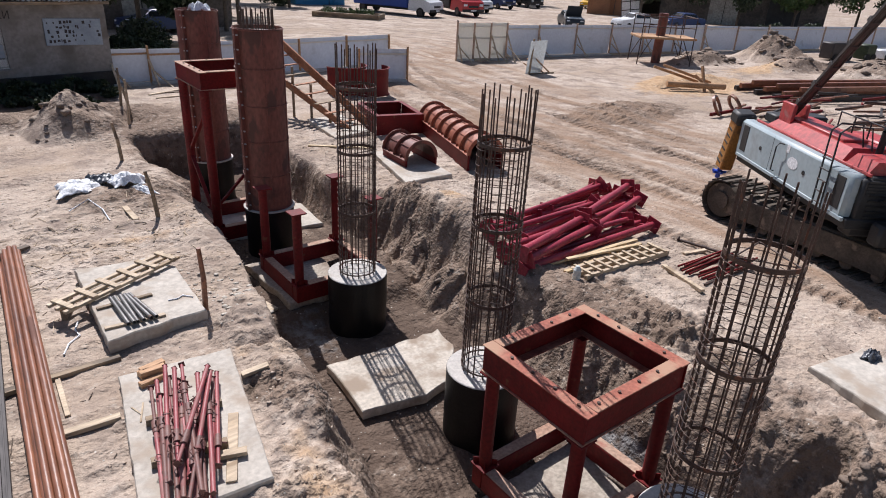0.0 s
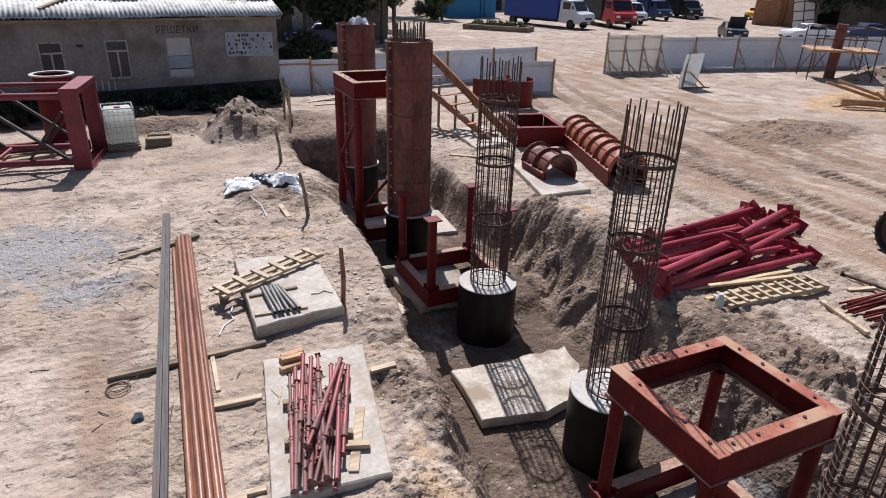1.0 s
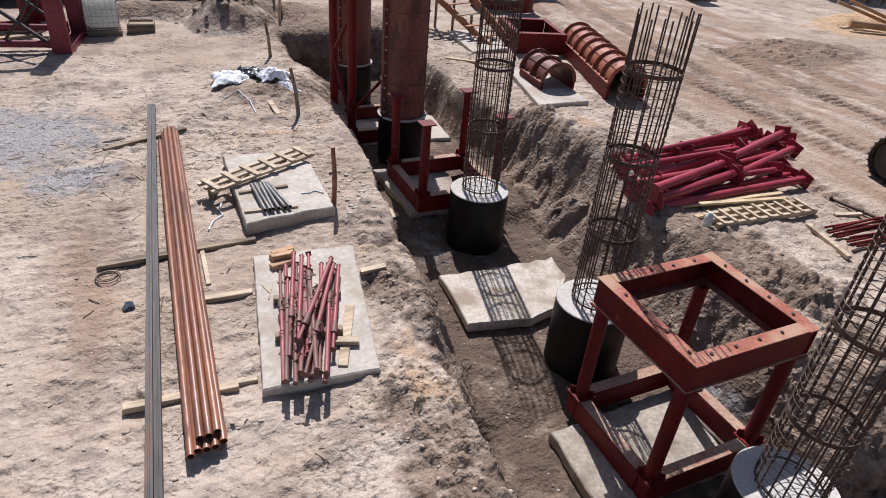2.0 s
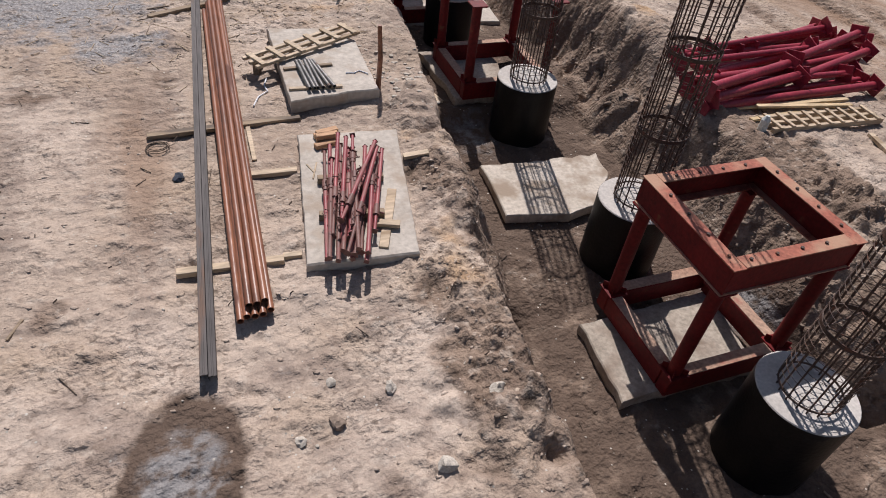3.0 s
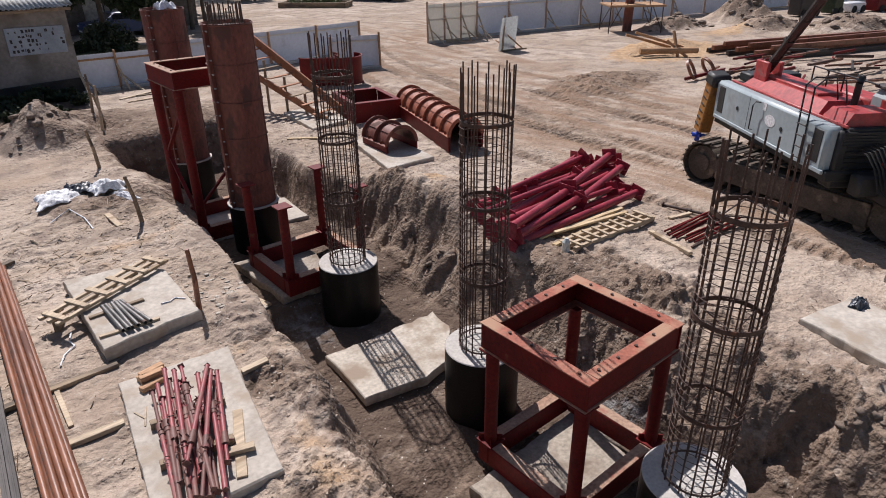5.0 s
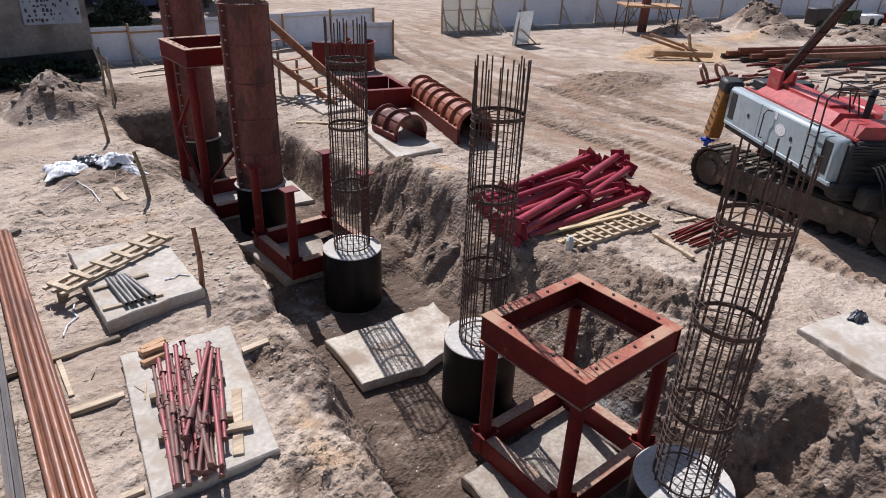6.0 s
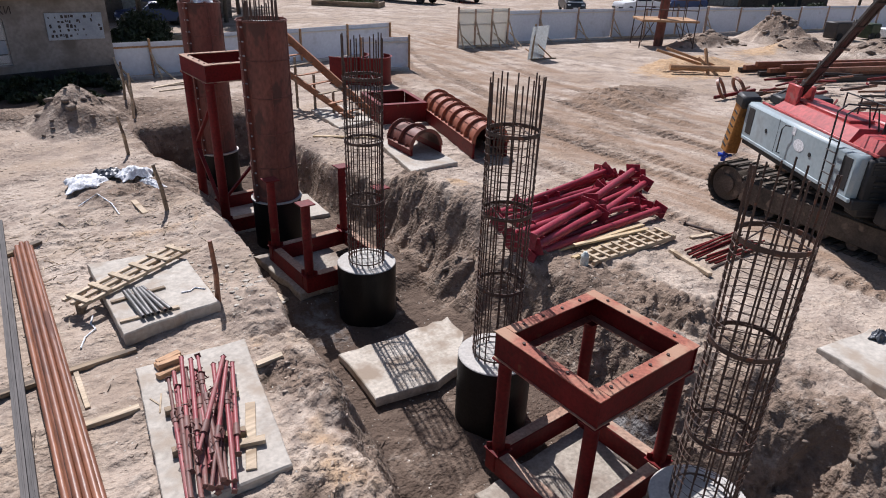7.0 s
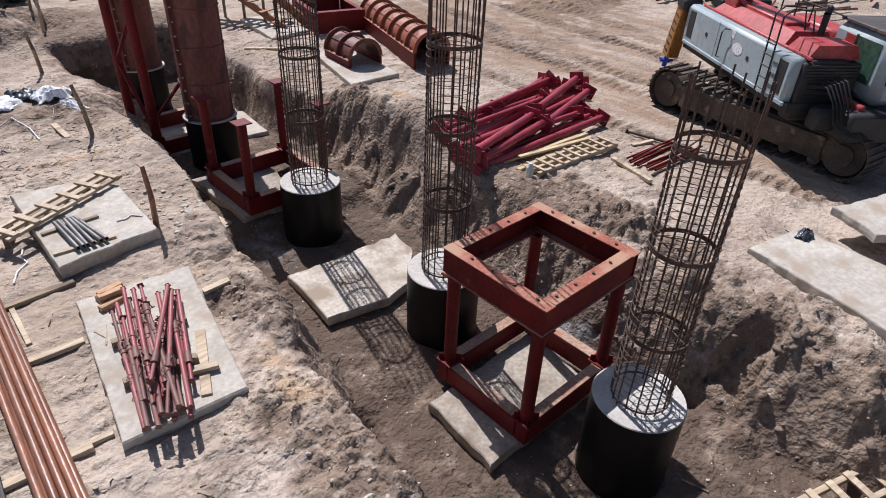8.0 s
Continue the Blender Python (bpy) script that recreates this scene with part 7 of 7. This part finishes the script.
def shed(m, long, deep, high, wall, doors, label, name="shed", roof=None):
    t = thing(name, m, label, name.replace("_", " "), "far sheds")
    holes = [(x - w / 2, x + w / 2, -0.1, h) for x, w, h, _ in doors]
    part("front_wall", wall_with_openings(-long / 2, long / 2, -0.1, high, 0.25, holes), wall, t)
    part("back_wall", Geo().box((0, deep, high / 2), (long, 0.25, high + 0.2), bevel=0.003), wall, t)
    for s in (-1, 1):
        part("side_wall", Geo().box((s * (long / 2 - 0.125), deep / 2 + 0.06, high / 2), (0.25, deep - 0.4, high + 0.2), bevel=0.003), wall, t)
    part("roof", Geo().box((0, deep / 2, high + 0.15), (long + 0.5, deep + 0.7, 0.14), Euler((radians(2), 0, 0)).to_matrix()), roof or M_ROOF, t)
    for x, w, h, mat in doors:
        if mat:
            d = part("door", Geo().box((x, 0.12, h / 2 - 0.05), (w - 0.04, 0.06, h)), mat, t)
            part("door_frame", Geo().box((x, 0.06, h / 2), (0.05, 0.1, h)), M_BLACK, d)
    return t


shed(pose(64.4, 40.3, 0, 0, 0, -66), 24, 8, 4.2, M_BRICKDARK, [(-10.2, 2.6, 3.0, M_RUSTDOOR), (-6.6, 3.4, 3.4, None), (2, 3.2, 3.2, M_PALEWALL), (8, 3.2, 3.2, M_BLACK)], "dark brick garage row with an open gate", "garage")
shed(pose(28.6, 63.5, 0, 0, 0, -4), 5.6, 3, 2.7, M_KIOSK, [(1.0, 1.0, 2.0, M_KIOSK)], "bright blue metal kiosk beside the street", "kiosk")
shed(pose(45, 73, 0, 0, 0, -12), 26, 8, 3.8, M_PALEWALL, [(-8, 2.6, 2.6, M_BLACK), (-2, 2.6, 2.6, M_CARBLUE), (5, 2.6, 2.6, M_BLACK), (10, 2.6, 2.6, M_RUSTDOOR)], "pale workshop with dark doors across the street", "workshop")
shed(pose(2.9, 43.6, 0, 0, 0, 2), 17.6, 8, 4.2, M_BRICKDARK, [(-5, 2.6, 2.6, M_BLACK), (3, 2.4, 2.4, M_PALEWALL)], "dark shed standing in shade behind trees", "shed")
solid("metal_shutter", Geo().box((0, 0, 1.3), (2.6, 0.12, 2.6)), M_RUSTDOOR, pose(58.9, 50.9, 0, 0, 0, -50), "rust-orange metal shutter standing by the garage", "shutter")


def lattice_gate():
    t = thing("lattice_gate", pose(57.4, 44.9, 0, 0, -8, -45), "tall white-paned lattice gate standing open", "gate")
    for x in (-1.0, 0.0, 1.0):
        part("stile", Geo().box((x, 0, 1.9), (0.07, 0.07, 3.8)), M_BLACK, t)
    for k in range(5):
        part("rail", Geo().box((0, 0, 0.1 + 0.9 * k), (2.0, 0.06, 0.06)), M_BLACK, t)
        if k < 4:
            for x in (-0.5, 0.5):
                part("pane", Geo().box((x, 0.01, 0.55 + 0.9 * k), (0.9, 0.02, 0.8)), M_WHITE, t)


lattice_gate()
M_HEDGE = surface("dull_leaf", (0.014, 0.024, 0.009), (0.045, 0.065, 0.022), 4, 0.6, bump=0.0, fine=0.5)
M_LEAF = surface("summer_leaf", (0.03, 0.06, 0.012), (0.1, 0.15, 0.04), 3, 0.55, bump=0.0, fine=0.5)
M_BARK = surface("grey_bark", (0.07, 0.055, 0.04), (0.14, 0.11, 0.085), 3, 0.9, bump=0.6, bump_scale=12)


def leaf_cloud(centres, count, size, seed):
    """Many small folded leaves scattered in clumps about centres (x, y, z, radius)."""
    rng = np.random.RandomState(seed)
    c = np.array(centres, float)
    pick = rng.choice(len(c), count, p=c[:, 3] ** 2 / (c[:, 3] ** 2).sum())
    way = rng.normal(size=(count, 3))
    way /= np.linalg.norm(way, axis=1)[:, None]
    at = c[pick, :3] + way * (c[pick, 3] * rng.rand(count) ** 0.45)[:, None] * (1, 1, 0.8)
    a = rng.normal(size=(count, 3))
    a /= np.linalg.norm(a, axis=1)[:, None]
    b = np.cross(a, rng.normal(size=(count, 3)))
    b /= np.linalg.norm(b, axis=1)[:, None]
    s = size * (0.6 + 0.8 * rng.rand(count))[:, None]
    g = Geo()
    v = np.stack([at - a * s, at + b * s * 0.45, at + a * s, at - b * s * 0.45], 1).reshape(-1, 3)
    g.v = [tuple(p) for p in v.tolist()]
    g.f = [(4 * i, 4 * i + 1, 4 * i + 2, 4 * i + 3) for i in range(count)]
    return g


def tree(x, y, high, spread, seed, label, leaves=5000, size=0.16, mat=None):
    rng = random.Random(seed)
    t = thing("tree", pose(x, y, 0, 0, 0, rng.uniform(0, 360)), label, "tree", "street trees")
    g = Geo().rod((0, 0, -0.2), (0.1, 0.05, high * 0.45), 0.16, 10, 0.1)
    clumps = []
    for k in range(9):
        a, h = rng.uniform(0, 6.28), high * rng.uniform(0.25, 0.45)
        tip = Vector((spread * rng.uniform(0.4, 1.0) * math.cos(a), spread * rng.uniform(0.4, 1.0) * math.sin(a), high * rng.uniform(0.4, 0.98)))
        mid = Vector((tip.x * 0.45, tip.y * 0.45, (h + tip.z) / 2))
        g.rod((0.06, 0.03, h), mid, 0.06, 7, 0.045).rod(mid, tip, 0.045, 7, 0.015)
        clumps += [(*tip, spread * rng.uniform(0.25, 0.5)), (*mid, spread * rng.uniform(0.2, 0.4))]
    part("trunk", g, M_BARK, t)
    part("crown", leaf_cloud(clumps, leaves, size, seed), mat or M_LEAF, t)
    return t


for k, (x, y, h, s) in enumerate(((0.6, 30.5, 7, 2.4), (3.4, 34.0, 8, 2.8), (7.4, 38.0, 8, 3.0), (10.4, 41.5, 7, 2.6), (4.4, 30.0, 6.5, 2.0), (60, 40, 7, 3), (64, 36, 7, 3.2), (69, 31, 7, 3.2), (56.5, 43.0, 6, 2.4), (75, 25, 7, 3.2), (84, 22, 8, 3.6), (14.5, 52, 7, 3.0), (13.0, 46, 6, 1.8), (20.5, 66, 8, 3.2), (23.4, 60, 4, 1.8), (39, 80, 9, 4), (52, 70, 8, 3.5), (60, 66, 7, 3), (72, 38, 8, 3.5), (79, 30, 8, 3.5), (66, 31, 5, 2.5), (5, 62, 9, 4), (-4, 48, 9, 4))):
    tree(x, y, h, s, 100 + k, "leafy street tree with a loose uneven crown" if k > 4 else "dense dark tree shading the ground beside the house", 3500 if x > 20 or y > 45 else 9000, 0.2 if x > 20 or y > 45 else 0.15, M_HEDGE if k < 11 else None)


def shrub(x, y, r, seed, label="low unkempt green shrub", n=1500, mat=None):
    rng = random.Random(seed)
    z = ground_z(x, y)
    g = leaf_cloud([(rng.uniform(-r, r), rng.uniform(-r, r) * 0.7, r * rng.uniform(0.3, 0.7), r * rng.uniform(0.3, 0.55)) for _ in range(7)], n, 0.1, seed)
    t = thing("shrub", pose(x, y, z), label, "shrub", "shrubs")
    part("foliage", g, mat or M_HEDGE, t)
    part("stems", Geo().rod((0, 0, -0.05), (r * 0.2, 0, r * 0.6), 0.02, 6).rod((0, 0, -0.05), (-r * 0.3, 0.1, r * 0.5), 0.02, 6), M_BARK, t)


for k, (x, y, r) in enumerate((*((-0.8 - 0.75 * i, 24.0 - 0.11 * i - 0.2 * (i % 3), 0.5 + 0.1 * (i % 2)) for i in range(13)), *((-0.4 - 0.95 * i, 22.9 - 0.5 * (i * 7 % 4), 0.32 + 0.08 * (i % 3)) for i in range(15)), (1.0, 27.4, 1.2), (1.9, 29.2, 1.4), (1.4, 31.5, 1.6), (2.6, 33.5, 1.7), (22.5, 62, 1.6), (25, 66, 1.8), (58, 29, 1.2), (63, 27, 1.3), (54, 64, 1.6), (70, 24, 1.2), (49, 66, 1.4))):
    shrub(x, y, r, 300 + k, n=1500 if r < 1 else 3500)


def planter():
    t = thing("planter", pose(24.3, 49.8, 0, 0, 0, -46), "long low planter edged with old kerb stones", "planter")
    for s in (-1, 1):
        part("long_kerb", Geo().box((0, s * 1.1, 0.2), (5.8, 0.16, 0.45), bevel=0.02), M_OLDWOOD, t)
        part("end_kerb", Geo().box((s * 2.9, 0, 0.2), (0.16, 2.36, 0.45), bevel=0.02), M_OLDWOOD, t)
    part("soil", Geo().box((0, 0, 0.12), (5.7, 2.0, 0.3), bevel=0.01), M_SOIL, t)
    part("plants", leaf_cloud([(-2.2 + 0.6 * i, random.Random(i).uniform(-0.6, 0.6), 0.5, 0.42) for i in range(8)], 1800, 0.09, 9), M_LEAF, t)


planter()
plank((2.6, 35.2), (6.4, 34.4), 0.9, 0.3, 0.0, "pale timber baulk lying behind the fence", M_WOOD, "timber_baulk")


# ---- steel stock and debris beyond the rig ----
def far_stock():
    rng = random.Random(17)
    for k in range(10):
        y = 13.8 - 0.35 * k
        a, b = Vector((24.5 + rng.uniform(0, 1), y, 0.12 + 0.18 * (k % 3))), Vector((35.5 + rng.uniform(-1, 1), y - 3.4 + rng.uniform(-0.2, 0.2), 0.12 + 0.18 * (k % 3)))
        solid("steel_beam", Geo().beam((0, 0, 0), b - a, 0.18, 0.2), M_PIPE if k % 3 else M_BOOM, Matrix.Translation(a), "long rusty steel beam in a stock pile", "steel beam", "stock of beams")
    for k in range(60):
        x, y = rng.uniform(18.5, 27), rng.uniform(5.5, 11)
        a = rng.uniform(-0.5, 0.4)
        l = rng.uniform(1.0, 2.6)
        z = 0.06 + rng.uniform(0, 0.5)
        g = Geo().beam((-l / 2, 0, 0), (l / 2, 0, rng.uniform(-0.1, 0.1)), rng.uniform(0.04, 0.1), rng.uniform(0.05, 0.12))
        solid("steel_offcut", g, (M_RED, M_BOOM, M_PIPE, M_REBAR)[k % 4], pose(x, y, z, 0, 0, math.degrees(a)), "scrap steel section lying in a heap", "steel scrap", "scrap heap")
    for k in range(2):
        solid("steel_ring", Geo().arc((0, 0, 0), 0.42, 0.09, -0.05, 0.05, n=24), M_PIPE, pose(18.5 + 0.9 * k, 10.9 - 0.2 * k, 0.4, 62, 0, 20 + 40 * k), "rusty steel ring leaning on scrap", "steel ring", "scrap rings")
    t = thing("timber_trestle", pose(22.7, 14.4, 0), "orange-stained timber trestle beside a sand heap", "trestle")
    part("log", Geo().rod((-1.1, 0.9, 0.28), (1.0, -0.8, 0.28), 0.14, 12), M_ORANGEWOOD, t)
    for a, b in (((-0.6, 1.6, 1.0), (0.9, -0.1, 0.35)), ((-0.9, 1.9, 0.9), (0.8, 0.5, 0.3)), ((0.2, -0.3, 0), (0.4, 0.2, 1.1)), ((0.5, -0.6, 0), (0.1, 0.3, 0.7))):
        part("brace", Geo().beam(a, b, 0.1, 0.12), M_ORANGEWOOD, t)
    for k, (x, y, w, h, m) in enumerate(((44.5, 17.5, 2.2, 1.2, M_BOOM), (46.8, 16.6, 1.0, 1.1, M_HEDGE), (49.5, 16.2, 1.6, 0.7, M_WHITE), (52, 15.0, 3.0, 0.9, M_RED))):
        t = thing("yard_equipment", pose(x, y, 0, 0, 0, -15), "small dark machine standing by the fence", "machine", "yard equipment")
        part("housing", Geo().box((0, 0, h * 0.55), (w, 1.0, h * 0.9), bevel=0.08), m, t)
        for s in (-1, 1):
            part("wheel", Geo().rod((s * w * 0.3, -0.55, 0.25), (s * w * 0.3, -0.42, 0.25), 0.25, 16), M_RUBBER, t)


far_stock()
solid("concrete_pipe", Geo().rod((0, 0, 0), (1.4, -0.6, 0.0), 0.13, 24, bore=0.1), M_CAP, pose(4.78, -1.05, 0.29), "grey concrete pipe lying beside a slab", "pipe")
slab("concrete_slab", [(5.3, 0.05), (4.9, -0.7), (6.1, -1.6), (6.7, -0.4)], 0.46, 0.14, "broken tan slab propped beside a concrete pipe", 12, (0.05, 0.05, 0.05, 0.05))


# ---- clods, stones and litter ----
def lump(rng, r, flat=0.75):
    """A rough stone or clod: a knocked-about low sphere."""
    bm = bmesh.new()
    bmesh.ops.create_icosphere(bm, subdivisions=2, radius=r)
    off = Vector((rng.uniform(0, 99), rng.uniform(0, 99), 0))
    for v in bm.verts:
        n = noise.noise(v.co / r * 0.9 + off) * 0.6 + noise.noise(v.co / r * 2.4 + off) * 0.45
        v.co = v.co * (1 + n)
        v.co.z *= flat * (0.8 + 0.4 * noise.noise(v.co / r + off))
    vs = np.array([v.co[:] for v in bm.verts])
    fs = np.array([[v.index for v in f.verts] for f in bm.faces])
    bm.free()
    return vs, fs


def joined(name, items, material, label, category, kind="stuff"):
    vs = np.concatenate([v for v, _ in items])
    off = np.cumsum([0] + [len(v) for v, _ in items[:-1]])
    fs = np.concatenate([f + o for (_, f), o in zip(items, off)])
    me = bpy.data.meshes.new(name)
    me.from_pydata(vs.tolist(), [], fs.tolist())
    me.materials.append(material)
    me.polygons.foreach_set("use_smooth", np.ones(len(fs), bool))
    return tagged(new(name, me), label, category, kind=kind)


M_CLOD = surface("dug_clod", (0.14, 0.105, 0.08), (0.26, 0.2, 0.155), 3, 0.95, bump=0.5, bump_scale=20)
M_STONE = surface("pale_stone", (0.38, 0.34, 0.28), (0.54, 0.49, 0.42), 5, 0.9, bump=0.3, bump_scale=30)
M_TWIG = surface("dark_twig", (0.05, 0.035, 0.025), (0.12, 0.085, 0.06), 4, 0.9, bump=0.3, bump_scale=40)


def scatter_lumps():
    rng = random.Random(71)
    pool = [lump(rng, 1.0) for _ in range(14)]
    dirt, small = [], []
    many = np.random.RandomState(72).rand(2, 40000)
    px, py = -3.4 + 7.6 * many[0], -3.4 + 20.4 * many[1]
    for x, y, p in zip(px.tolist(), py.tolist(), pit_amount(px, py).tolist()):
        if len(dirt) >= 600:
            break
        edge = 4 * p * (1 - p)
        if rng.random() > edge * 0.9 + (0.06 if p > 0.5 else 0.05):
            continue
        if any((x - cx) ** 2 + (y - cy) ** 2 < 0.4 for cx, cy in PIERS):
            continue
        if x < 0.5 and p < 0.9 and rng.random() > 0.35:
            continue
        big = rng.random() ** 4
        r = 0.01 + 0.026 * rng.random() ** 2 + (0.05 * big if edge > 0.35 and x > 0.8 else 0.025 * big)
        vs, fs = pool[rng.randrange(len(pool))]
        a = rng.uniform(0, 6.28)
        rot = np.array([[math.cos(a), -math.sin(a), 0], [math.sin(a), math.cos(a), 0], [0, 0, 1]])
        dirt.append(((vs * r) @ rot.T + (x, y, ground_z(x, y) - 0.3 * r), fs))
    for hx, hy, w, many_here in ((39.5, 19.4, 2.0, 70), (33.0, 20.6, 2.6, 60), (36.5, 16.4, 2.8, 50), (38.5, 12.5, 3.2, 60), (-2.3, 18.4, 1.5, 45), (15.7, 12.7, 2.2, 10)):
        for _ in range(many_here):
            x, y = rng.gauss(hx, w * 0.5), rng.gauss(hy, w * 0.35)
            r = (0.05 + 0.22 * rng.random() ** 3) * (1.0 if hx > 20 else 0.45)
            vs, fs = pool[rng.randrange(len(pool))]
            dirt.append((vs * r + (x, y, ground_z(x, y) + 0.1 * r), fs))
    joined("soil_clods", dirt, M_CLOD, "brown clods of dug soil on the banks of the dig", "soil clods")
    for _ in range(330):
        x, y = rng.uniform(-9, 7), rng.uniform(-1, 17)
        r = 0.006 + 0.016 * rng.random() ** 2
        vs, fs = pool[rng.randrange(len(pool))]
        small.append((vs * r + (x, y, ground_z(x, y) + 0.2 * r), fs))
    for _ in range(90):
        x, y = rng.gauss(-2.25, 0.25), rng.gauss(6.9, 0.6)
        r = 0.01 + 0.03 * rng.random() ** 3
        vs, fs = pool[rng.randrange(len(pool))]
        small.append((vs * (r * 1.3, r, r * 0.6) + (x, y, ground_z(x, y) + 0.2 * r), fs))
    joined("pebbles", small, M_STONE, "small pale stones scattered on the sand", "pebbles")
    # low crumbs of trodden sand, half sunk, wider across than along
    low = []
    for _ in range(8):
        bm = bmesh.new()
        bmesh.ops.create_icosphere(bm, subdivisions=1, radius=1.0)
        off = Vector((rng.uniform(0, 99), rng.uniform(0, 99), 0))
        for v in bm.verts:
            v.co = v.co * (1 + 0.55 * noise.noise(v.co * 1.1 + off))
        low.append((np.array([v.co[:] for v in bm.verts]), np.array([[v.index for v in f.verts] for f in bm.faces])))
        bm.free()
    crumbs = []
    many = np.random.RandomState(74).rand(2, 14000)
    px, py = -9.5 + 17.0 * many[0], -1.5 + 16.5 * many[1] ** 1.2
    patch = fbm(px * 0.5, py * 0.5, 97, 3) + 0.35 * bump_at(px, py, -3.6, 10.3, 1.8, 1.8) + 0.2 * bump_at(px, py, -3.0, 2.0, 0.6, 3.0)
    for x, y, p, q in zip(px.tolist(), py.tolist(), pit_amount(px, py).tolist(), patch.tolist()):
        if p > 0.35 or rng.random() > 0.16 + 1.2 * q:
            continue
        r = 0.01 + 0.02 * rng.random() ** 2.0
        vs, fs = low[rng.randrange(8)]
        a = rng.uniform(-0.7, 0.7)
        rot = np.array([[math.cos(a), -math.sin(a), 0], [math.sin(a), math.cos(a), 0], [0, 0, 1]])
        crumbs.append((((vs * (1.6 * r, 1.0 * r, 0.4 * r)) @ rot.T) + (x, y, ground_z(x, y) - 0.1 * r), fs))
    joined("sand_crumbs", crumbs, M_SOIL, "low crumbs of trodden sand lying all over the ground", "sand crumbs")
    straw = []
    for _ in range(420):
        x, y = rng.gauss(-4.6, 1.8), rng.gauss(10.0, 1.6)
        a, l = rng.uniform(0, 3.14), 0.03 + 0.12 * rng.random() ** 2
        dx, dy = l * math.cos(a), l * math.sin(a)
        g = Geo().rod((x - dx, y - dy, ground_z(x - dx, y - dy) + 0.008), (x + dx, y + dy, ground_z(x + dx, y + dy) + 0.012), 0.006, 4, caps=False)
        straw.append((np.array([tuple(v) for v in g.v]), np.array(g.f)))
    joined("straw", straw, M_WOOD, "pale straw and wood splinters scattered on the churned sand", "straw")
    twigs = []
    for _ in range(260):
        x, y = rng.uniform(-9.5, 6), rng.uniform(-0.5, 16)
        a, l = rng.uniform(0, 3.14), 0.02 + 0.13 * rng.random() ** 3
        g = Geo().rod((x - l * math.cos(a), y - l * math.sin(a), ground_z(x - l * math.cos(a), y - l * math.sin(a)) + 0.006), (x + l * math.cos(a), y + l * math.sin(a), ground_z(x + l * math.cos(a), y + l * math.sin(a)) + 0.008), 0.006, 5, caps=False)
        twigs.append((np.array([tuple(v) for v in g.v]), np.array(g.f)))
    joined("twigs", twigs, M_TWIG, "dark twigs and splinters scattered on the sand", "twigs")


scatter_lumps()


def single_stone(x, y, r, mat, label, seed, flat=0.7, z=None):
    vs, fs = lump(random.Random(seed), r, flat)
    g = Geo()
    g.v, g.f = [tuple(v) for v in vs.tolist()], [tuple(f) for f in fs.tolist()]
    solid("stone", g, mat, pose(x, y, (ground_z(x, y) if z is None else z) + r * flat * 0.5), label, "stone", "single stones")


for k, (x, y, r, m, lab) in enumerate(((-4.48, 1.38, 0.05, M_STONE, "pale broken stone lying on sand"), (-3.97, 1.16, 0.07, M_STONE, "pale rubble lump lying on sand"), (-4.52, 0.94, 0.085, M_CLOD, "brown clod lying on sand"),
                                       (-4.85, 0.85, 0.06, M_STONE, "grey stone half buried in sand"), (-3.74, 0.26, 0.09, M_STONE, "pale rubble cube lying on sand"), (-3.07, 0.79, 0.09, M_STONE, "flat pale stone lying on sand"),
                                       (-5.62, 4.83, 0.09, M_DARKBAG, "dark lump lying beside the channel"))):
    single_stone(x, y, r * 0.8, m, lab, 500 + k)


def wire_coil():
    pts = []
    for i in range(70):
        a = 0.28 * i
        r = 0.13 + 0.02 * math.sin(a * 0.31)
        pts.append((r * math.cos(a), r * 0.9 * math.sin(a), 0.01 + 0.0007 * i))
    pts += [(0.2, 0.12, 0.03), (0.3, 0.3, 0.03), (0.2, 0.5, 0.04)]
    solid("wire_coil", Geo().sweep(pts, 0.005, 5), M_TWIG, pose(-5.83, 5.54, ground_z(-5.83, 5.54)), "loose coil of dark wire lying on sand", "wire")


wire_coil()
for k, (a, b) in enumerate((((-7.80, 4.77), (-7.55, 5.04)), ((-7.20, 2.61), (-7.10, 2.85)), ((-8.74, 4.34), (-8.55, 4.58)), ((-9.27, 5.75), (-9.05, 5.75)), ((-5.87, 9.95), (-5.5, 10.1)), ((-2.6, 9.4), (-2.35, 9.9)), ((0.5, -0.9), (0.42, -0.6)), ((2.6, 1.6), (2.9, 1.2)))):
    plank(a, b, 0.03, 0.02, gz(a, b, 0.0), "thin broken stick lying on the ground", M_OLDWOOD, "stick", "sticks", "stick")
# pale plank scraps and sheet offcuts on the floor of the dig
plank((-1.3, 8.5), (-1.15, 8.95), 0.16, 0.03, ground_z(-1.2, 8.7), "pale board scrap on the floor of the dig", M_WOOD)
plank((-1.25, 7.3), (-1.35, 7.7), 0.2, 0.05, ground_z(-1.3, 7.5), "pale board scrap on the floor of the dig", M_WOOD)


def plastic_strip(points, lift):
    pts = [(x, y, ground_z(x, y) + lift if lift < 0.1 else lift) for x, y in points]
    base = Vector(pts[0])
    solid("plastic_strip", Geo().sweep([tuple(Vector(p) - base) for p in pts], 0.012, 6), M_BAG, Matrix.Translation(base), "thin white plastic strip lying loose", "strip", "loose strips")


plastic_strip([(-4.21, 7.21), (-4.28, 7.0), (-4.25, 6.82), (-4.41, 6.66), (-4.51, 6.4)], 0.02)
plastic_strip([(-3.59, 11.71), (-3.4, 11.85), (-3.19, 11.9), (-3.03, 11.42), (-3.03, 10.8)], 0.02)
plastic_strip([(-3.05, 6.8), (-2.92, 6.78), (-2.83, 6.84), (-2.72, 6.72)], 0.2)
